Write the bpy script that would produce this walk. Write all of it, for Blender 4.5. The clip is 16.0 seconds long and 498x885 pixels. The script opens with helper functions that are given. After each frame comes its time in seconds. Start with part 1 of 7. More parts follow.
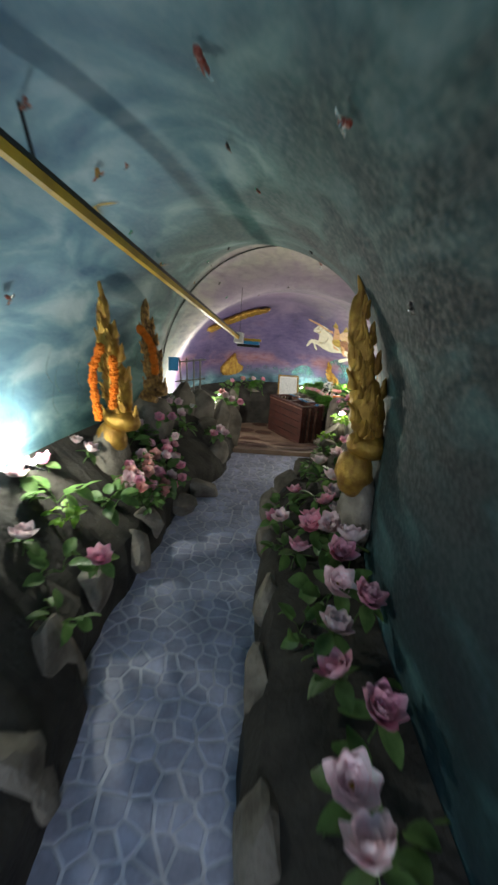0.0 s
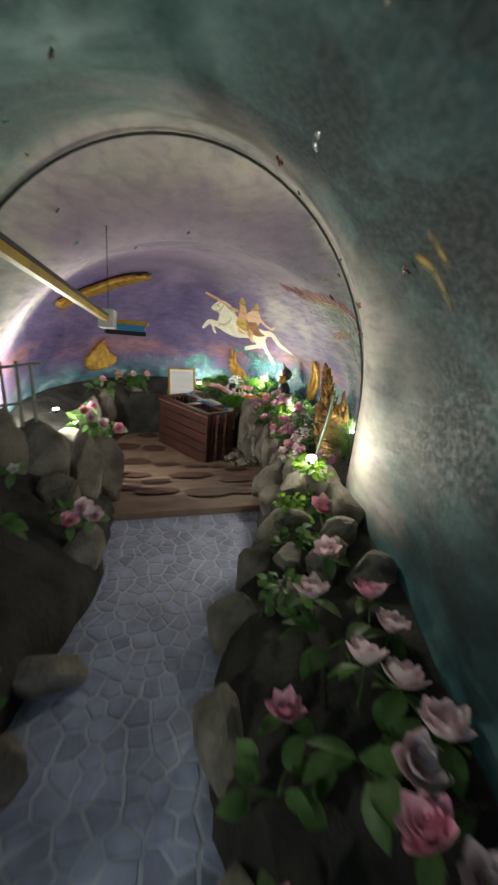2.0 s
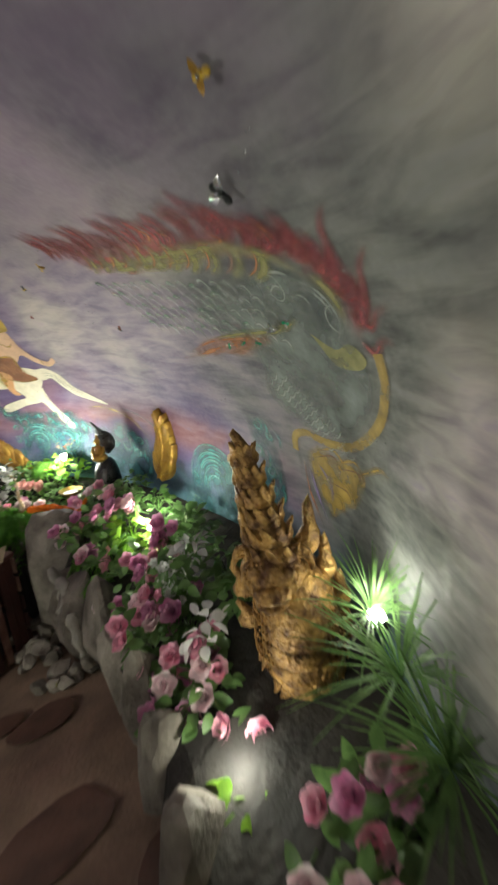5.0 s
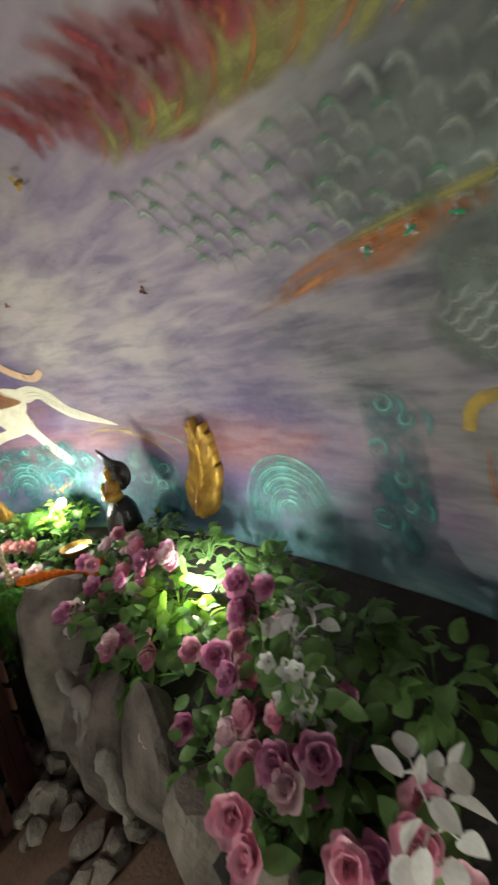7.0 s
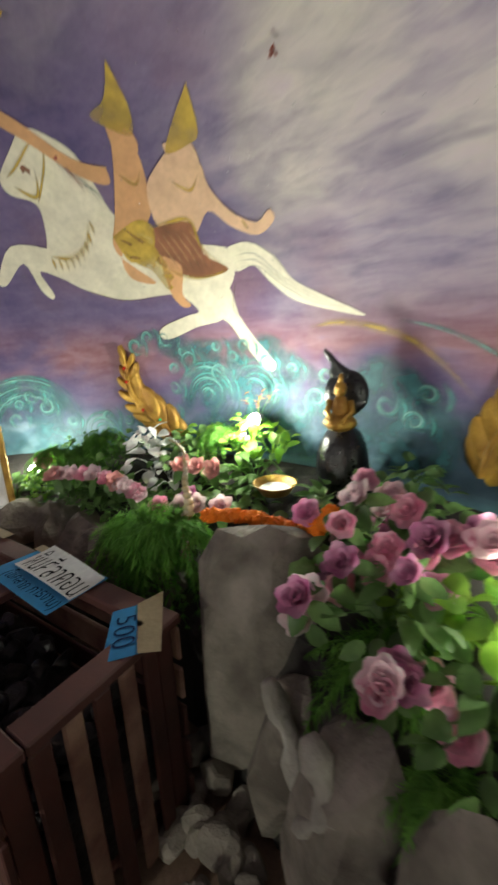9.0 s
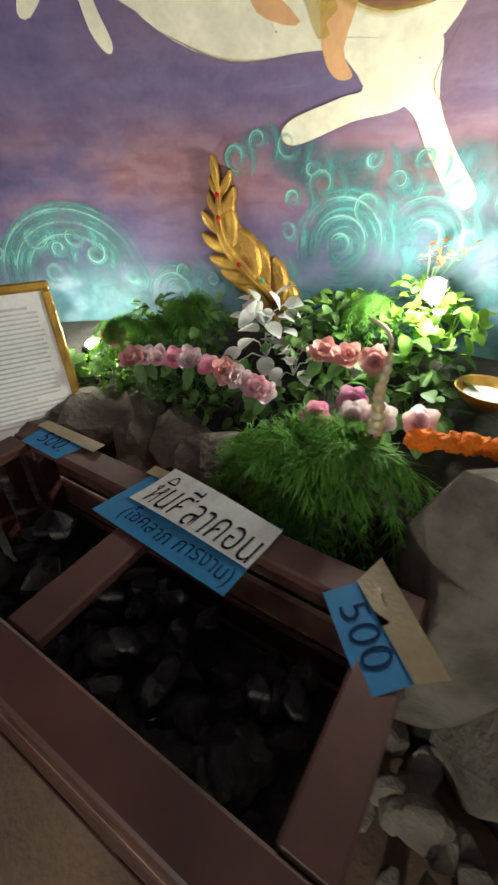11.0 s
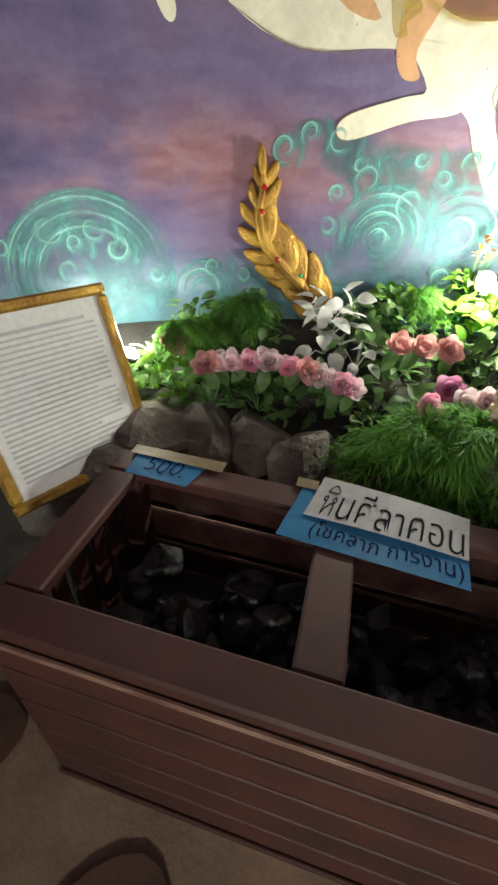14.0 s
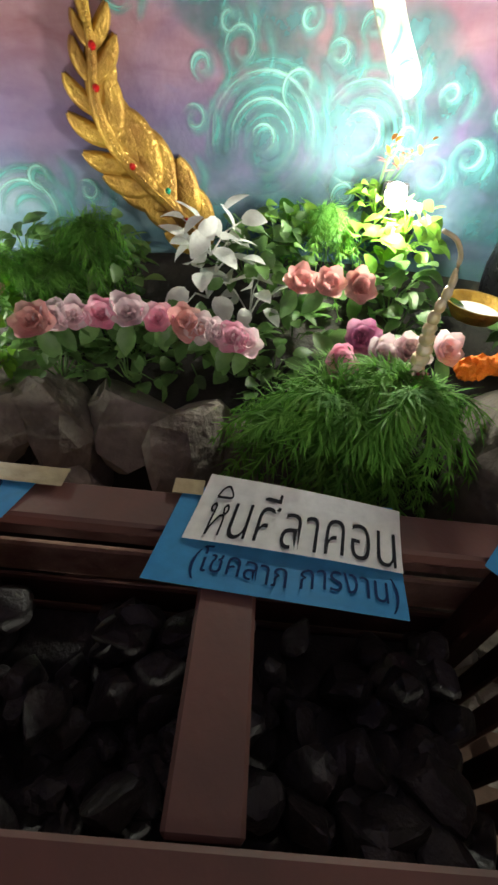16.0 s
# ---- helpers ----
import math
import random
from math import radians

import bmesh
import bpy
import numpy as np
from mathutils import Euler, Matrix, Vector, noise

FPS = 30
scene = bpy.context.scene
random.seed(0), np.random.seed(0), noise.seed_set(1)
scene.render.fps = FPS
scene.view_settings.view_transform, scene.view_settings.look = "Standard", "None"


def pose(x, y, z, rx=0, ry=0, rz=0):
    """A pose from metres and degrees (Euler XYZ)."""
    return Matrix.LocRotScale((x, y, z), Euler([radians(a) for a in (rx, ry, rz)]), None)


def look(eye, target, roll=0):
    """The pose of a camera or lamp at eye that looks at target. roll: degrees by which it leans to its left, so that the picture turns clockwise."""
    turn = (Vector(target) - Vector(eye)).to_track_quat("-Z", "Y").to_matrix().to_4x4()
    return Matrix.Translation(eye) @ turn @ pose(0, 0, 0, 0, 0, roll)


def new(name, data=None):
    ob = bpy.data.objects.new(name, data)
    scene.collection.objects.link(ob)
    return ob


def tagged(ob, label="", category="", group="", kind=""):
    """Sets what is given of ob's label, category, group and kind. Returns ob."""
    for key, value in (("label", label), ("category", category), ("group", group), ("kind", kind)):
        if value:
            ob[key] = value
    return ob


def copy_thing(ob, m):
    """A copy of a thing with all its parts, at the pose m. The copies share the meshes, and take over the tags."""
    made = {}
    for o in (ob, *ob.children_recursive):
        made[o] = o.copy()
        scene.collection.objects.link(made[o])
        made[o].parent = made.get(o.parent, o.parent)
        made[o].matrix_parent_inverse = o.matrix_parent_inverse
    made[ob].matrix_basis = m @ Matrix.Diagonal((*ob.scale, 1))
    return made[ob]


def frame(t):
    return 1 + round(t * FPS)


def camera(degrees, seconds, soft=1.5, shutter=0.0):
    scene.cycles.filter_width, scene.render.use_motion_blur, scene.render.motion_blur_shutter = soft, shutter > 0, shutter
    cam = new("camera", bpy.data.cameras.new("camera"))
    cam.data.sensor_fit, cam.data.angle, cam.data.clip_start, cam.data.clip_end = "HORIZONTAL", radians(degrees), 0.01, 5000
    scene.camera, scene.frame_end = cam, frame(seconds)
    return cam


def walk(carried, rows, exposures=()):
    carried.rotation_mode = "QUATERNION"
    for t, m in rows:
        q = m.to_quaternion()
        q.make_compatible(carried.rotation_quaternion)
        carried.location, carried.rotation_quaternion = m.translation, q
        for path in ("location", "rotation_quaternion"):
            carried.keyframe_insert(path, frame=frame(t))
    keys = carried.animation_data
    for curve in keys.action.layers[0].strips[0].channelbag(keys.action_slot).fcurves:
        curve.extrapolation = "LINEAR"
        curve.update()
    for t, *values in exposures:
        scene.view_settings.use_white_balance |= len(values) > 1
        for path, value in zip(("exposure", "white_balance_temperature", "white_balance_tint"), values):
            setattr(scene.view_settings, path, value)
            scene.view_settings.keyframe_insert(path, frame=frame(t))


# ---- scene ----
cam = camera(63.2, 16.0, soft=2.6, shutter=0.5)
PATH = [
    (0, (-0.035, -0.052, 2.145), (-0.001, 1.855, 1.542), 4.1),
    (0.5, (-0.045, 0.453, 2.139), (0.096, 2.335, 1.476), 4.6),
    (1, (-0.054, 0.959, 2.117), (0.252, 2.817, 1.445), 5.2),
    (1.5, (-0.066, 1.452, 2.094), (0.425, 3.281, 1.450), 6.3),
    (2, (-0.081, 1.967, 2.060), (0.522, 3.758, 1.406), 5.4),
    (2.5, (-0.094, 2.503, 2.019), (0.723, 4.219, 1.396), 6.1),
    (3, (-0.026, 2.924, 2.020), (0.972, 4.553, 1.428), 5.9),
    (4.25, (0.500, 3.860, 1.960), (1.720, 5.360, 1.395), 0.0),
    (5.5, (1.093, 4.722, 1.849), (2.489, 6.051, 1.316), -6.1),
    (6, (1.107, 4.901, 1.791), (2.569, 6.174, 1.297), -8.6),
    (6.5, (1.095, 5.060, 1.640), (2.650, 6.255, 1.248), -9.4),
    (7, (1.105, 5.200, 1.633), (2.524, 6.555, 1.246), -9.4),
    (7.5, (1.178, 5.380, 1.611), (2.495, 6.839, 1.240), -6.2),
    (8, (1.198, 5.600, 1.514), (2.435, 7.135, 1.173), -3.4),
    (8.5, (1.143, 5.890, 1.422), (2.231, 7.521, 1.026), -2.7),
    (9, (1.124, 6.113, 1.385), (2.066, 7.795, 0.851), -2.4),
    (9.5, (1.140, 6.374, 1.320), (1.936, 8.066, 0.611), -3.4),
    (10, (1.084, 6.504, 1.299), (1.784, 8.128, 0.364), -2.3),
    (12.5, (0.617, 7.144, 1.299), (1.751, 8.324, 0.150), 2.4),
    (13, (0.522, 7.183, 1.297), (1.697, 8.324, 0.149), 2.3),
    (13.5, (0.487, 7.189, 1.300), (1.675, 8.320, 0.156), 2.2),
    (14, (0.476, 7.177, 1.308), (1.701, 8.257, 0.153), 3.3),
    (14.5, (0.477, 7.176, 1.298), (1.735, 8.171, 0.103), 4.5),
    (15, (0.547, 7.218, 1.264), (1.819, 8.104, -0.000), 5.2),
    (15.5, (0.698, 7.254, 1.220), (2.006, 8.004, -0.094), 6.4),
    (16, (0.745, 7.264, 1.204), (2.087, 7.930, -0.122), 6.8),
]
walk(cam, [(t, look(eye, target, roll)) for t, eye, target, roll in PATH], [(0.0, 1.0), (2.0, 0.85), (3.2, 0.7), (5.5, 0.55), (9.0, 0.6), (12.5, 0.75), (16.0, 0.85)])

# ---- light ----
world = bpy.data.worlds.new("world")
world.use_nodes = True
world.node_tree.nodes["Background"].inputs[0].default_value = (0.35, 0.42, 0.55, 1)
world.node_tree.nodes["Background"].inputs[1].default_value = 0.02
scene.world = world


def point_lamp(name, at, watts, colour=(1, 0.97, 0.9), radius=0.03):
    data = bpy.data.lights.new(name, "POINT")
    data.energy, data.color, data.shadow_soft_size = watts, colour, radius
    ob = new(name, data)
    ob.location = at
    return ob


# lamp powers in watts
W_ALTAR, W_LEDGE, W_NOTICE, W_MOUTH, W_LEFT, W_GRASS, W_FOOT, W_FILL, W_ENTRANCE = 14, 9, 5, 6, 11, 1.4, 2.5, 42, 105


# ---- materials ----
def material(name, base=(0.5, 0.5, 0.5), rough=0.7, metal=0.0, spots=None, scale=6.0, bump=0.2, fine=60.0, vary=0.25, transmit=0.0, sheen=0.0, random_hue=0.0, place="Object"):
    """A surface with two scales of variation, fine relief and an optional second colour in patches."""
    mat = bpy.data.materials.new(name)
    mat.use_nodes = True
    nt = mat.node_tree
    n, l = nt.nodes, nt.links
    b = n["Principled BSDF"]
    b.inputs["Roughness"].default_value, b.inputs["Metallic"].default_value = rough, metal
    tc = n.new("ShaderNodeTexCoord") if place == "Object" else n.new("ShaderNodeNewGeometry")
    big = n.new("ShaderNodeTexNoise")
    big.inputs["Scale"].default_value, big.inputs["Detail"].default_value = scale, 6
    small = n.new("ShaderNodeTexNoise")
    small.inputs["Scale"].default_value, small.inputs["Detail"].default_value = fine, 4
    l.new(tc.outputs[place], big.inputs["Vector"])
    l.new(tc.outputs[place], small.inputs["Vector"])
    ramp = n.new("ShaderNodeValToRGB")
    ramp.color_ramp.elements[0].position, ramp.color_ramp.elements[1].position = 0.35, 0.65
    second = spots or tuple(c * (1 - vary) for c in base)
    ramp.color_ramp.elements[0].color = (*second, 1)
    ramp.color_ramp.elements[1].color = (*base, 1)
    l.new(big.outputs["Fac"], ramp.inputs["Fac"])
    grain = n.new("ShaderNodeMixRGB")
    grain.blend_type = "MULTIPLY"
    grain.inputs["Fac"].default_value = 0.6
    gr = n.new("ShaderNodeMapRange")
    gr.inputs["To Min"].default_value, gr.inputs["To Max"].default_value = 0.65, 1.25
    l.new(small.outputs["Fac"], gr.inputs["Value"])
    l.new(ramp.outputs["Color"], grain.inputs["Color1"])
    l.new(gr.outputs["Result"], grain.inputs["Color2"])
    last = grain.outputs["Color"]
    if random_hue:
        info = n.new("ShaderNodeObjectInfo")
        isl = n.new("ShaderNodeNewGeometry")
        add = n.new("ShaderNodeMath")
        add.operation = "ADD"
        l.new(info.outputs["Random"], add.inputs[0])
        l.new(isl.outputs["Random Per Island"], add.inputs[1])
        mr = n.new("ShaderNodeMapRange")
        mr.inputs["From Max"].default_value = 2.0
        mr.inputs["To Min"].default_value, mr.inputs["To Max"].default_value = 1 - random_hue, 1 + random_hue
        l.new(add.outputs[0], mr.inputs["Value"])
        hsv = n.new("ShaderNodeHueSaturation")
        l.new(last, hsv.inputs["Color"])
        l.new(mr.outputs["Result"], hsv.inputs["Value"])
        last = hsv.outputs["Color"]
    l.new(last, b.inputs["Base Color"])
    rr = n.new("ShaderNodeMapRange")
    rr.inputs["To Min"].default_value, rr.inputs["To Max"].default_value = max(0.02, rough - 0.12), min(1, rough + 0.12)
    l.new(small.outputs["Fac"], rr.inputs["Value"])
    l.new(rr.outputs["Result"], b.inputs["Roughness"])
    bp = n.new("ShaderNodeBump")
    bp.inputs["Strength"].default_value, bp.inputs["Distance"].default_value = bump, 0.01
    mixh = n.new("ShaderNodeMath")
    mixh.operation = "ADD"
    l.new(big.outputs["Fac"], mixh.inputs[0])
    l.new(small.outputs["Fac"], mixh.inputs[1])
    l.new(mixh.outputs[0], bp.inputs["Height"])
    l.new(bp.outputs["Normal"], b.inputs["Normal"])
    if transmit:
        b.inputs["Subsurface Weight"].default_value = transmit
        b.inputs["Subsurface Radius"].default_value = (0.02, 0.02, 0.01)
    return mat


def glow(name, colour, strength):
    mat = bpy.data.materials.new(name)
    mat.use_nodes = True
    b = mat.node_tree.nodes["Principled BSDF"]
    b.inputs["Emission Color"].default_value, b.inputs["Emission Strength"].default_value = (*colour, 1), strength
    return mat


# painted vault: deep teal in the tunnel, cream, grey and violet in the chamber, brushed in long streaks
def mural_material():
    mat = bpy.data.materials.new("painted_plaster")
    mat.use_nodes = True
    nt = mat.node_tree
    n, l = nt.nodes, nt.links
    b = n["Principled BSDF"]
    tc = n.new("ShaderNodeTexCoord")
    sep = n.new("ShaderNodeSeparateXYZ")
    l.new(tc.outputs["Object"], sep.inputs[0])

    def noise_at(scale, detail=5, stretch=(1, 1, 1), turn=(0, 0, 0), warp=0.0):
        mp = n.new("ShaderNodeMapping")
        mp.inputs["Scale"].default_value = stretch
        mp.inputs["Rotation"].default_value = turn
        l.new(tc.outputs["Object"], mp.inputs["Vector"])
        t = n.new("ShaderNodeTexNoise")
        t.inputs["Scale"].default_value, t.inputs["Detail"].default_value = scale, detail
        t.inputs["Distortion"].default_value = warp
        l.new(mp.outputs[0], t.inputs["Vector"])
        return t.outputs["Fac"]

    def ramp(fac, stops):
        r = n.new("ShaderNodeValToRGB")
        e = r.color_ramp.elements
        while len(e) < len(stops):
            e.new(0.5)
        for k, (p, c) in zip(e, stops):
            k.position, k.color = p, (*c, 1)
        l.new(fac, r.inputs["Fac"])
        return r.outputs["Color"]

    def mix(fac, c1, c2, mode="MIX"):
        m = n.new("ShaderNodeMixRGB")
        m.blend_type = mode
        if isinstance(fac, float):
            m.inputs["Fac"].default_value = fac
        else:
            l.new(fac, m.inputs["Fac"])
        l.new(c1, m.inputs["Color1"])
        l.new(c2, m.inputs["Color2"])
        return m.outputs["Color"]

    def span(fac, lo, hi, a=0.0, c=1.0):
        m = n.new("ShaderNodeMapRange")
        m.interpolation_type = "SMOOTHSTEP"
        for key, v in zip(("From Min", "From Max", "To Min", "To Max"), (lo, hi, a, c)):
            m.inputs[key].default_value = v
        l.new(fac, m.inputs["Value"])
        return m.outputs["Result"]

    def arith(op, a, c):
        m = n.new("ShaderNodeMath")
        m.operation = op
        for k, v in enumerate((a, c)):
            if isinstance(v, float):
                m.inputs[k].default_value = v
            else:
                l.new(v, m.inputs[k])
        return m.outputs[0]

    streak = noise_at(2.2, 7, (1.0, 1.0, 2.4), (0.5, 0.3, 0.4), 0.6)
    cloud = noise_at(1.3, 4, (1, 1, 1.3), warp=0.4)
    brush = noise_at(9, 8, (1, 0.5, 2.5), (0.7, 0.2, 0.1), 0.4)
    wob = arith("MULTIPLY", arith("SUBTRACT", cloud, 0.5), 1.6)
    yy = arith("ADD", sep.outputs["Y"], wob)
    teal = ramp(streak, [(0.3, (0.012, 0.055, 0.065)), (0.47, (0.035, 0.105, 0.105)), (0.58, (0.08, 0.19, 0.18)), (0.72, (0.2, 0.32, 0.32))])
    # Upper left: blue paint, its colour lightened where too little lamplight reaches
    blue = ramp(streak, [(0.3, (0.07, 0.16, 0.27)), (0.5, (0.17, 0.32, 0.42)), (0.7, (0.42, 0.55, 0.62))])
    # Right side: dark teal paint, deepened further so the colour carries its shade
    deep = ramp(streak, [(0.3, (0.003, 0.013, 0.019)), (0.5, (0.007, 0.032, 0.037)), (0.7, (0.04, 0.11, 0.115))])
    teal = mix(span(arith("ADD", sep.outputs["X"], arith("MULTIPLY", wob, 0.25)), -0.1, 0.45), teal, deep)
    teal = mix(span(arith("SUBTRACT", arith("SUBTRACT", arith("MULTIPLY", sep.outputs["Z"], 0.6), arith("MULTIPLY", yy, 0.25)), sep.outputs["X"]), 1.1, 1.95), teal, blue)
    cream = ramp(brush, [(0.3, (0.3, 0.28, 0.26)), (0.45, (0.5, 0.46, 0.4)), (0.6, (0.68, 0.63, 0.52)), (0.75, (0.5, 0.42, 0.5))])
    cream = mix(0.45, cream, ramp(cloud, [(0.35, (0.32, 0.25, 0.38)), (0.5, (0.62, 0.56, 0.48)), (0.65, (0.55, 0.42, 0.48))]))
    lilac = ramp(brush, [(0.3, (0.2, 0.16, 0.26)), (0.5, (0.33, 0.27, 0.37)), (0.72, (0.47, 0.38, 0.44))])
    patch = noise_at(0.95, 3, warp=0.8)
    cream = mix(arith("MULTIPLY", span(patch, 0.42, 0.6, 0.3, 0.9), span(yy, 4.7, 5.6)), cream, lilac)
    violet = ramp(cloud, [(0.3, (0.035, 0.025, 0.085)), (0.45, (0.075, 0.055, 0.15)), (0.56, (0.115, 0.085, 0.19)), (0.7, (0.16, 0.085, 0.13))])
    violet = mix(0.2, violet, ramp(brush, [(0.35, (0.07, 0.05, 0.14)), (0.6, (0.24, 0.17, 0.29))]))
    col = mix(span(arith("ADD", yy, arith("MULTIPLY", sep.outputs["X"], 0.4)), 3.6, 4.9), teal, cream)
    far = arith("SUBTRACT", arith("MULTIPLY", yy, 1.0), arith("MULTIPLY", sep.outputs["X"], 0.35))
    low = span(arith("ADD", sep.outputs["Z"], arith("MULTIPLY", wob, 0.4)), 1.35, 1.85, 1.0, 0.0)
    left = span(arith("ADD", sep.outputs["X"], wob), -0.2, 1.4, 1.0, 0.0)
    endwall = span(far, 6.35, 7.1)
    col = mix(arith("MAXIMUM", endwall, arith("MULTIPLY", low, span(yy, 5.2, 6.2))), col, violet)
    red = ramp(brush, [(0.3, (0.22, 0.075, 0.07)), (0.6, (0.3, 0.15, 0.17)), (0.7, (0.25, 0.15, 0.23))])
    band = arith("MULTIPLY", span(sep.outputs["Z"], 1.1, 1.28), span(sep.outputs["Z"], 1.3, 1.5, 1.0, 0.0))
    col = mix(arith("MULTIPLY", arith("MULTIPLY", band, span(cloud, 0.4, 0.55)), span(yy, 5.4, 6.2, 0.0, 0.8)), col, red)
    slate = ramp(brush, [(0.3, (0.035, 0.045, 0.045)), (0.65, (0.15, 0.165, 0.155))])
    neck = arith("MULTIPLY", arith("MULTIPLY", span(yy, 4.3, 4.8), span(yy, 5.2, 5.9, 1.0, 0.0)), span(sep.outputs["X"], 0.6, 1.2, 0.0, 0.9))
    col = mix(neck, col, slate)
    high = span(arith("ADD", sep.outputs["Z"], arith("MULTIPLY", wob, 0.15)), 2.0, 2.38, 0.0, 0.75)
    dusk = ramp(cloud, [(0.35, (0.09, 0.065, 0.12)), (0.6, (0.22, 0.155, 0.24))])
    col = mix(arith("MULTIPLY", high, span(yy, 4.3, 5.2)), col, dusk)
    foot = span(arith("ADD", sep.outputs["Z"], arith("MULTIPLY", wob, 0.3)), 0.85, 1.15, 0.75, 0.0)
    sea = ramp(streak, [(0.35, (0.03, 0.09, 0.12)), (0.55, (0.08, 0.22, 0.25)), (0.7, (0.3, 0.5, 0.52))])
    col = mix(foot, col, sea)
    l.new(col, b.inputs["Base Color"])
    b.inputs["Roughness"].default_value = 0.5
    fine = noise_at(45, 6)
    bp = n.new("ShaderNodeBump")
    bp.inputs["Strength"].default_value, bp.inputs["Distance"].default_value = 0.18, 0.01
    l.new(arith("ADD", arith("MULTIPLY", brush, 1.5), fine), bp.inputs["Height"])
    l.new(bp.outputs["Normal"], b.inputs["Normal"])
    l.new(span(fine, 0.3, 0.7, 0.6, 0.85), b.inputs["Roughness"])
    return mat


MURAL = mural_material()
BROWN = material("stained_concrete", (0.25, 0.165, 0.115), 0.75, scale=5, vary=0.35, bump=0.4)
SPOT = material("dark_floor_stain", (0.1, 0.045, 0.03), 0.7, scale=9, vary=0.4)
GROUT = material("pale_grout", (0.58, 0.6, 0.7), 0.6, scale=8, vary=0.25)
STONE = material("grey_blue_floor_stone", (0.4, 0.43, 0.6), 0.5, scale=10, vary=0.35, random_hue=0.25)
ROCK = material("cave_rock", (0.25, 0.22, 0.185), 0.85, spots=(0.1, 0.085, 0.07), scale=7, bump=0.9, fine=48, random_hue=0.3, place="Position")
WOOD = material("red_brown_stained_wood", (0.08, 0.024, 0.018), 0.62, spots=(0.042, 0.014, 0.011), scale=6, bump=0.05, fine=90)
WORN = material("worn_bare_wood", (0.3, 0.18, 0.13), 0.6, spots=(0.14, 0.06, 0.045), scale=9, bump=0.3)
GOLD = material("gold_paint", (0.55, 0.33, 0.06), 0.38, 0.55, spots=(0.3, 0.15, 0.03), scale=14, bump=0.5, fine=110)


# ---- helpers for meshes ----
def finish(name, bm, mat, parent=None, smooth=False):
    me = bpy.data.meshes.new(name)
    if smooth:
        for f in bm.faces:
            f.smooth = True
    bm.to_mesh(me)
    bm.free()
    me.materials.append(mat)
    ob = new(name, me)
    if parent:
        ob.parent = parent
    return ob


def part(name, bm, mat, parent, label="", smooth=False):
    ob = finish(name, bm, mat, parent, smooth)
    return tagged(ob, label) if label else ob


def thing(name, label, category, at=(0, 0, 0), turn=0.0, group=""):
    ob = new(name)
    ob.empty_display_size = 0.05
    ob.matrix_basis = pose(*at, 0, 0, turn)
    return tagged(ob, label, category, group)


def box(bm, lo, hi, m=None, bevel=0.0):
    size = [h - a for a, h in zip(lo, hi)]
    mid = [(h + a) / 2 for a, h in zip(lo, hi)]
    mat = Matrix.Translation(mid) @ Matrix.Diagonal((*size, 1))
    if m:
        mat = m @ mat
    r = bmesh.ops.create_cube(bm, size=1, matrix=mat)
    if bevel:
        edges = list({e for v in r["verts"] for e in v.link_edges})
        bmesh.ops.bevel(bm, geom=edges, offset=bevel, segments=1, affect="EDGES")
    return bm


def tube(bm, pts, radii, sides=8, squash=1.0):
    """A tapered round bar along points."""
    rings = []
    pts = [Vector(p) for p in pts]
    for i, p in enumerate(pts):
        d = (pts[min(i + 1, len(pts) - 1)] - pts[max(i - 1, 0)]).normalized()
        a = d.cross(Vector((0, 0, 1)))
        a = a.normalized() if a.length > 1e-3 else Vector((1, 0, 0))
        c = a.cross(d)
        r = radii[i] if isinstance(radii, (list, tuple)) else radii
        rings.append([bm.verts.new(p + (a * math.cos(k) + c * math.sin(k) * squash) * r) for k in [2 * math.pi * j / sides for j in range(sides)]])
    for r1, r2 in zip(rings, rings[1:]):
        for j in range(sides):
            bm.faces.new((r1[j], r1[(j + 1) % sides], r2[(j + 1) % sides], r2[j]))
    bm.faces.new(rings[0][::-1])
    bm.faces.new(rings[-1])
    return bm


def smooth_line(pts, steps=6):
    """Catmull-Rom through points of any dimension."""
    pts = [tuple(p) for p in pts]
    p = [pts[0]] + pts + [pts[-1]]
    out = []
    for i in range(1, len(p) - 2):
        for k in range(steps):
            t = k / steps
            out.append(tuple(0.5 * (2 * b + (c - a) * t + (2 * a - 5 * b + 4 * c - d) * t * t + (3 * b - a - 3 * c + d) * t ** 3)
                             for a, b, c, d in zip(p[i - 1], p[i], p[i + 1], p[i + 2])))
    out.append(pts[-1])
    return out


# ---- the vault: stations along the tunnel, then a round chamber ----
CX, CY, CA, CL, SPRING, RISE = 0.6, 6.6, 1.75, 2.0, 1.0, 1.5
# y, centre x, half width, spring height, rise
STATIONS = [(-2.5, -0.5, 1.0, 1.5, 1.25), (0.5, -0.42, 0.97, 1.55, 1.2), (1.6, -0.36, 0.98, 1.6, 1.15), (2.4, -0.25, 1.05, 1.6, 1.1),
            (3.2, -0.02, 1.12, 1.55, 1.1), (3.9, 0.13, 1.12, 1.5, 1.25), (4.5, 0.31, 1.31, 1.38, 1.45), (5.2, 0.56, 1.63, 1.05, 1.45), (5.9, 0.6, 1.73, 1.0, 1.5), (6.6, 0.6, 1.75, 1.0, 1.5)]
SECTION = smooth_line(STATIONS, 8)


def section(y):
    for a, c in zip(SECTION, SECTION[1:]):
        if y <= c[0]:
            k = max(0.0, (y - a[0]) / (c[0] - a[0] + 1e-9))
            return [p + (q - p) * k for p, q in zip(a, c)][1:]
    return SECTION[-1][1:]


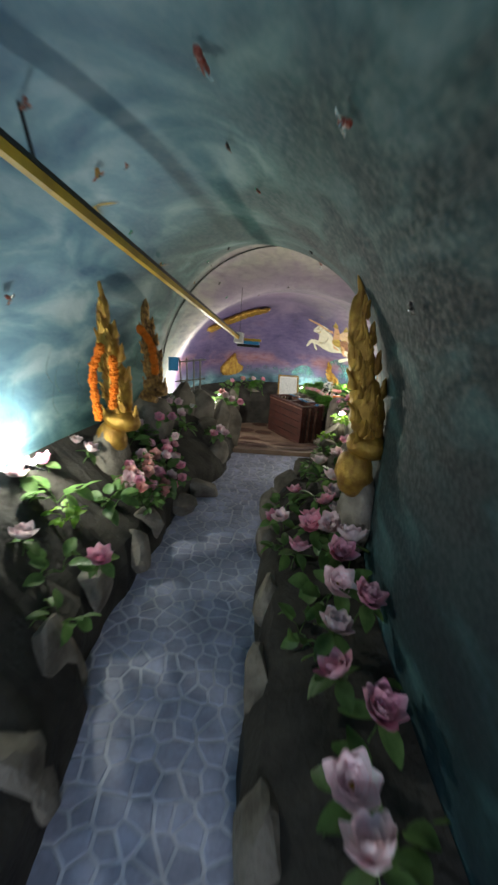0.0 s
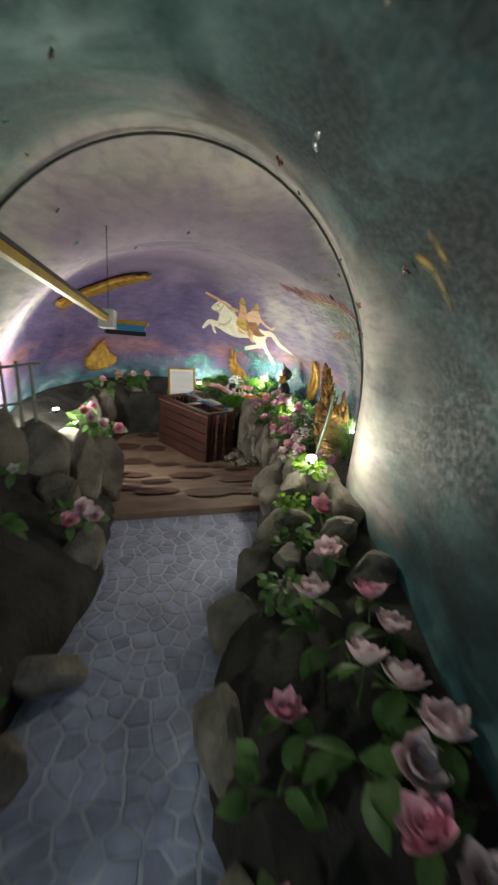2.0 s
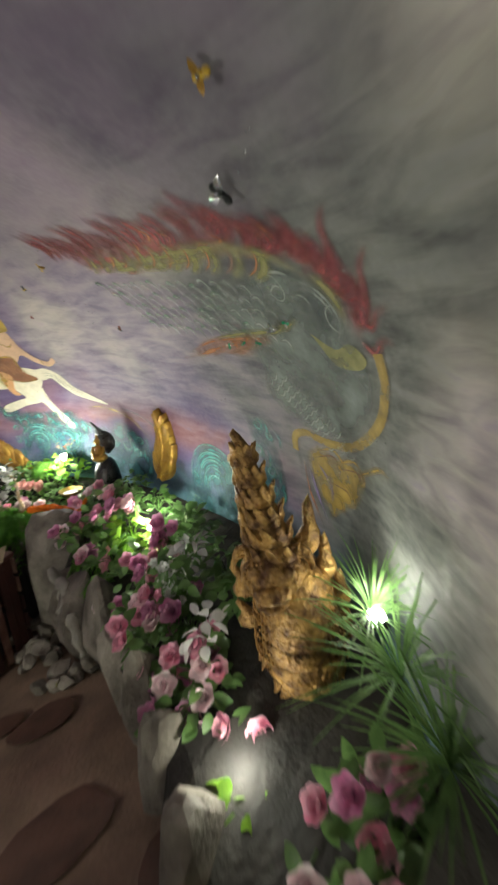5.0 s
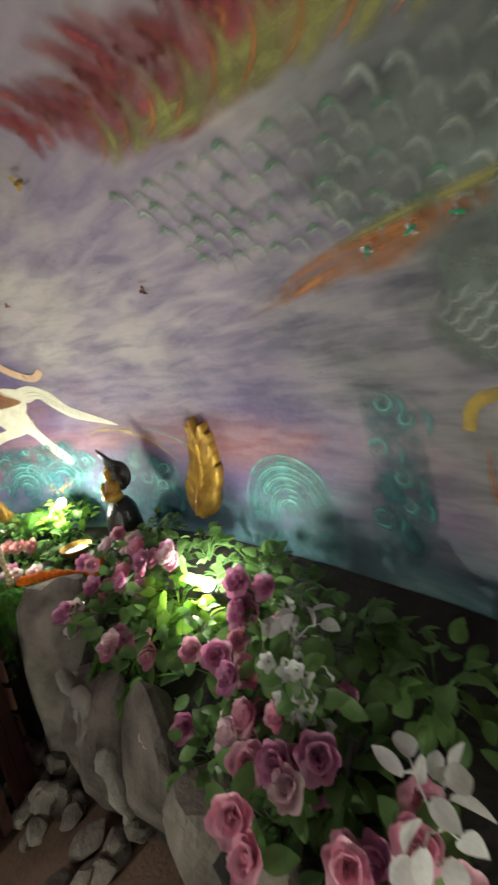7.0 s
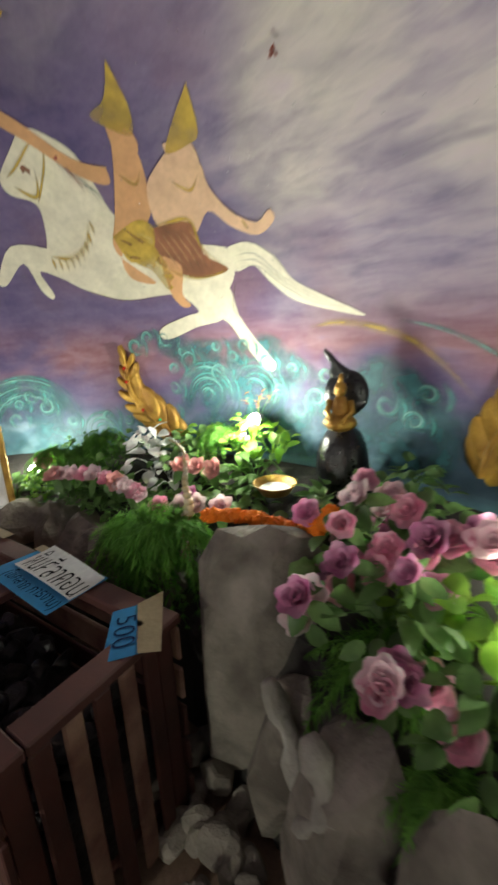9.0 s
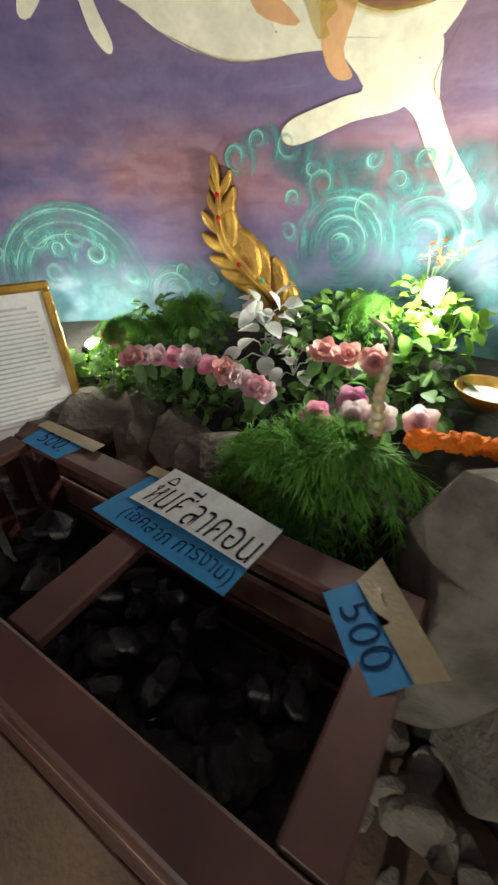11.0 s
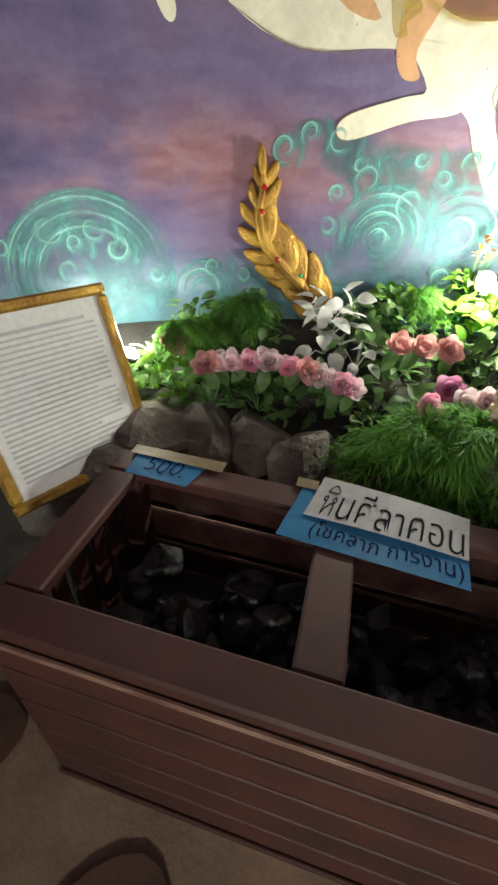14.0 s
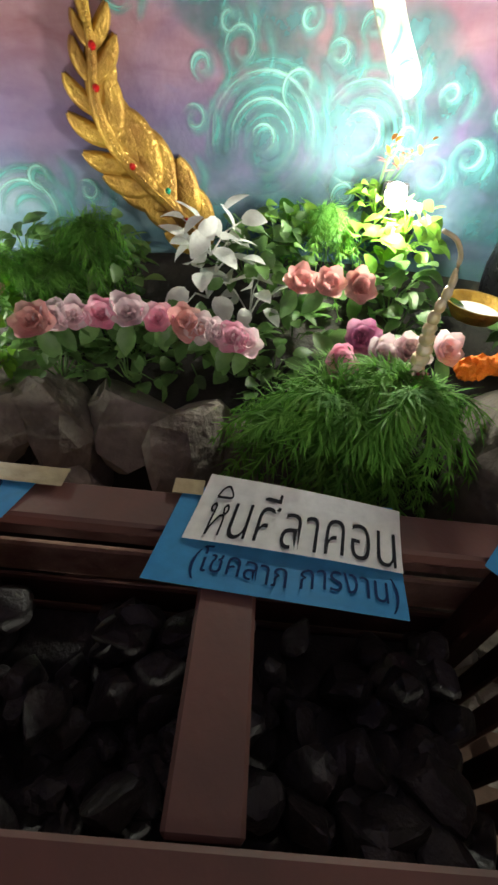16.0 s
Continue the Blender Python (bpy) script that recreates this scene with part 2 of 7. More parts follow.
def wall(u, z, off=0.0):
    """Place on the painted wall. u runs along the right-hand side (y below 6.6), round the chamber's end and back along the other side."""
    if u <= CY or u >= CY + math.pi * 1.87:
        y = u if u <= CY else 2 * CY + math.pi * 1.87 - u
        cx, a, sp, ri = section(y)
        k = 1 if z < sp else math.sqrt(max(0.0, 1 - ((z - sp) / ri) ** 2))
        side = 1 if u <= CY else -1
        return Vector((cx + side * (a * k - off), y, z - off * max(0.0, (z - sp) / ri)))
    phi = (u - CY) / 1.87
    k = 1 if z < SPRING else math.sqrt(max(0.0, 1 - ((z - SPRING) / RISE) ** 2))
    return Vector((CX + (CA * k - off) * math.cos(phi), CY + (CL * k - off) * math.sin(phi), z - off * max(0.0, (z - SPRING) / RISE)))


def build_vault():
    bm = bmesh.new()
    rings = []
    n = 72
    ys = [s[0] for s in SECTION]
    for y in ys:
        cx, a, sp, ri = section(y)
        ring = [(cx + a, y, -0.5), (cx + a, y, sp * 0.5)]
        ring += [(cx + a * math.cos(math.pi * j / n), y, sp + ri * math.sin(math.pi * j / n)) for j in range(n + 1)]
        ring += [(cx - a, y, sp * 0.5), (cx - a, y, -0.5)]
        rings.append([bm.verts.new(v) for v in ring])
    # the round end: the half ring swings about the vertical axis
    steps = 40
    for s in range(1, steps):
        psi = math.pi / 2 * s / steps
        c, sn = math.cos(psi), math.sin(psi)
        ring = []
        prof = [(1, -0.5), (1, 0.5)] + [(math.cos(math.pi * j / n), SPRING + RISE * math.sin(math.pi * j / n)) for j in range(n + 1)] + [(-1, 0.5), (-1, -0.5)]
        for q, z in prof:
            ring.append(bm.verts.new((CX + CA * q * c, CY + CL * abs(q) * sn, z)))
        rings.append(ring)
    for r1, r2 in zip(rings, rings[1:]):
        for j in range(len(r1) - 1):
            bm.faces.new((r1[j], r2[j], r2[j + 1], r1[j + 1]))
    last = rings[-1]
    m = len(last)
    for j in range(m // 2 - 1):
        bm.faces.new((last[j], last[j + 1], last[m - 2 - j], last[m - 1 - j]))
    bm.faces.new(rings[0])
    bmesh.ops.recalc_face_normals(bm, faces=bm.faces)
    for f in bm.faces:
        f.normal_flip()
    bmesh.ops.solidify(bm, geom=bm.faces[:], thickness=0.12)
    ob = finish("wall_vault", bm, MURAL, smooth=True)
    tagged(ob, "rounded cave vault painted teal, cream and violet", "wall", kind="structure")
    return ob


build_vault()


def leaf_material(name, base, other, through_light=0.35, rough=0.45):
    mat = material(name, base, rough, spots=other, scale=14, bump=0.15, fine=90, random_hue=0.3)
    n, l = mat.node_tree.nodes, mat.node_tree.links
    out, b = n["Material Output"], n["Principled BSDF"]
    tr = n.new("ShaderNodeBsdfTranslucent")
    src = b.inputs["Base Color"].links[0].from_socket
    l.new(src, tr.inputs["Color"])
    mx = n.new("ShaderNodeMixShader")
    mx.inputs[0].default_value = through_light
    l.new(b.outputs[0], mx.inputs[1])
    l.new(tr.outputs[0], mx.inputs[2])
    l.new(mx.outputs[0], out.inputs["Surface"])
    return mat


LEAF = leaf_material("dull_green_leaf", (0.2, 0.35, 0.11), (0.1, 0.2, 0.06), 0.5)
LIME = leaf_material("bright_green_leaf", (0.26, 0.45, 0.05), (0.12, 0.27, 0.03), 0.55)
FERN = leaf_material("feathery_green", (0.2, 0.45, 0.07), (0.1, 0.28, 0.04), 0.5, 0.75)
WHITE_LEAF = leaf_material("white_cloth_leaf", (0.85, 0.86, 0.83), (0.75, 0.75, 0.73), 0.4)
PINK = leaf_material("pink_cloth_petal", (0.82, 0.3, 0.46), (0.88, 0.58, 0.66), 0.3, 0.7)
BLUSH = leaf_material("pale_pink_cloth_petal", (0.93, 0.83, 0.84), (0.9, 0.64, 0.7), 0.3, 0.7)
MAUVE = leaf_material("mauve_cloth_petal", (0.62, 0.18, 0.4), (0.74, 0.4, 0.56), 0.3, 0.7)
ROSE = leaf_material("dusty_rose_cloth_petal", (0.74, 0.32, 0.32), (0.82, 0.5, 0.46), 0.3, 0.7)
MARIGOLD = leaf_material("orange_marigold", (0.85, 0.25, 0.01), (0.7, 0.14, 0.005), 0.2, 0.8)
YELLOW = material("yellow_paint", (0.62, 0.4, 0.03), 0.5, spots=(0.42, 0.25, 0.02), scale=7)
BLACK = material("black_paint", (0.012, 0.013, 0.015), 0.4, scale=20)
GREYMETAL = material("grey_steel", (0.35, 0.36, 0.38), 0.35, 0.8)
PAPER = material("white_paper", (0.78, 0.77, 0.76), 0.7, scale=5, vary=0.06, bump=0.05)
BLUECARD = material("bright_blue_card", (0.04, 0.3, 0.62), 0.55, scale=6, vary=0.12, bump=0.05)
TAPE = material("tan_masking_tape", (0.42, 0.33, 0.2), 0.5, scale=10, vary=0.15)
INK = material("black_marker_ink", (0.012, 0.012, 0.016), 0.95)
BLUEINK = material("dark_blue_marker_ink", (0.006, 0.02, 0.07), 0.95)
for _ink in (INK, BLUEINK):
    _ink.node_tree.nodes["Principled BSDF"].inputs["Specular IOR Level"].default_value = 0.1
DARKSTONE = material("black_stone", (0.014, 0.013, 0.014), 0.5, spots=(0.04, 0.035, 0.035), scale=22, bump=0.6, random_hue=0.4, place="Position")
DRIFT = material("bleached_driftwood", (0.42, 0.4, 0.35), 0.8, spots=(0.25, 0.23, 0.2), scale=8, bump=0.7)
STATUEBLACK = material("black_lacquer", (0.01, 0.01, 0.012), 0.3, scale=20, bump=0.4)
BRONZE = material("aged_gold_carving", (0.52, 0.3, 0.09), 0.42, 0.45, spots=(0.1, 0.045, 0.02), scale=22, bump=1.0, fine=70)
_n, _l = BRONZE.node_tree.nodes, BRONZE.node_tree.links
_v = _n.new("ShaderNodeTexVoronoi")
_v.inputs["Scale"].default_value = 60
_l.new(_n["Texture Coordinate"].outputs["Object"], _v.inputs["Vector"])
_b = _n.new("ShaderNodeBump")
_b.inputs["Strength"].default_value, _b.inputs["Distance"].default_value = 0.8, 0.006
_l.new(_v.outputs["Distance"], _b.inputs["Height"])
_l.new(_n["Bump"].outputs["Normal"], _b.inputs["Normal"])
_l.new(_b.outputs["Normal"], _n["Principled BSDF"].inputs["Normal"])
RED_GEM = material("red_glass_gem", (0.5, 0.01, 0.01), 0.1)
GREEN_GEM = material("green_glass_gem", (0.02, 0.4, 0.2), 0.08)
MIRROR_GEM = material("silver_mirror_chip", (0.8, 0.85, 0.85), 0.08, 0.9)
CABLE = material("dark_cable_sheath", (0.025, 0.035, 0.03), 0.5)
HOSE = material("pale_green_hose", (0.07, 0.14, 0.11), 0.4)

# ---- floors ----
STEP_Y = 4.56
LEFT_EDGE = [(-2.6, -0.55), (0.67, -0.56), (1.58, -0.68), (2.2, -0.6), (2.7, -0.54), (3.2, -0.45), (3.9, -0.2), (4.6, -0.12)]
RIGHT_EDGE = [(-2.6, 0.02), (0.8, 0.02), (1.14, 0.05), (2.0, 0.1), (2.7, 0.18), (3.1, 0.24), (4.18, 0.76), (4.6, 0.93)]


def edge_x(table, y):
    for (a, p), (c, q) in zip(table, table[1:]):
        if y <= c:
            return p + (q - p) * max(0, (y - a) / (c - a))
    return table[-1][1]


def floor_z(y):
    """The brown chamber floor falls gently to the crate and is level beyond it."""
    return max(0.0, 0.6 - (y - STEP_Y) * 0.256)


bm = bmesh.new()
box(bm, (-2.0, -2.6, 0.3), (1.6, STEP_Y, 0.546))
FLOOR = tagged(finish("floor_tunnel", bm, GROUT), "pale grouted crazy-paving path through the tunnel", "floor", kind="structure")

bm = bmesh.new()
rows = []
for i in range(34):
    y = STEP_Y + i * 0.13
    rows.append([bm.verts.new((-1.6 + j * 0.2, y, floor_z(y) + noise.noise((j * 0.6, y * 3, 2)) * 0.012)) for j in range(22)])
for r1, r2 in zip(rows, rows[1:]):
    for j in range(21):
        bm.faces.new((r1[j], r1[j + 1], r2[j + 1], r2[j]))
low = [bm.verts.new((v.co.x, v.co.y, 0.4)) for v in rows[0]]
for j in range(21):
    bm.faces.new((low[j], low[j + 1], rows[0][j + 1], rows[0][j]))
CHAMBER_FLOOR = tagged(finish("floor_chamber", bm, BROWN, smooth=False), "uneven tan floor with dark brown stone patches", "floor", kind="structure")

random.seed(4)
for x, y, r in ((0.6, 5.88, 0.2), (1.05, 5.57, 0.17), (0.05, 6.01, 0.15), (0.22, 5.2, 0.17), (0.66, 5.08, 0.2), (0.78, 6.45, 0.13), (0.1, 6.9, 0.17), (0.45, 6.7, 0.14),
                (-0.1, 5.4, 0.15), (0.0, 7.5, 0.16), (0.35, 7.4, 0.14), (-0.25, 6.5, 0.15), (1.2, 6.2, 0.13), (0.3, 7.95, 0.13), (1.05, 6.35, 0.09), (0.25, 5.62, 0.12), (1.3, 5.2, 0.12), (0.95, 5.0, 0.1)):
    bm = bmesh.new()
    ring = []
    for k in range(16):
        a = 2 * math.pi * k / 16
        q = r * (1 + 0.28 * noise.noise((x * 5 + math.cos(a), y * 5 + math.sin(a), 1)))
        px, py = x + q * 1.15 * math.cos(a), y + q * 0.85 * math.sin(a)
        ring.append(bm.verts.new((px, py, floor_z(py) + 0.016)))
    f = bm.faces.new(ring)
    ex = bmesh.ops.inset_region(bm, faces=[f], thickness=0.015, depth=0.004)
    part("floor_stone", bm, SPOT, CHAMBER_FLOOR)

# ---- raised rock beds on both sides ----
FRONT_R = [(0.93, 4.62), (1.2, 5.1), (1.42, 5.7), (1.52, 6.3), (1.52, 6.8), (1.46, 7.3), (1.3, 7.75), (1.08, 8.02), (0.6, 8.12), (0.1, 8.1), (-0.35, 7.8), (-0.55, 7.1), (-0.5, 6.2), (-0.32, 5.4), (-0.14, 4.62)]


# Much darker than the loose rocks: the shade on the beds is in this colour
BEDROCK = material("shaded_bed_rock", (0.045, 0.04, 0.034), 0.9, spots=(0.014, 0.012, 0.011), scale=5, bump=0.9, fine=35)


def bed(name, front, top_z, wall_z, label):
    bm = bmesh.new()
    cols = []
    pts = smooth_line(front, 8)
    for x, y in pts:
        if y <= CY:
            cx, a, sp, ri = section(y)
            w = Vector((cx + (a if x > cx else -a) * 0.995, y, wall_z))
        else:
            phi = math.atan2((y - CY) / CL, (x - CX) / CA)
            w = Vector((CX + CA * 0.995 * math.cos(phi), CY + CL * 0.995 * math.sin(phi), wall_z))
        p = Vector((x, y, 0))
        base = 0.4 if y < STEP_Y else floor_z(y) - 0.12
        out = (w - p)
        out.z = 0
        col = []
        for k, z in ((0.0, base), (0.02, base + (top_z - base) * 0.45), (0.05, base + (top_z - base) * 0.8), (0.14, top_z), (0.4, top_z + (wall_z - top_z) * 0.3), (0.7, top_z + (wall_z - top_z) * 0.7), (1.0, wall_z)):
            q = p + out * k
            q.z = z
            if k < 1:
                d = noise.noise(q * 4.3) * 0.05 + noise.noise(q * 11) * 0.022
                q += Vector((d, d * 0.6, d * 0.6 if k else 0))
            col.append(bm.verts.new(q))
        cols.append(col)
    for c1, c2 in zip(cols, cols[1:]):
        for j in range(len(c1) - 1):
            bm.faces.new((c1[j], c2[j], c2[j + 1], c1[j + 1]))
    bmesh.ops.recalc_face_normals(bm, faces=bm.faces)
    return tagged(finish(name, bm, BEDROCK), label, "rock bed", kind="structure")


bed("rock_bed_right", [(x, y) for y, x in RIGHT_EDGE], 0.76, 0.95, "dark rock planting bed beside the stone path")
bed("rock_bed_left", [(x, y) for y, x in LEFT_EDGE], 0.78, 1.25, "dark rock planting bed heaped against the painted wall")
bed("rock_bed_chamber", FRONT_R, 0.6, 0.8, "grey rock ledge round the chamber wall")


# ---- rocks ----
def rock_mesh(seed, detail=3, sharp=0.28, slab=(1, 1, 1)):
    bm = bmesh.new()
    bmesh.ops.create_icosphere(bm, subdivisions=detail, radius=1)
    off = Vector((seed * 7.3, seed * 3.1, seed))
    rnd = random.Random(seed)
    cuts = [(Vector((rnd.gauss(0, 1), rnd.gauss(0, 1), rnd.gauss(0, 1))).normalized(), rnd.uniform(0.55, 0.85)) for _ in range(11)]
    for v in bm.verts:
        n1 = noise.noise(v.co * 0.9 + off) * sharp + noise.noise(v.co * 2.3 + off) * sharp * 0.45 + noise.noise(v.co * 6 + off) * 0.06
        q = v.co * (1 + n1)
        for nrm, lim in cuts:
            over = q.dot(nrm) - lim
            if over > 0:
                q = q - nrm * over * 0.92
        v.co = Vector((q.x * slab[0], q.y * slab[1], q.z * slab[2]))
    return bm


ROCKS = []
for k in range(6):
    me = bpy.data.meshes.new("rock")
    b = rock_mesh(k + 1)
    b.to_mesh(me)
    b.free()
    me.materials.append(ROCK)
    ROCKS.append(me)


def rock(at, size, turn=(0, 0, 0), kind=0, label="rough grey-brown rock on the planting bed", mat=None):
    me = ROCKS[kind % 6]
    if mat:
        me = me.copy()
        me.materials[0] = mat
    ob = new("rock", me)
    ob.matrix_basis = pose(*at, *turn) @ Matrix.Diagonal((*size, 1))
    return tagged(ob, label, "rock", "rocks")


random.seed(11)
# big slabs and boulders along the chamber ledge
for k, (x, y, z, sx, sy, sz, t) in enumerate(((1.68, 7.02, 0.4, 0.24, 0.3, 0.48, 20), (1.58, 6.8, 0.25, 0.16, 0.15, 0.3, 30), (1.56, 6.55, 0.35, 0.13, 0.16, 0.32, 70), (1.58, 6.25, 0.4, 0.12, 0.17, 0.33, 20),
                                              (1.54, 5.95, 0.42, 0.12, 0.15, 0.3, 50), (1.5, 5.65, 0.45, 0.12, 0.14, 0.3, 80), (1.4, 5.4, 0.42, 0.11, 0.12, 0.27, 5), (1.3, 5.15, 0.5, 0.14, 0.12, 0.25, 40),
                                              (1.12, 4.85, 0.62, 0.15, 0.14, 0.24, 15), (1.02, 4.5, 0.72, 0.13, 0.16, 0.26, 75), (0.95, 4.2, 0.75, 0.16, 0.15, 0.24, 25), (0.8, 3.9, 0.72, 0.15, 0.14, 0.22, 60),
                                              (1.36, 7.7, 0.45, 0.17, 0.14, 0.22, 10), (1.2, 7.98, 0.48, 0.16, 0.13, 0.2, 55), (0.85, 8.2, 0.4, 0.25, 0.15, 0.22, 0),
                                              (-0.3, 3.95, 0.72, 0.13, 0.13, 0.2, 10), (-0.42, 4.25, 0.82, 0.16, 0.15, 0.3, 35), (-0.3, 4.6, 0.85, 0.17, 0.14, 0.32, 70), (-0.55, 4.5, 1.0, 0.2, 0.16, 0.33, 15),
                                              (-0.75, 4.4, 1.05, 0.18, 0.15, 0.32, 45), (-0.2, 5.0, 0.75, 0.16, 0.18, 0.32, 20), (-0.35, 5.5, 0.65, 0.17, 0.2, 0.33, 5), (-0.5, 6.1, 0.5, 0.18, 0.22, 0.3, 60), (-0.45, 7.2, 0.45, 0.2, 0.22, 0.35, 33),
                                              (-0.36, 3.3, 0.62, 0.16, 0.11, 0.09, 10), (-0.48, 2.95, 0.62, 0.14, 0.12, 0.1, 50), (-0.68, 2.5, 0.68, 0.14, 0.16, 0.17, 20), (-0.68, 2.15, 0.66, 0.13, 0.17, 0.17, 80), (-0.78, 1.75, 0.72, 0.16, 0.15, 0.2, 40), (-0.78, 1.3, 0.7, 0.16, 0.2, 0.22, 5), (-0.7, 0.85, 0.66, 0.14, 0.2, 0.2, 15),
                                              (0.22, 2.9, 0.66, 0.1, 0.2, 0.16, 0), (0.2, 2.4, 0.64, 0.09, 0.22, 0.16, 8), (0.17, 1.8, 0.64, 0.1, 0.25, 0.16, 3), (0.12, 1.2, 0.64, 0.1, 0.25, 0.17, 0), (0.4, 3.35, 0.66, 0.13, 0.16, 0.17, 40), (0.6, 3.65, 0.68, 0.13, 0.14, 0.18, 30),
                                              (0.1, 0.7, 0.63, 0.1, 0.24, 0.17, 2), (0.1, 8.25, 0.42, 0.25, 0.14, 0.3, 0), (-0.3, 8.0, 0.4, 0.2, 0.2, 0.32, 30))):
    rock((x, y, z), (sx, sy, sz), (random.uniform(-14, 14), random.uniform(-14, 14), t), k, "rough upright grey rock beside the path" if sz > 0.25 else "rough brown-grey rock edging the path")
for k, (x, y, z, r) in enumerate(((0.8, 3.72, 0.95, 0.1), (0.92, 3.98, 1.02, 0.11), (0.7, 3.5, 0.88, 0.1), (1.08, 3.72, 1.02, 0.13), (0.98, 3.55, 0.95, 0.12), (0.85, 3.4, 0.9, 0.12), (1.12, 4.0, 1.05, 0.13), (1.0, 3.25, 0.92, 0.12), (0.62, 3.3, 0.82, 0.1), (1.05, 4.28, 0.98, 0.11))):
    rock((x, y, z), (r, r * 0.85, r * 1.15), (random.uniform(-25, 25), random.uniform(-25, 25), 47 * k), k + 2, "rough grey-brown rock heaped beside the tunnel mouth")
for k, (x, y, z, r) in enumerate(((1.05, 8.08, 0.58, 0.13), (0.92, 8.14, 0.56, 0.13), (1.18, 8.1, 0.6, 0.12), (1.3, 7.86, 0.55, 0.14), (1.44, 7.62, 0.52, 0.13), (1.5, 7.45, 0.5, 0.15), (0.75, 8.22, 0.56, 0.15), (1.12, 7.94, 0.42, 0.12))):
    rock((x, y, z), (r * 1.25, r, r * 0.85), (random.uniform(-25, 25), random.uniform(-25, 25), 61 * k), k + 1, "rough brown rock under the flowers behind the crate")
# loose round cobbles on the floor beside the crate
for k in range(30):
    a = random.random()
    x, y = 1.22 + random.uniform(0, 0.3) + 0.02 * k % 0.1, 6.35 + a * 0.75
    s = random.uniform(0.04, 0.07)
    rock((x, y, floor_z(y) + s * 0.6 + random.choice((0, 0.05))), (s, s * 0.85, s * 0.75), (random.uniform(0, 40), random.uniform(0, 40), random.uniform(0, 180)), k, "rounded grey cobble on the floor beside the crate")


# ---- slatted crate ----
CRATE_AT, CRATE_TURN = (0.94, 6.80, 0.0), math.degrees(math.atan2(0.885, -0.467))
CL_, CW, CH = 1.05, 0.485, 0.69
crate = thing("slatted_crate", "red-brown stained wooden slatted crate full of black stones", "crate", CRATE_AT, CRATE_TURN)


def crate_at(e1, e2, z):
    """Along the crate's length, across towards the wall, up."""
    return (e1, -e2, z)


def plank(name, lo, hi, mat=WOOD, label="", bevel=0.005):
    a, c = crate_at(*lo), crate_at(*hi)
    bm = bmesh.new()
    box(bm, [min(p, q) for p, q in zip(a, c)], [max(p, q) for p, q in zip(a, c)], bevel=bevel)
    return part(name, bm, mat, crate, label)


R = 0.075
N0 = -0.045
plank("top_rail", (N0, 0, CH - 0.03), (CL_, R, CH), label="worn red-brown front rail")
plank("top_rail", (N0, CW - R, CH - 0.03), (CL_, CW, CH))
plank("top_rail", (N0, R + 0.002, CH - 0.03), (N0 + R, CW - R - 0.002, CH))
plank("top_rail", (CL_ - R, R + 0.002, CH - 0.03), (CL_, CW - R - 0.002, CH))
plank("cross_bar", (0.46, R + 0.002, CH - 0.034), (0.54, CW - R - 0.002, CH - 0.004))
for e1 in (N0 + 0.02, CL_ - 0.075):
    for e2 in (0.02, CW - 0.075):
        plank("post", (e1, e2, 0.0), (e1 + 0.055, e2 + 0.055, CH - 0.032))
for k in range(5):
    z = 0.035 + k * 0.128
    plank("front_plank", (N0 + 0.004, 0.003, z), (CL_ - 0.004, 0.018, z + 0.115), WOOD, bevel=0.003)
    plank("back_plank", (N0 + 0.004, CW - 0.018, z), (CL_ - 0.004, CW - 0.003, z + 0.1), WORN if k > 2 else WOOD)
for k in range(5):
    e2 = 0.078 + k * 0.069
    plank("end_slat", (N0 + 0.004, e2, 0.03), (N0 + 0.018, e2 + 0.045, CH - 0.032), WORN if k % 2 else WOOD, "pale worn slat" if k % 2 else "")
    plank("end_slat", (CL_ - 0.018, e2, 0.03), (CL_ - 0.004, e2 + 0.045, CH - 0.032))
plank("bottom_board", (0.03, 0.03, 0.03), (CL_ - 0.03, CW - 0.03, 0.05))
plank("edge_strip", (N0 + 0.001, -0.006, CH - 0.052), (CL_, -0.0005, CH - 0.036), WORN, "scuffed strip with bare wood showing")
plank("base_rail", (N0, -0.004, 0.0), (CL_, 0.002, 0.03))
CRATE = pose(*CRATE_AT, 0, 0, CRATE_TURN)
random.seed(5)
for k in range(130):
    e1, e2 = random.uniform(0.09, CL_ - 0.09), random.uniform(0.09, CW - 0.09)
    s = random.uniform(0.035, 0.07)
    layer = 0.33 if k < 60 else 0.4
    p = CRATE @ Vector(crate_at(e1, e2, layer + random.uniform(0, 0.05)))
    ob = rock(p, (s, s * 0.8, s * 0.65), (random.uniform(0, 90), random.uniform(0, 90), random.uniform(0, 180)), k, "", DARKSTONE) if k == 0 else None
    if k == 0:
        STONE_MESHES = []
        for me in ROCKS:
            m2 = me.copy()
            m2.materials[0] = DARKSTONE
            STONE_MESHES.append(m2)
    else:
        ob = new("stone", STONE_MESHES[k % 6])
        ob.matrix_basis = pose(*p, random.uniform(0, 90), random.uniform(0, 90), random.uniform(0, 180)) @ Matrix.Diagonal((s, s * 0.8, s * 0.65, 1))
    tagged(ob, "jagged black stone heaped in the crate", "stone", "stones in the crate")
bm = bmesh.new()
box(bm, *[[f(p, q) for p, q in zip(crate_at(0.05, 0.04, 0.05), crate_at(CL_ - 0.05, CW - 0.04, 0.3))] for f in (min, max)])
tagged(finish("stone_heap", bm, DARKSTONE), "packed black stones filling the crate", "stones", kind="stuff").matrix_basis = CRATE


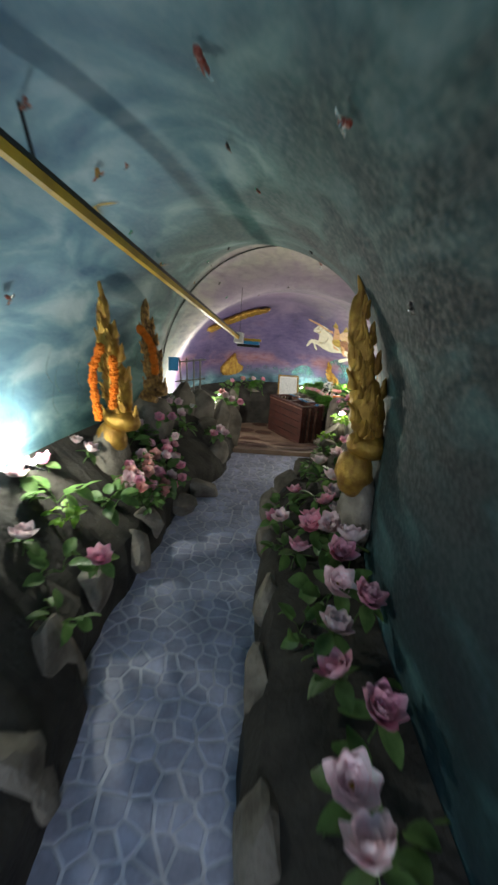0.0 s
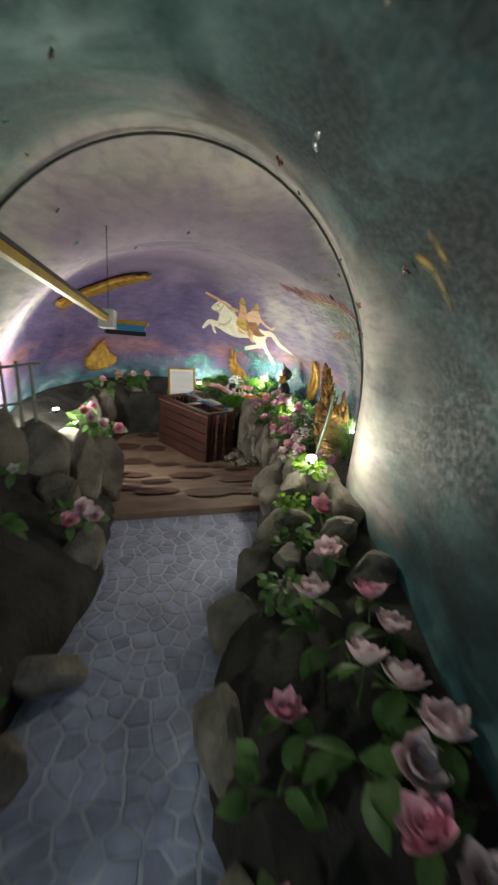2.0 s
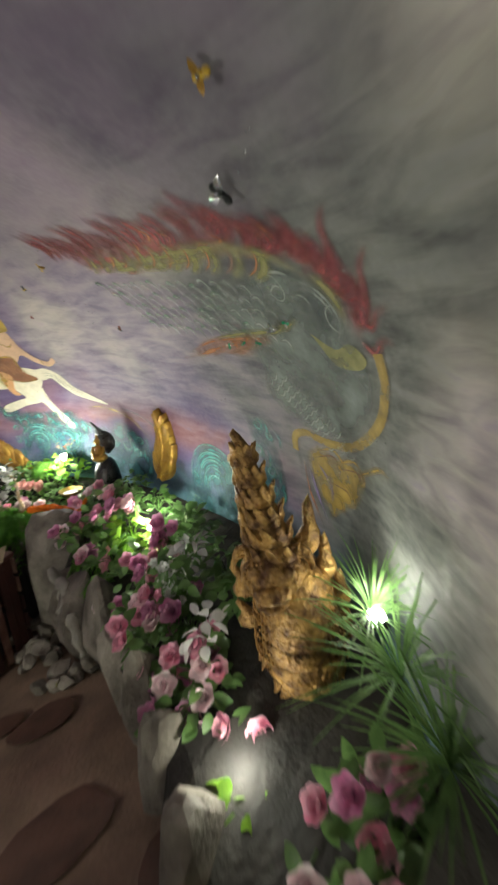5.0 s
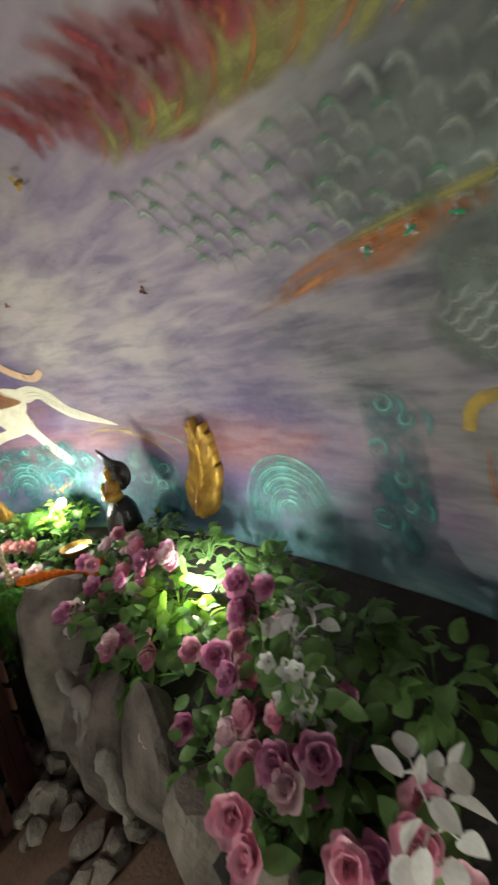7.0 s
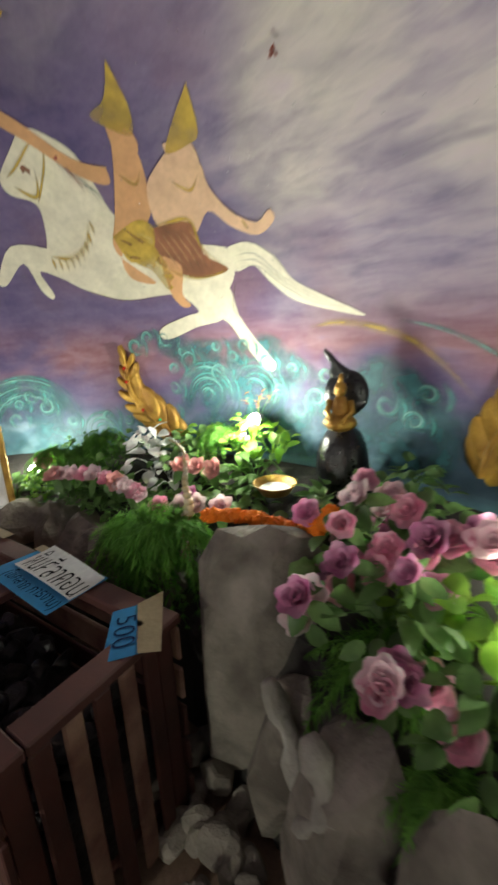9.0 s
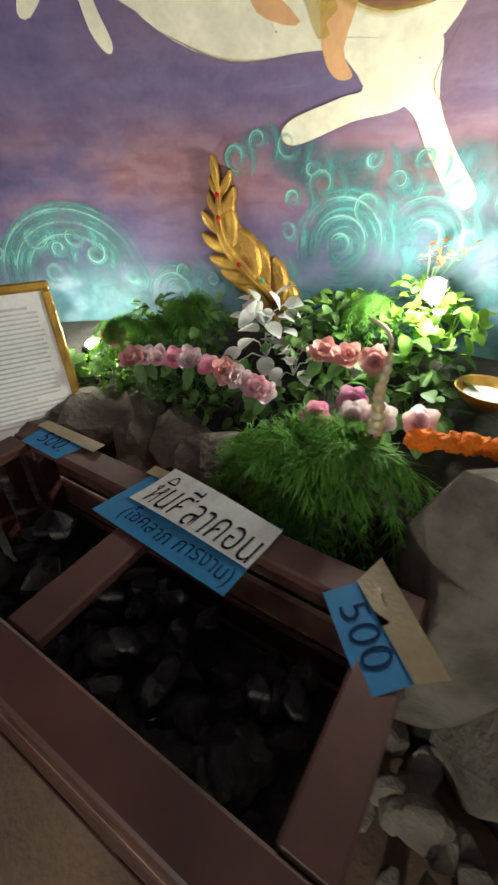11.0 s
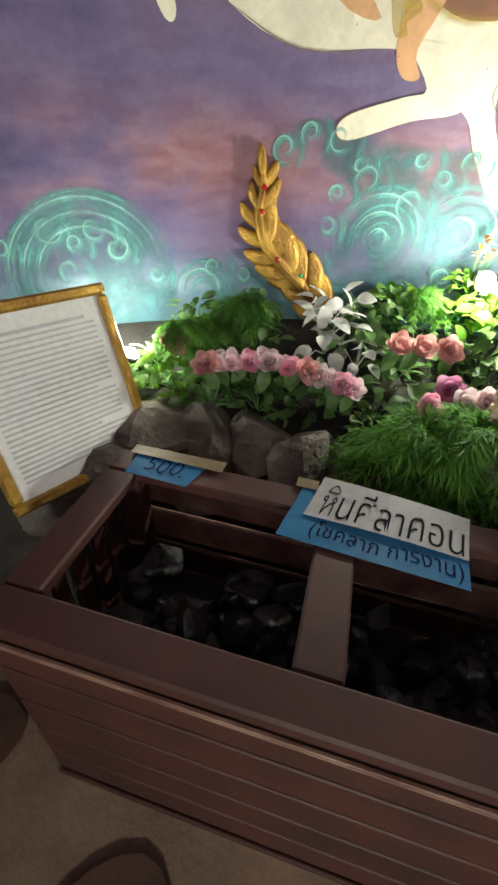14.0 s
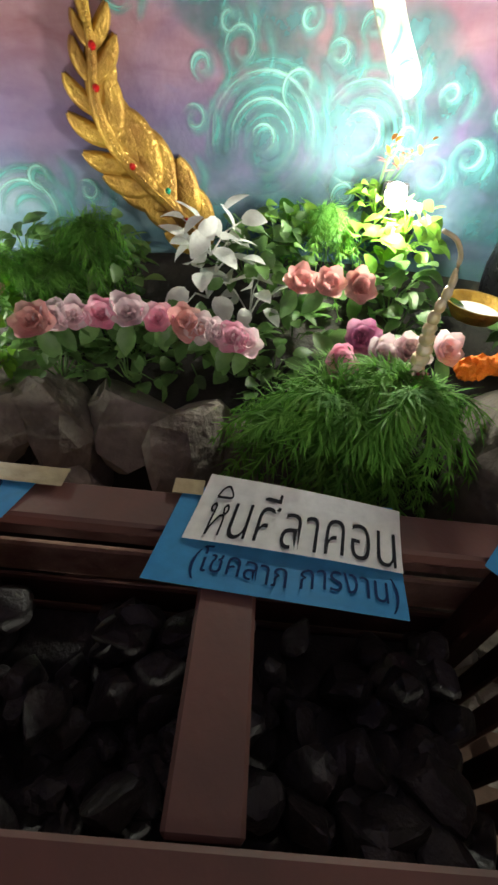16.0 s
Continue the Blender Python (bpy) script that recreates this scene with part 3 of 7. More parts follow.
def on_sheet(corners, u, v, curl):
    """A place on a slightly curled sheet given by four corners."""
    a, b_, c, d = [Vector(p) for p in corners]
    p = a.lerp(b_, u).lerp(d.lerp(c, u), v)
    p.z += curl * (math.sin(u * 3.1) * 0.4 + (v - 0.3) ** 2)
    return p


def writing(body, mat, parent, corners, area, curl=0.0, weight=0.0):
    """Marker writing that follows the sheet; area is u0, u1, v0, v1 on it. One mesh a letter."""
    cu = bpy.data.curves.new("writing", "FONT")
    cu.body, cu.size, cu.offset = body, 1.0, weight
    tmp = new("writing", cu)
    bpy.context.view_layer.update()
    me = bpy.data.meshes.new_from_object(tmp.evaluated_get(bpy.context.evaluated_depsgraph_get()))
    bpy.data.objects.remove(tmp)
    bm = bmesh.new()
    bm.from_mesh(me)
    xs, ys = [v.co.x for v in bm.verts], [v.co.y for v in bm.verts]
    x0, x1, y0, y1 = min(xs), max(xs), min(ys), max(ys)
    u0, u1, v0, v1 = area
    for v in bm.verts:
        f, g_ = (v.co.x - x0) / (x1 - x0), (v.co.y - y0) / (y1 - y0)
        p = on_sheet(corners, u0 + (u1 - u0) * f, v0 + (v1 - v0) * g_ + 0.02 * math.sin(f * 11), curl)
        v.co = p + Vector((0, 0, 0.0016))
    left = set(bm.verts)
    while left:
        seed = left.pop()
        group, queue = [seed], [seed]
        while queue:
            for e in queue.pop().link_edges:
                for w in e.verts:
                    if w in left:
                        left.remove(w)
                        group.append(w)
                        queue.append(w)
        index = {w: k for k, w in enumerate(group)}
        faces = {f for w in group for f in w.link_faces}
        letter = bpy.data.meshes.new("letter")
        letter.from_pydata([w.co[:] for w in group], [], [[index[w] for w in f.verts] for f in faces])
        letter.materials.append(mat)
        new("letter", letter).parent = parent
    bm.free()


def pen_line(points, width, mat, parent, corners, area, curl=0.0):
    """One pen stroke laid on a sheet; the points run over the area u0, u1, v0, v1."""
    u0, u1, v0, v1 = area
    pts = [Vector(p) for p in smooth_line(points, 5)]
    bm = bmesh.new()
    prev = None
    for i, p in enumerate(pts):
        d = (pts[min(i + 1, len(pts) - 1)] - pts[max(i - 1, 0)]).normalized()
        side = Vector((-d.y, d.x)) * width / 2
        cur = []
        for q in (p + side, p - side):
            cur.append(bm.verts.new(on_sheet(corners, u0 + (u1 - u0) * q.x, v0 + (v1 - v0) * q.y, curl) + Vector((0, 0, 0.0016 + 0.00002 * i))))
        if prev:
            bm.faces.new((prev[0], prev[1], cur[1], cur[0]))
        prev = cur
    part("letter", bm, mat, parent)


def sheet(name, corners, mat, parent, curl=0.0, thick=0.0012):
    """A thin sheet with a little curl, over four corners in the crate's own axes."""
    bm = bmesh.new()
    g = []
    for i in range(7):
        row = []
        for j in range(5):
            u, v = i / 6, j / 4
            row.append(bm.verts.new(on_sheet(corners, u, v, curl)))
        g.append(row)
    for i in range(6):
        for j in range(4):
            bm.faces.new((g[i][j], g[i + 1][j], g[i + 1][j + 1], g[i][j + 1]))
    bmesh.ops.solidify(bm, geom=bm.faces[:], thickness=thick)
    return part(name, bm, mat, parent)


def sign(label, blue, white=None, tape=None):
    s = tagged(new("price_sign"), label, "sign")
    s.matrix_basis = CRATE
    sheet("card", [crate_at(*p) for p in blue], BLUECARD, s)
    if white:
        sheet("paper", [crate_at(*p) for p in white], PAPER, s, 0.012)
    if tape:
        sheet("tape", [crate_at(*p) for p in tape], TAPE, s)
    return s


Z0 = CH + 0.003
CARD_1 = [(0.62, 0.325, Z0 - 0.001), (0.255, 0.3, Z0 - 0.001), (0.24, 0.49, Z0 + 0.003), (0.585, 0.495, Z0 + 0.003)]
PAPER_1 = [(0.575, 0.392, Z0 + 0.003), (0.25, 0.367, Z0 + 0.003), (0.235, 0.475, Z0 + 0.008), (0.545, 0.515, Z0 + 0.01)]
CARD_2 = [(1.0, 0.405, Z0 - 0.003), (0.845, 0.4, Z0 - 0.003), (0.82, 0.478, Z0 + 0.002), (1.0, 0.478, Z0 + 0.002)]
CARD_3 = [(0.115, 0.4, Z0 - 0.004), (-0.003, 0.27, Z0 - 0.004), (-0.061, 0.33, Z0 + 0.002), (0.066, 0.454, Z0 + 0.002)]
s1 = sign("handwritten white and blue card taped on the crate rail", CARD_1, PAPER_1, [(0.605, 0.475, Z0 + 0.006), (0.555, 0.475, Z0 + 0.006), (0.555, 0.508, Z0 + 0.005), (0.605, 0.508, Z0 + 0.005)])
ON_PAPER = [crate_at(*p) for p in PAPER_1]
# the first letter and its vowel are penned stroke by stroke: หิ
pen_line([(0.2, 0.75), (0.08, 0.78), (0.06, 0.9), (0.2, 0.98), (0.27, 0.86), (0.24, 0.5), (0.24, 0.03), (0.34, 0.3), (0.58, 0.6), (0.78, 0.66), (0.92, 0.8), (0.84, 0.96), (0.7, 0.88), (0.76, 0.7), (0.84, 0.45), (0.84, 0.02)], 0.09, INK, s1, ON_PAPER, (0.07, 0.165, 0.07, 0.56), 0.012)
pen_line([(0.1, 1.2), (0.3, 1.48), (0.6, 1.55), (0.9, 1.25), (0.5, 1.2), (0.1, 1.2)], 0.08, INK, s1, ON_PAPER, (0.07, 0.165, 0.07, 0.56), 0.012)
writing("นศีลาคอน", INK, s1, ON_PAPER, (0.185, 0.97, 0.06, 0.84), 0.012, -0.006)
writing("(โชคลาภ การงาน)", BLUEINK, s1, [crate_at(*p) for p in CARD_1], (0.16, 0.97, 0.05, 0.36), 0.0, 0.0)
s2 = sign("small blue card reading 500 taped at the crate corner", CARD_2, None, [(1.02, 0.47, Z0 + 0.005), (0.78, 0.465, Z0 + 0.005), (0.78, 0.505, Z0 + 0.004), (1.02, 0.505, Z0 + 0.004)])
writing("500.", BLUEINK, s2, [crate_at(*p) for p in CARD_2], (0.22, 0.82, 0.28, 0.88), 0.0, -0.01)
s3 = sign("blue card reading 500 taped on the near corner of the crate", CARD_3, None, [(0.072, 0.448, Z0 + 0.005), (-0.058, 0.325, Z0 + 0.005), (-0.1, 0.358, Z0 + 0.004), (0.05, 0.522, Z0 + 0.006)])
writing("500", BLUEINK, s3, [crate_at(*p) for p in CARD_3], (0.2, 0.82, 0.2, 0.85), 0.0, -0.01)

# ---- framed notice behind the crate ----
notice = thing("framed_notice", "gilt-framed printed text sheet leaning behind the crate", "picture frame", (0.81, 8.04, 0.57), 0)
notice.matrix_basis = pose(0.825, 8.04, 0.57, -20, 0, 2)
W2, H2 = 0.207, 0.478
bm = bmesh.new()
box(bm, (-W2 + 0.01, 0.0, 0.01), (W2 - 0.01, 0.012, H2 - 0.01))
part("sheet", bm, PAPER, notice, "white printed sheet")
for lo, hi in (((-W2, -0.012, 0), (W2, 0.018, 0.028)), ((-W2, -0.012, H2 - 0.028), (W2, 0.018, H2)), ((-W2, -0.012, 0.029), (-W2 + 0.028, 0.018, H2 - 0.029)), ((W2 - 0.028, -0.012, 0.029), (W2, 0.018, H2 - 0.029))):
    bm = bmesh.new()
    box(bm, lo, hi, bevel=0.006)
    part("frame_moulding", bm, GOLD, notice)
GREYINK = material("grey_print", (0.55, 0.55, 0.57), 0.6)
random.seed(3)
for k in range(26):
    z = H2 - 0.075 - k * 0.0135
    bm = bmesh.new()
    w = W2 - 0.05 - (random.uniform(0, 0.12) if k % 7 == 6 or k == 0 else random.uniform(0, 0.012))
    box(bm, (-W2 + 0.05, -0.003, z), (w, 0.0005, z + (0.005 if k else 0.008)))
    part("print_line", bm, GREYINK, notice)
GLASS = bpy.data.materials.new("clear_glass")
GLASS.use_nodes = True
g = GLASS.node_tree.nodes["Principled BSDF"]
g.inputs["Transmission Weight"].default_value, g.inputs["Roughness"].default_value, g.inputs["IOR"].default_value = 1.0, 0.03, 1.2


# ---- painted figures on the vault ----
from mathutils import geometry


def paint(name, c, dark=0.35, sheer=0.7):
    """Thin brushed paint that lets the ground show through in streaks."""
    mat = material(name, c, 0.6, spots=tuple(v * (1 - dark) for v in c), scale=13, bump=0.1, fine=50)
    n, l = mat.node_tree.nodes, mat.node_tree.links
    t = n.new("ShaderNodeTexNoise")
    t.inputs["Scale"].default_value, t.inputs["Detail"].default_value, t.inputs["Distortion"].default_value = 9, 9, 0.0
    l.new(n["Texture Coordinate"].outputs["Object"], t.inputs["Vector"])
    r = n.new("ShaderNodeMapRange")
    r.inputs["From Min"].default_value, r.inputs["From Max"].default_value = 0.33, 0.66
    r.inputs["To Min"].default_value, r.inputs["To Max"].default_value = sheer, 0.0
    l.new(t.outputs["Fac"], r.inputs["Value"])
    tr, mx = n.new("ShaderNodeBsdfTransparent"), n.new("ShaderNodeMixShader")
    cover = n.new("ShaderNodeAttribute")
    cover.attribute_name = "cover"
    keep = n.new("ShaderNodeMath")
    keep.operation = "MULTIPLY_ADD"
    keep.inputs[1].default_value, keep.inputs[2].default_value = -1.0, 1.0
    l.new(r.outputs["Result"], keep.inputs[0])
    laid = n.new("ShaderNodeMath")
    laid.operation = "MULTIPLY"
    l.new(keep.outputs[0], laid.inputs[0])
    l.new(cover.outputs["Fac"], laid.inputs[1])
    gone = n.new("ShaderNodeMath")
    gone.operation = "SUBTRACT"
    gone.inputs[0].default_value = 1.0
    l.new(laid.outputs[0], gone.inputs[1])
    l.new(gone.outputs[0], mx.inputs[0])
    l.new(n["Principled BSDF"].outputs[0], mx.inputs[1])
    l.new(tr.outputs[0], mx.inputs[2])
    l.new(mx.outputs[0], n["Material Output"].inputs["Surface"])
    return mat


P_RED = paint("red_paint", (0.42, 0.07, 0.07))
P_LIME = paint("olive_yellow_paint", (0.42, 0.4, 0.12))
P_ORANGE = paint("orange_paint", (0.6, 0.22, 0.06))
P_GREY = paint("grey_green_paint", (0.2, 0.24, 0.22))
P_PALE = paint("pale_grey_green_paint", (0.4, 0.44, 0.4), 0.2)
P_TEAL = paint("teal_paint", (0.1, 0.34, 0.34))
P_AQUA = paint("pale_aqua_paint", (0.28, 0.55, 0.52), 0.25)
P_HORSE = paint("cream_white_paint", (0.74, 0.68, 0.55), 0.12, sheer=0.12)
P_SKIN = paint("warm_tan_paint", (0.62, 0.33, 0.16), 0.15, sheer=0.12)
P_SKIN2 = paint("pale_tan_paint", (0.7, 0.45, 0.3), 0.15, sheer=0.12)
P_GOLD = paint("ochre_gold_paint", (0.6, 0.4, 0.06), 0.3)
P_BROWN = paint("brown_paint", (0.26, 0.1, 0.05), 0.3, sheer=0.12)
P_DARK = paint("dark_slate_paint", (0.05, 0.07, 0.08), 0.3)
P_VIOLET = paint("violet_paint", (0.3, 0.22, 0.45), 0.3)
P_LINE = paint("brown_outline_paint", (0.2, 0.12, 0.08), 0.2, sheer=0.12)


def figure(name, outline, mat, parent, off=0.006, smooth=4, soft=False):
    """A flat painted shape: a closed outline in wall coordinates, laid on the vault."""
    pts = smooth_line(list(outline) + [outline[0]], smooth)[:-1] if smooth else list(outline)
    vs = [Vector(p) for p in pts]
    n = len(vs)
    lo, hi = [min(p[i] for p in pts) for i in (0, 1)], [max(p[i] for p in pts) for i in (0, 1)]
    g = 0.05
    u = lo[0] + g / 2
    while u < hi[0]:
        z = lo[1] + g / 2
        while z < hi[1]:
            vs.append(Vector((u, z)))
            z += g
        u += g
    co, _, faces, *_ = geometry.delaunay_2d_cdt(vs, [], [list(range(n))], 1, 1e-5)
    bm = bmesh.new()
    cover = bm.verts.layers.float.new("cover")
    bv = [bm.verts.new(wall(p[0], p[1], 0.002 + (off - 0.004) * 0.3)) for p in co]
    rim = [Vector(p) for p in pts]
    for v, p in zip(bv, co):
        v[cover] = min(1.0, min((Vector(p) - e).length for e in rim) / 0.035) if soft else 1.0
    for f in faces:
        try:
            bm.faces.new([bv[k] for k in f])
        except ValueError:
            pass
    bmesh.ops.delete(bm, geom=[v for v in bm.verts if not v.link_faces], context="VERTS")
    return part(name, bm, mat, parent, smooth=True)


def stroke(bm, line, width, off=0.008, taper=True):
    """One brush stroke along wall coordinates."""
    pts = smooth_line(line, 6)
    off = 0.002 + (off - 0.004) * 0.3
    prev = None
    m = len(pts)
    for i, p in enumerate(pts):
        a, c = Vector(pts[max(i - 1, 0)]), Vector(pts[min(i + 1, m - 1)])
        d = (c - a)
        d = d.normalized() if d.length else Vector((1, 0))
        nrm = Vector((-d.y, d.x))
        w = width / 2 * (math.sin(math.pi * min(1, max(0.06, (i + 0.5) / m))) ** 0.6 if taper else 1)
        q1, q2 = Vector(p) + nrm * w, Vector(p) - nrm * w
        cur = (bm.verts.new(wall(q1.x, q1.y, off)), bm.verts.new(wall(p[0], p[1], off)), bm.verts.new(wall(q2.x, q2.y, off)))
        cover = bm.verts.layers.float["cover"]
        cur[1][cover] = 1.0 if not taper else min(1.0, 4 * i / m + 0.3, 2.2 * (1 - i / m))
        if not taper:
            cur[0][cover] = cur[2][cover] = 0.75
        if prev:
            bm.faces.new((prev[0], prev[1], cur[1], cur[0]))
            bm.faces.new((prev[1], prev[2], cur[2], cur[1]))
        prev = cur


def strokes(name, lines, width, mat, parent, off=0.008, taper=True):
    bm = bmesh.new()
    bm.verts.layers.float.new("cover")
    for ln in lines:
        stroke(bm, ln, width, off, taper)
    return part(name, bm, mat, parent)


def mural(name, label):
    return tagged(new(name), label, "mural", kind="structure")


# the crested serpent
naga_mural = mural("mural_serpent", "faded painted serpent with a flaming red crest")
P_CRIMSON = paint("dull_crimson_paint", (0.3, 0.04, 0.06))
random.seed(8)
CREST = smooth_line([(6.25, 2.2), (6.0, 2.175), (5.78, 2.15), (5.42, 2.125), (5.22, 2.085), (5.08, 2.035), (4.99, 1.96), (4.95, 1.87)], 6)
figure("crest", [(6.2, 2.24), (5.78, 2.195), (5.42, 2.155), (5.24, 2.12), (5.1, 2.07), (5.0, 2.0), (4.93, 1.9), (4.95, 1.83), (4.99, 1.88), (5.03, 1.96), (5.14, 2.04), (5.35, 2.07), (5.57, 2.08), (5.9, 2.1), (6.1, 2.14)], P_RED, naga_mural, 0.005, soft=True)
for tone, mat, count, reach, wide in (("crest_shadow", P_CRIMSON, 34, 0.07, 0.05), ("crest_flame", P_RED, 36, 0.06, 0.042), ("crest_ember", P_ORANGE, 20, 0.04, 0.016)):
    flames = []
    for k in range(count):
        f = (k + random.uniform(0, 0.8)) / count * (len(CREST) - 2)
        i = int(f)
        p, q = Vector(CREST[i]), Vector(CREST[i + 1])
        d = (q - p).normalized()
        out = Vector((d.y, -d.x)) if d.x < 0 and Vector((d.y, -d.x)).y > 0 else Vector((-abs(d.y), abs(d.x)))
        r = reach * random.uniform(0.7, 1.25)
        p = p.lerp(q, f - i) + out * random.uniform(-0.01, 0.02)
        flames.append([p - d * 0.015, p + out * r * 0.4 + d * 0.022, p + out * r * 0.75 - d * 0.005, p + out * r - d * random.uniform(0.01, 0.05)])
    strokes(tone, flames, wide, mat, naga_mural, 0.009)
flames = [[(4.97, 1.95), (4.9, 1.93), (4.885, 1.99), (4.85, 2.02)], [(4.95, 1.9), (4.9, 1.87), (4.87, 1.9), (4.83, 1.91)], [(4.95, 1.84), (4.91, 1.81), (4.87, 1.84), (4.83, 1.83)], [(5.02, 2.0), (4.96, 2.01), (4.95, 2.07), (4.92, 2.1)]]
strokes("crest_flame", flames, 0.035, P_RED, naga_mural, 0.009)
light = [[(6.1, 2.16), (5.8, 2.13), (5.6, 2.115), (5.35, 2.1), (5.2, 2.07), (5.11, 2.03), (5.03, 1.96)], [(6.0, 2.13), (5.7, 2.105), (5.45, 2.09), (5.28, 2.075)], [(5.05, 2.0), (5.0, 1.95), (4.985, 1.88)]]
for k in range(11):
    u = 6.05 - k * 0.085
    z = 2.145 - 0.005 * k - 0.0012 * k * k * 0.6
    light.append([(u + 0.05, z - 0.012), (u, z), (u - 0.03, z + 0.025), (u - 0.02, z + 0.055)])
strokes("crest_light", light, 0.042, P_LIME, naga_mural, 0.011)
strokes("crest_glow", [[(u + 0.02, z + 0.01) for u, z in ln] for ln in light[3:]], 0.012, P_ORANGE, naga_mural, 0.0115)
figure("body_shade", [(5.75, 1.98), (5.5, 2.03), (5.27, 2.04), (5.1, 2.02), (4.99, 1.93), (4.97, 1.82), (4.95, 1.7), (5.05, 1.56), (5.2, 1.49), (5.4, 1.5), (5.55, 1.62), (5.5, 1.75), (5.62, 1.86)], P_GREY, naga_mural, 0.0045, soft=True)
figure("head", [(5.27, 2.03), (5.14, 2.03), (5.05, 1.99), (4.99, 1.93), (4.99, 1.87), (5.07, 1.82), (5.17, 1.85), (5.2, 1.93), (5.28, 1.98)], P_GREY, naga_mural, 0.005, soft=True)
figure("cheek", [(5.13, 1.97), (5.06, 1.97), (5.01, 1.91), (5.03, 1.86), (5.1, 1.85), (5.14, 1.9)], P_DARK, naga_mural, 0.006, soft=True)
strokes("brow", [[(5.26, 1.99), (5.2, 2.02), (5.13, 2.01), (5.1, 1.97)], [(5.25, 1.96), (5.19, 1.99), (5.15, 1.96)], [(5.13, 1.99), (5.07, 1.98), (5.02, 1.93), (5.01, 1.87), (5.06, 1.83)], [(5.12, 1.975), (5.07, 1.965), (5.03, 1.92), (5.025, 1.88)]], 0.014, P_PALE, naga_mural, 0.0085)
figure("jaw", [(5.15, 1.86), (5.07, 1.815), (5.0, 1.83), (4.95, 1.79), (4.99, 1.76), (5.09, 1.77)], P_LIME, naga_mural, 0.007)
figure("fin", [(6.04, 1.78), (5.75, 1.85), (5.57, 1.87), (5.36, 1.88), (5.26, 1.9), (5.33, 1.84), (5.44, 1.81), (5.6, 1.77), (5.7, 1.8), (5.81, 1.79)], P_ORANGE, naga_mural, 0.006, soft=True)
strokes("fin_flame", [[(5.5, 1.83), (5.68, 1.82), (5.85, 1.79), (6.06, 1.765)], [(5.45, 1.84), (5.6, 1.8), (5.72, 1.8), (5.8, 1.775)], [(5.4, 1.85), (5.55, 1.85), (5.75, 1.84), (5.95, 1.795)]], 0.035, P_ORANGE, naga_mural, 0.0085)
strokes("fin_light", [[(5.7, 1.855), (5.5, 1.868), (5.35, 1.87), (5.22, 1.9)], [(5.36, 1.86), (5.25, 1.88), (5.18, 1.9)]], 0.03, P_LIME, naga_mural, 0.009)
sc = []
for i in range(15):
    for j in range(5):
        u, z = 6.15 - i * 0.06 - j * 0.025, 2.085 - j * 0.042 - 0.006 * i + random.uniform(-0.01, 0.01)
        if u > 5.25:
            sc.append([(u + 0.045, z + 0.008), (u + 0.012, z + 0.012), (u, z - 0.008), (u + 0.004, z - 0.03)])
for i in range(13):
    for j in range(3):
        u = 5.52 - i * 0.022 - j * 0.06
        sc.append([(u - 0.03, 1.72 - i * 0.022), (u, 1.69 - i * 0.022), (u + 0.03, 1.7 - i * 0.022)])
strokes("scale", sc, 0.02, P_PALE, naga_mural, 0.009)
P_MOSS = paint("moss_green_paint", (0.13, 0.3, 0.17))
strokes("scale_tip", [[(u + 0.004, z + 0.006) for u, z in ln[:3]] for ln in sc[:60:2]], 0.014, P_MOSS, naga_mural, 0.0095)
swirl = lambda u, z, r, n=14, turns=1.4, a0=0: [(u + r * (1 - 0.75 * k / n) * math.cos(a0 + turns * 6.283 * k / n), z + r * (1 - 0.75 * k / n) * math.sin(a0 + turns * 6.283 * k / n)) for k in range(n + 1)]
strokes("curl", [swirl(5.12, 1.93, 0.035), swirl(5.02, 1.9, 0.05, a0=2), swirl(5.2, 1.98, 0.04, a0=1)], 0.012, P_PALE, naga_mural, 0.01)
strokes("gold_ring", [[(4.9, 1.81), (4.9, 1.72), (4.96, 1.6), (5.11, 1.485), (5.27, 1.455), (5.4, 1.47), (5.47, 1.44), (5.49, 1.37)]], 0.035, P_GOLD, naga_mural, 0.01, False)
figure("scroll", [(5.43, 1.38), (5.33, 1.43), (5.24, 1.4), (5.16, 1.42), (5.08, 1.4), (4.97, 1.49), (5.02, 1.4), (5.08, 1.34), (5.12, 1.25), (5.22, 1.17), (5.3, 1.1), (5.36, 1.15), (5.41, 1.25)], P_GOLD, naga_mural, 0.006, soft=True)
strokes("scroll_leaf", [[(5.35, 1.4), (5.25, 1.43), (5.2, 1.38), (5.24, 1.34)], [(5.24, 1.37), (5.13, 1.42), (5.08, 1.36), (5.13, 1.32)], [(5.14, 1.36), (5.05, 1.41), (4.98, 1.45), (4.93, 1.44)], [(5.3, 1.3), (5.2, 1.3), (5.15, 1.24), (5.2, 1.2)], [(5.3, 1.22), (5.24, 1.22), (5.22, 1.15)]], 0.03, P_GOLD, naga_mural, 0.0085)
strokes("scroll_vein", [[(5.38, 1.36), (5.26, 1.4), (5.22, 1.36)], [(5.25, 1.35), (5.12, 1.38), (5.1, 1.34)], [(5.32, 1.27), (5.2, 1.27), (5.17, 1.23)]], 0.009, P_BROWN, naga_mural, 0.0105)
strokes("scroll_line", [[(5.42, 1.3), (5.39, 1.18), (5.33, 1.06)], [(5.36, 1.34), (5.3, 1.26), (5.3, 1.17)]], 0.03, P_VIOLET, naga_mural, 0.01)
strokes("scroll_edge", [[(5.45, 1.33), (5.44, 1.18), (5.36, 1.03)]], 0.022, P_ORANGE, naga_mural, 0.012)

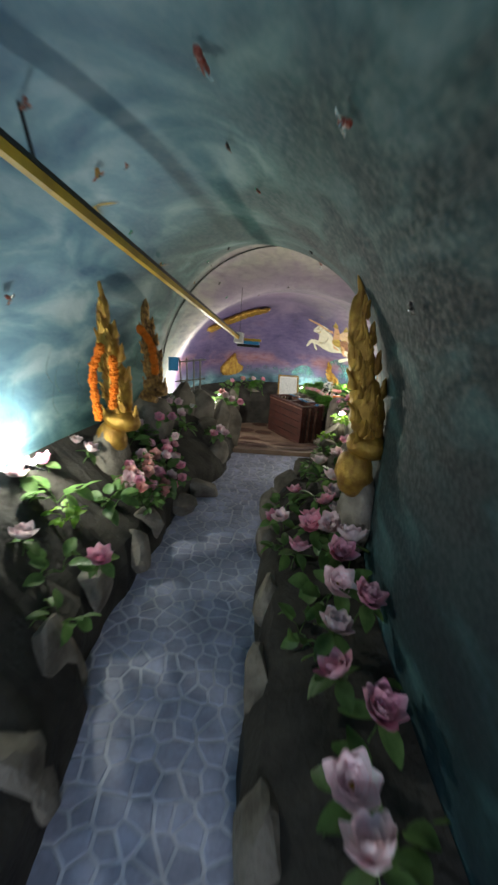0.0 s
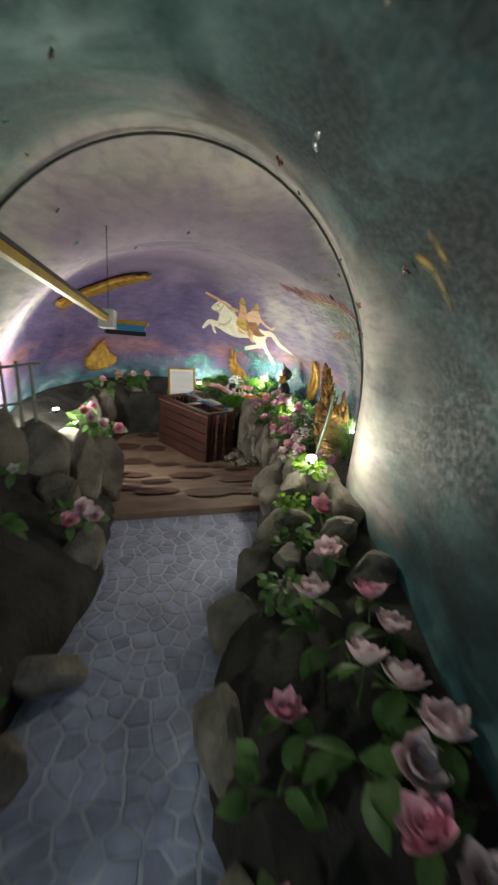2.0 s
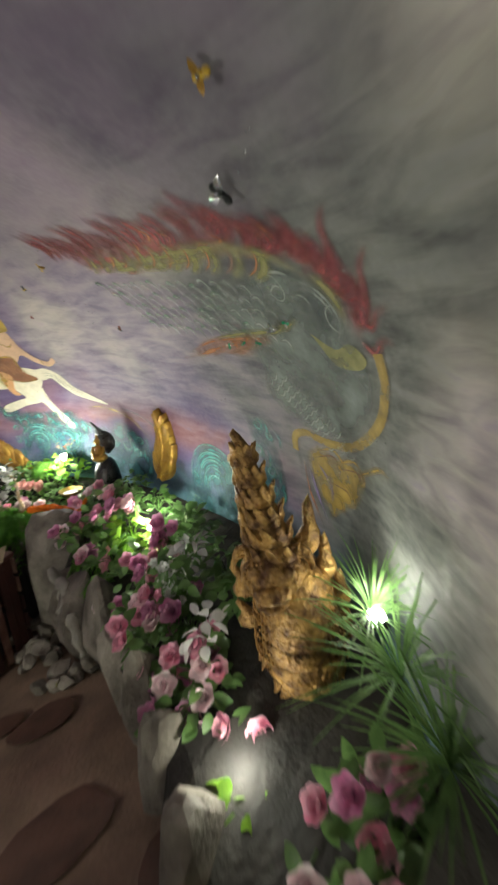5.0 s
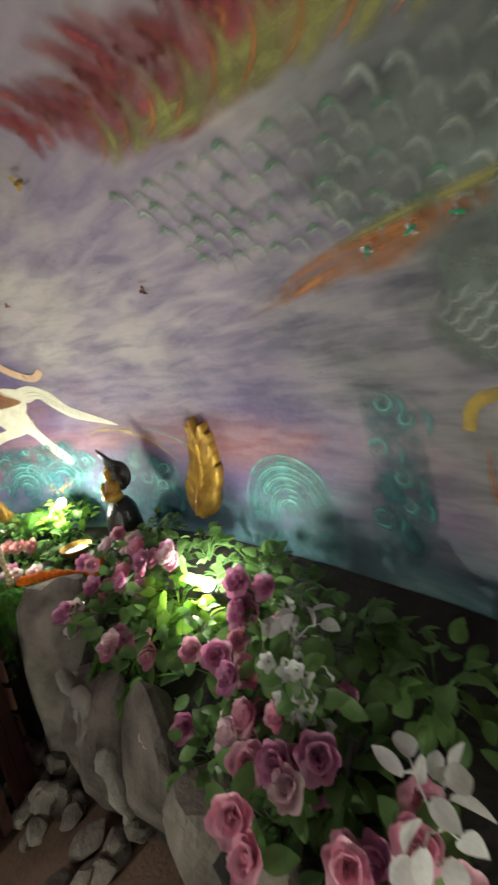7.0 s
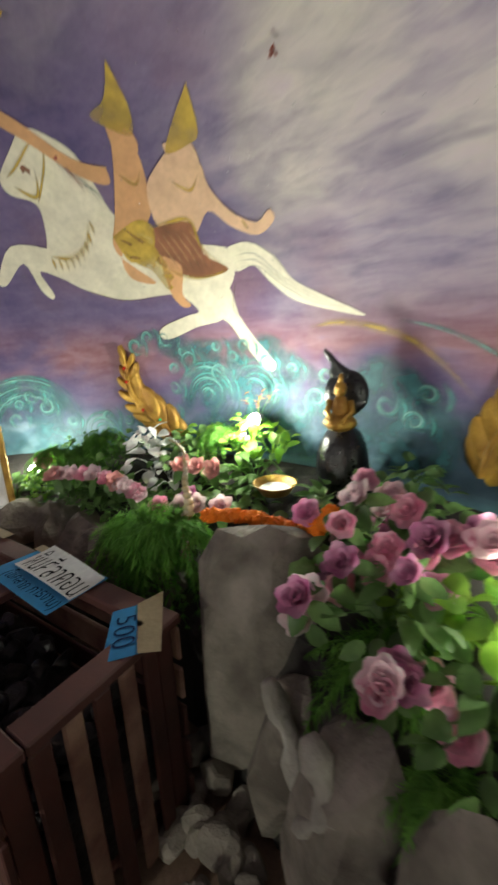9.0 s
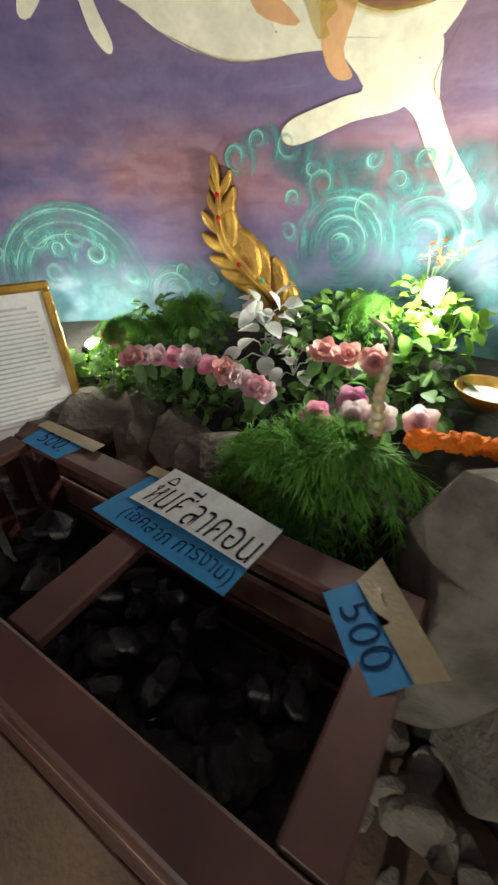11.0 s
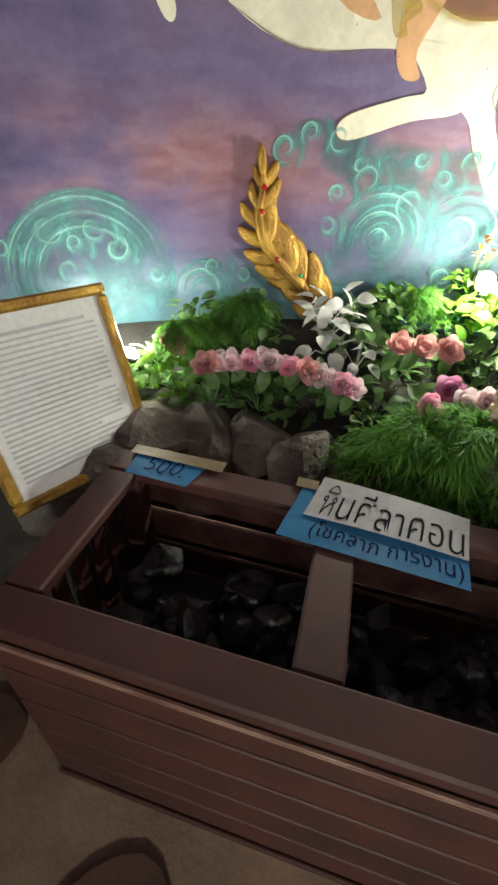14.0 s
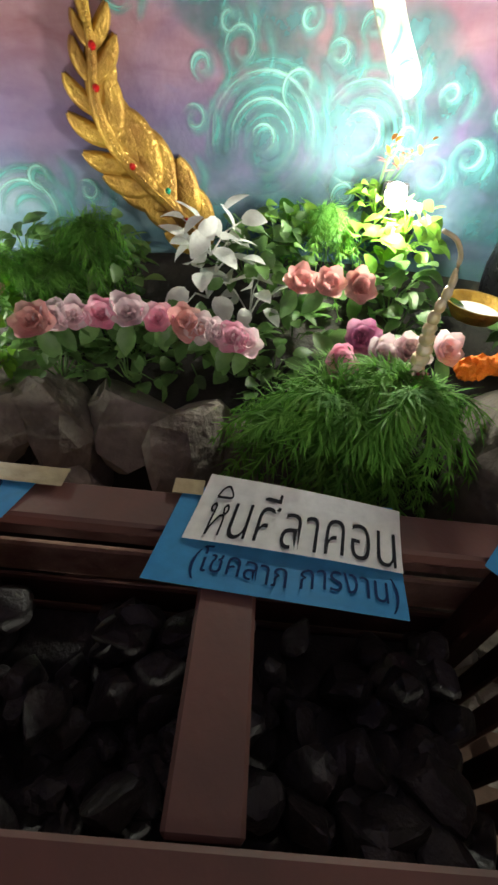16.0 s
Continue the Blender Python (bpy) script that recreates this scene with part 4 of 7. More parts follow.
# the riders on the leaping horse (plain flat shapes)
horse = mural("mural_horse", "painted white horse leaping with two gold-crowned riders")
figure("horse_body", [(8.49, 2.05), (8.4, 2.04), (8.28, 1.99), (8.24, 1.91), (8.19, 1.82), (7.98, 1.73), (7.71, 1.69), (7.7, 1.6), (7.8, 1.53), (8.05, 1.55), (8.3, 1.54), (8.51, 1.6), (8.62, 1.69), (8.58, 1.8), (8.57, 1.88), (8.68, 1.91), (8.68, 1.96)], P_HORSE, horse, 0.005)
figure("horse_tail", [(7.7, 1.69), (7.6, 1.695), (7.5, 1.64), (7.44, 1.56), (7.33, 1.5), (7.17, 1.42), (7.3, 1.445), (7.45, 1.49), (7.54, 1.56), (7.6, 1.62), (7.69, 1.61)], P_HORSE, horse, 0.006)
figure("hind_leg", [(7.9, 1.57), (7.75, 1.57), (7.72, 1.45), (7.66, 1.35), (7.58, 1.25), (7.59, 1.21), (7.63, 1.22), (7.72, 1.33), (7.78, 1.42), (7.88, 1.48)], P_HORSE, horse, 0.007)
figure("hind_leg", [(8.02, 1.57), (7.84, 1.55), (7.78, 1.47), (7.82, 1.43), (7.94, 1.41), (8.1, 1.36), (8.15, 1.38), (8.12, 1.42), (7.98, 1.46), (7.92, 1.48)], P_HORSE, horse, 0.009)
figure("fore_leg", [(8.51, 1.7), (8.57, 1.74), (8.78, 1.76), (8.9, 1.64), (8.87, 1.62), (8.75, 1.7), (8.71, 1.6), (8.67, 1.56), (8.65, 1.58), (8.68, 1.67), (8.52, 1.62)], P_HORSE, horse, 0.008)
figure("rider_torso", [(8.08, 1.99), (7.97, 1.98), (8.02, 1.82), (8.15, 1.76), (8.24, 1.7), (8.22, 1.62), (8.1, 1.6), (8.26, 1.72), (8.2, 1.83)], P_SKIN, horse, 0.009)
figure("rider_torso", [(7.85, 1.95), (7.71, 1.92), (7.7, 1.86), (7.64, 1.79), (7.54, 1.745), (7.47, 1.77), (7.46, 1.74), (7.55, 1.71), (7.66, 1.75), (7.74, 1.8), (7.85, 1.74), (8.0, 1.78), (7.99, 1.89)], P_SKIN2, horse, 0.011)
figure("rider_leg", [(8.05, 1.7), (7.95, 1.65), (7.98, 1.55), (7.95, 1.5), (8.0, 1.5), (8.04, 1.56)], P_SKIN, horse, 0.013)
figure("saddle_cloth", [(8.04, 1.78), (7.84, 1.78), (7.82, 1.68), (7.72, 1.62), (7.86, 1.6), (7.98, 1.63), (8.07, 1.68)], P_BROWN, horse, 0.012)
figure("sash", [(8.25, 1.77), (8.1, 1.81), (8.03, 1.78), (8.08, 1.7), (8.2, 1.68)], P_GOLD, horse, 0.013)
figure("rider_face", [(8.07, 2.03), (7.97, 2.02), (7.96, 1.97), (8.07, 1.96)], P_SKIN, horse, 0.01)
figure("rider_face", [(7.84, 1.97), (7.72, 1.965), (7.71, 1.91), (7.83, 1.91)], P_SKIN2, horse, 0.0105)
figure("crown", [(7.93, 2.12), (7.92, 2.05), (7.96, 2.0), (8.05, 2.02), (8.12, 2.05), (8.02, 2.07)], P_GOLD, horse, 0.011)
figure("crown", [(7.63, 2.05), (7.66, 1.97), (7.72, 1.955), (7.84, 1.95), (7.76, 2.0)], P_GOLD, horse, 0.012)
figure("rider_arm", [(8.15, 1.95), (8.3, 1.98), (8.5, 2.07), (8.75, 2.14), (8.75, 2.11), (8.5, 2.03), (8.3, 1.94), (8.17, 1.91)], P_SKIN, horse, 0.01)
strokes("collar", [[(8.6, 1.72), (8.5, 1.71), (8.4, 1.75), (8.34, 1.83)]], 0.035, P_GOLD, horse, 0.01)
fringe = []
for k in range(9):
    f = k / 8
    u, z = 8.6 - 0.26 * f, 1.715 + 0.11 * f * f - 0.02 * math.sin(f * 3.1)
    fringe.append([(u, z), (u - 0.004, z - 0.02), (u - 0.002, z - 0.045)])
strokes("collar_fringe", fringe, 0.02, P_GOLD, horse, 0.0105)
strokes("saddle_edge", [[(8.05, 1.78), (7.95, 1.79), (7.84, 1.785), (7.82, 1.7), (7.72, 1.625)], [(7.72, 1.62), (7.86, 1.6), (7.98, 1.625), (8.07, 1.68)]], 0.022, P_GOLD, horse, 0.0145)
strokes("saddle_weave", [[(8.04 - 0.035 * k, 1.77), (7.99 - 0.035 * k, 1.69), (7.96 - 0.035 * k, 1.63)] for k in range(6)], 0.008, P_SKIN, horse, 0.0142)
strokes("sash_fold", [[(8.22, 1.76), (8.15, 1.73), (8.1, 1.7)], [(8.18, 1.79), (8.12, 1.75), (8.06, 1.72)], [(8.2, 1.7), (8.14, 1.69)]], 0.012, P_BROWN, horse, 0.0142)
strokes("necklace", [[(8.1, 1.93), (8.04, 1.9), (7.99, 1.93)], [(7.86, 1.89), (7.79, 1.86), (7.73, 1.89)], [(8.22, 1.72), (8.19, 1.69)], [(7.6, 1.76), (7.58, 1.73)]], 0.014, P_GOLD, horse, 0.0142)
strokes("mane", [[(8.45 - 0.03 * k, 2.04 - 0.012 * k * k * 0.4), (8.4 - 0.03 * k, 2.0 - 0.02 * k), (8.36 - 0.028 * k, 1.95 - 0.02 * k)] for k in range(6)], 0.012, P_PALE, horse, 0.0098)
strokes("tail_hair", [[(7.68, 1.66 - 0.02 * k), (7.58, 1.655 - 0.02 * k), (7.48, 1.57 - 0.015 * k), (7.36, 1.5 - 0.012 * k), (7.24, 1.45)] for k in range(3)], 0.008, P_PALE, horse, 0.0098)
figure("trousers", [(8.22, 1.74), (8.1, 1.76), (8.04, 1.7), (8.0, 1.6), (8.05, 1.57), (8.1, 1.64), (8.18, 1.68)], P_GOLD, horse, 0.0136)
strokes("eye", [[(8.57, 1.965), (8.55, 1.97), (8.53, 1.96)]], 0.014, P_BROWN, horse, 0.0105, False)
strokes("bridle", [[(8.66, 1.95), (8.6, 1.97), (8.5, 2.01), (8.44, 2.03)], [(8.56, 1.88), (8.5, 1.93), (8.44, 1.98), (8.4, 2.03)]], 0.014, P_GOLD, horse, 0.01)
strokes("mane_ribbon", [[(8.4, 2.0), (8.34, 1.96), (8.3, 1.9)]], 0.03, P_RED, horse, 0.0102)
strokes("bridle", [[(8.64, 1.93), (8.55, 1.9), (8.5, 1.97)]], 0.02, P_GOLD, horse, 0.01)
strokes("outline", [[(8.51, 1.6), (8.3, 1.54), (8.05, 1.55)], [(7.98, 1.46), (8.12, 1.42), (8.15, 1.38), (8.1, 1.36), (7.94, 1.41)], [(7.78, 1.42), (7.72, 1.33), (7.63, 1.22)], [(7.7, 1.58), (7.74, 1.48), (7.7, 1.43)]], 0.006, P_LINE, horse, 0.014)

# painted surf and clouds
surf = mural("mural_surf", "painted turquoise surf and curling waves")


def arcs(u, z, r0, r1, n, a0, a1, squash=1.0):
    out = []
    for k in range(n):
        r = r0 + (r1 - r0) * k / max(1, n - 1)
        out.append([(u + r * math.cos(a0 + (a1 - a0) * j / 9), z + r * squash * math.sin(a0 + (a1 - a0) * j / 9)) for j in range(10)])
    return out


random.seed(21)
rings = arcs(7.93, 1.09, 0.03, 0.16, 6, -0.3, 5.2) + arcs(7.68, 1.12, 0.05, 0.14, 4, 0.5, 5.5)
rings += arcs(8.93, 0.96, 0.16, 0.27, 6, -0.25, 3.3, 0.9)
rings += arcs(6.2, 0.98, 0.06, 0.24, 9, -0.3, 3.4, 1.1)
rings += arcs(8.55, 0.9, 0.04, 0.1, 3, 0, 4.5)
P_WASH = paint("thin_teal_wash", (0.05, 0.17, 0.2), 0.4, 1.0)
for shape in ([(8.36, 1.36), (8.2, 1.41), (8.0, 1.38), (7.8, 1.36), (7.6, 1.38), (7.45, 1.28), (7.3, 1.12), (7.35, 0.85), (7.8, 0.82), (8.1, 0.84), (8.12, 1.0), (8.06, 1.2), (8.2, 1.3)], [(9.2, 0.9), (9.15, 1.1), (9.0, 1.2), (8.85, 1.2), (8.7, 1.08), (8.64, 0.9), (8.7, 0.78), (9.1, 0.78)],
              [(6.46, 0.8), (6.44, 1.05), (6.34, 1.2), (6.18, 1.25), (6.04, 1.18), (5.96, 0.98), (6.0, 0.8)], [(7.35, 0.9), (7.3, 1.2), (7.12, 1.3), (6.95, 1.2), (6.85, 1.05), (6.9, 0.85)], [(5.8, 1.5), (5.7, 1.5), (5.62, 1.35), (5.6, 1.1), (5.66, 0.9), (5.84, 0.9), (5.82, 1.2)]):
    figure("sea_wash", shape, P_WASH, surf, 0.004, soft=True)
strokes("wave", rings, 0.032, P_TEAL, surf, 0.007)
strokes("wave_light", [[(a + 0.012, c + 0.006) for a, c in ln] for ln in rings[::2]], 0.014, P_AQUA, surf, 0.0095)
puff = []
for u0, z0 in ((8.3, 1.33), (8.22, 1.37), (8.12, 1.36), (8.05, 1.3), (8.1, 1.22), (8.12, 1.12), (8.0, 1.26), (7.86, 1.32), (7.78, 1.27), (7.72, 1.32), (7.62, 1.25), (7.56, 1.13), (7.5, 1.22), (7.48, 1.05), (7.85, 1.2), (8.15, 1.0), (7.7, 0.98), (7.4, 1.1), (7.35, 1.2),
               (9.05, 1.1), (8.98, 1.06), (8.9, 1.1), (8.84, 1.04), (9.0, 0.98), (8.72, 0.96), (8.5, 0.98), (8.4, 0.95), (7.1, 1.1), (7.0, 1.05), (6.95, 1.15), (5.75, 1.3), (5.7, 1.2), (5.68, 1.1), (5.78, 1.05), (5.65, 1.4), (5.72, 1.45), (9.2, 1.05), (9.3, 1.1), (9.45, 1.05), (9.6, 1.1), (9.8, 1.1), (10.0, 1.05), (10.2, 1.1), (10.4, 1.05)):
    puff.append(swirl(u0 + random.uniform(-0.01, 0.01), z0, random.uniform(0.025, 0.05), 12, 1.3, random.uniform(0, 6)))
    puff.append([(u0 - 0.05, z0 - 0.05), (u0 - 0.06, z0), (u0 - 0.03, z0 + 0.05)])
strokes("foam_curl", puff, 0.034, P_TEAL, surf, 0.008)
strokes("foam_light", [[(a + 0.006, c + 0.005) for a, c in ln] for ln in puff[::2]], 0.014, P_AQUA, surf, 0.0105)
strokes("arch_band", [[(7.4, 1.385), (7.3, 1.4), (7.19, 1.39), (7.03, 1.34), (6.91, 1.25), (6.81, 1.14)]], 0.035, P_GOLD, surf, 0.008)
strokes("arch_band", [[(7.05, 1.4), (6.9, 1.36), (6.75, 1.28), (6.62, 1.15)]], 0.02, P_TEAL, surf, 0.008)
# surf painted along the tunnel walls
tun = []
for k in range(30):
    u = random.uniform(15.2, 18.5)
    z = 1.3 + random.uniform(0, 0.35)
    tun.append([(u, z), (u + 0.06, z + 0.1), (u + 0.02, z + 0.25)])
strokes("spray", tun, 0.012, P_AQUA, surf, 0.006)
yell = mural("mural_flames", "small gold flame curls painted on the teal vault")
strokes("flame_curl", [[(15.9, 2.46), (15.98, 2.42), (15.9, 2.4), (15.82, 2.34)], [(14.86, 2.36), (14.9, 2.3), (14.82, 2.3), (14.75, 2.26)], [(16.9, 2.62), (16.98, 2.58), (16.85, 2.56)]], 0.035, P_GOLD, yell)
strokes("side_flame", [[(3.2, 2.25), (3.1, 2.2), (3.05, 2.08)], [(3.05, 2.3), (3.0, 2.2)]], 0.06, P_GOLD, yell)


# ---- gold flame finials and statues ----
def flame_plate(name, outline, label, off, thick, gems=()):
    """A carved flame standing off the wall, with a bevelled edge."""
    top = tagged(new(name), label, "ornament")
    pts = smooth_line(list(outline) + [outline[0]], 2)[:-1]
    n = len(pts)
    lo, hi = [min(p[i] for p in pts) for i in (0, 1)], [max(p[i] for p in pts) for i in (0, 1)]
    vs = [Vector(p) for p in pts]
    u = lo[0]
    while u < hi[0]:
        z = lo[1]
        while z < hi[1]:
            vs.append(Vector((u + random.uniform(-0.004, 0.004), z)))
            z += 0.011
        u += 0.011
    co, _, faces, *_ = geometry.delaunay_2d_cdt(vs, [], [list(range(n))], 1, 1e-5)
    edge = [Vector(p) for p in pts]
    bm = bmesh.new()
    bv = []
    for p in co:
        d = min((Vector(p) - e).length for e in edge)
        h = off + thick * min(1, d / 0.022) + 0.006 * math.sin(p[0] * 210 + p[1] * 120) * math.cos(p[1] * 190) * min(1, d / 0.02)
        bv.append(bm.verts.new(wall(p[0], p[1], h)))
    for f in faces:
        bm.faces.new([bv[k] for k in f])
    bmesh.ops.delete(bm, geom=[v for v in bm.verts if not v.link_faces], context="VERTS")
    rim = [e for e in bm.edges if len(e.link_faces) == 1]
    r = bmesh.ops.extrude_edge_only(bm, edges=rim)
    for v in [g_ for g_ in r["geom"] if isinstance(g_, bmesh.types.BMVert)]:
        c = Vector((CX, CY, v.co.z))
        v.co += (v.co - c).normalized() * max(0.0, off)
    part("carving", bm, GOLD, top, smooth=True)
    for u, z, mat in gems:
        bm = bmesh.new()
        bmesh.ops.create_icosphere(bm, subdivisions=2, radius=0.009, matrix=Matrix.Translation(wall(u, z, off + thick + 0.006)))
        part("gem", bm, mat, top)
    return top


def wall_leaf(bm, at, ang, length, width, off, rise, curl):
    """A pointed carved leaf lying on the wall, grooved along its middle and rounded down at its sides."""
    p = Vector(at)
    rows_ = []
    steps = 9
    for i in range(steps + 1):
        f = i / steps
        d = Vector((math.cos(ang + curl * f), math.sin(ang + curl * f)))
        nrm = Vector((-d.y, d.x))
        w = width * 0.5 * (0.55 + 0.9 * f) * max(0.02, 1 - f) ** 0.65 * 1.35
        row_ = []
        for q, h in ((-1.0, -off), (-0.92, 0.25), (-0.45, 1.0), (0.0, 0.55), (0.45, 1.0), (0.92, 0.25), (1.0, -off)):
            z = 0.003 if abs(q) == 1 else off + rise * h * (1 - 0.55 * f)
            c = p + nrm * w * q
            row_.append(bm.verts.new(wall(c.x, c.y, z)))
        rows_.append(row_)
        p = p + d * length / steps
    for r1, r2 in zip(rows_, rows_[1:]):
        for j in range(6):
            bm.faces.new((r1[j], r1[j + 1], r2[j + 1], r2[j]))


def carved_finial(label, spine, leaves, gems=(), off=0.02):
    """Flame finial: a beaded spine with pairs of curling leaves; spine rows are u, z, leaf length."""
    top = tagged(new("gold_flame_finial"), label, "ornament")
    pts = smooth_line(spine, 6)
    bm = bmesh.new()
    n = len(pts) - 1
    for k in range(leaves):
        f = k / leaves * n * 0.93
        i = int(f)
        p = [x + (y - x) * (f - i) for x, y in zip(pts[i], pts[i + 1])]
        ang = math.atan2(pts[i + 1][1] - pts[i][1], pts[i + 1][0] - pts[i][0])
        for side in (-1, 1):
            long = p[2] * (1.0 + 0.15 * side)
            wall_leaf(bm, p[:2], ang + side * 0.9, long * 1.15, long * 0.56, off + 0.004 * (k % 2) + 0.002 * side, 0.013, -side * 0.8)
    for i in range(0, n - 2, 2):
        ang = math.atan2(pts[i + 2][1] - pts[i][1], pts[i + 2][0] - pts[i][0])
        wall_leaf(bm, pts[i][:2], ang, pts[i][2] * 0.75, pts[i][2] * 0.36, off + 0.012, 0.014, 0.25)
    ang = math.atan2(pts[-1][1] - pts[-5][1], pts[-1][0] - pts[-5][0])
    wall_leaf(bm, pts[-5][:2], ang, (Vector(pts[-1][:2]) - Vector(pts[-5][:2])).length * 1.25, 0.03, off + 0.01, 0.012, 0.0)
    part("carving", bm, GOLD, top, smooth=True)
    bm = bmesh.new()
    for p in smooth_line(spine, 16):
        bmesh.ops.create_icosphere(bm, subdivisions=1, radius=0.0042, matrix=Matrix.Translation(wall(p[0], p[1], off + 0.028)))
    tagged(part("bead_row", bm, GOLD, top), kind="stuff")
    for u, z, mat in gems:
        bm = bmesh.new()
        bmesh.ops.create_icosphere(bm, subdivisions=2, radius=0.008, matrix=Matrix.Translation(wall(u, z, off + 0.034)))
        part("gem", bm, mat, top)
    return top


carved_finial("gilded carved flame finial fixed to the painted wall", [(8.1, 0.82, 0.12), (8.18, 0.92, 0.13), (8.25, 0.98, 0.13), (8.33, 1.06, 0.11), (8.365, 1.15, 0.085), (8.36, 1.24, 0.06), (8.375, 1.33, 0.035)], 9,
              ((8.36, 1.24, RED_GEM), (8.36, 1.17, RED_GEM), (8.2, 0.97, GREEN_GEM), (8.29, 1.02, RED_GEM), (8.15, 0.9, RED_GEM)))
carved_finial("gilded wing-shaped flame finial on the painted wall", [(6.76, 0.93, 0.15), (6.74, 1.02, 0.15), (6.7, 1.12, 0.13), (6.67, 1.22, 0.11), (6.645, 1.32, 0.09), (6.63, 1.42, 0.05)], 8, off=0.035)
flame_plate("gold_flame_finial", [(10.6, 1.4), (10.5, 1.2), (10.35, 1.12), (10.4, 1.02), (10.6, 0.95), (10.85, 0.95), (10.9, 1.1), (10.75, 1.25)], "gilded curling serpent finial above the flowers", 0.04, 0.03)


def blob(bm, at, size, seed=1, turn=(0, 0, 0), lump=0.12, detail=3, ridges=0.0):
    r = bmesh.ops.create_icosphere(bm, subdivisions=detail, radius=1)
    m = pose(*at, *turn) @ Matrix.Diagonal((*size, 1))
    for v in r["verts"]:
        k = 1 + lump * noise.noise(v.co * 2.2 + Vector((seed * 5, 0, 0)))
        if ridges:
            k += ridges * abs(math.sin(v.co.z * 14 + 3 * v.co.x))
        v.co = m @ (v.co * k)


def flame(bm, base, tip, width, thick, side):
    """A pointed carved flame from base to tip, lying across the side direction."""
    b_, t = Vector(base), Vector(tip)
    s = Vector(side).normalized()
    ax = (t - b_)
    nrm = ax.cross(s).normalized()
    ringsv = []
    for k in range(7):
        f = k / 6
        w = width * (1 - f) ** 0.7 * (1 + 0.25 * math.sin(f * 9))
        p = b_ + ax * f + s * width * 0.25 * math.sin(f * 5)
        ringsv.append([bm.verts.new(p + s * w * math.cos(a) + nrm * thick * (1 - f * 0.8) * math.sin(a)) for a in [j * math.pi / 4 for j in range(8)]])
    for r1, r2 in zip(ringsv, ringsv[1:]):
        for j in range(8):
            bm.faces.new((r1[j], r1[(j + 1) % 8], r2[(j + 1) % 8], r2[j]))
    bm.faces.new(ringsv[-1])


def statue(name, label, shape, mat, at, turn=0, scale=1.0, slim=1.0, lean=0.0):
    bm = bmesh.new()
    shape(bm)
    ob = finish(name, bm, mat, smooth=True)
    ob.matrix_basis = pose(*at, 0, 0, turn) @ Matrix(((1, 0, lean, 0), (0, 1, 0, 0), (0, 0, 1, 0), (0, 0, 0, 1))) @ Matrix.Diagonal((scale * slim, scale, scale, 1))
    return tagged(ob, label, "statue")


def bead_ring(bm, centre, axis, r, bead, count, squash=1.0, arc=6.283, start=0.0):
    """A ring of small raised beads about an axis."""
    q = Vector(axis).to_track_quat("Z", "Y").to_matrix().to_4x4()
    for k in range(count):
        t = start + arc * k / count
        bmesh.ops.create_icosphere(bm, subdivisions=1, radius=bead, matrix=Matrix.Translation(Vector(centre) + (q @ Vector((r * math.cos(t), r * squash * math.sin(t), 0)))))


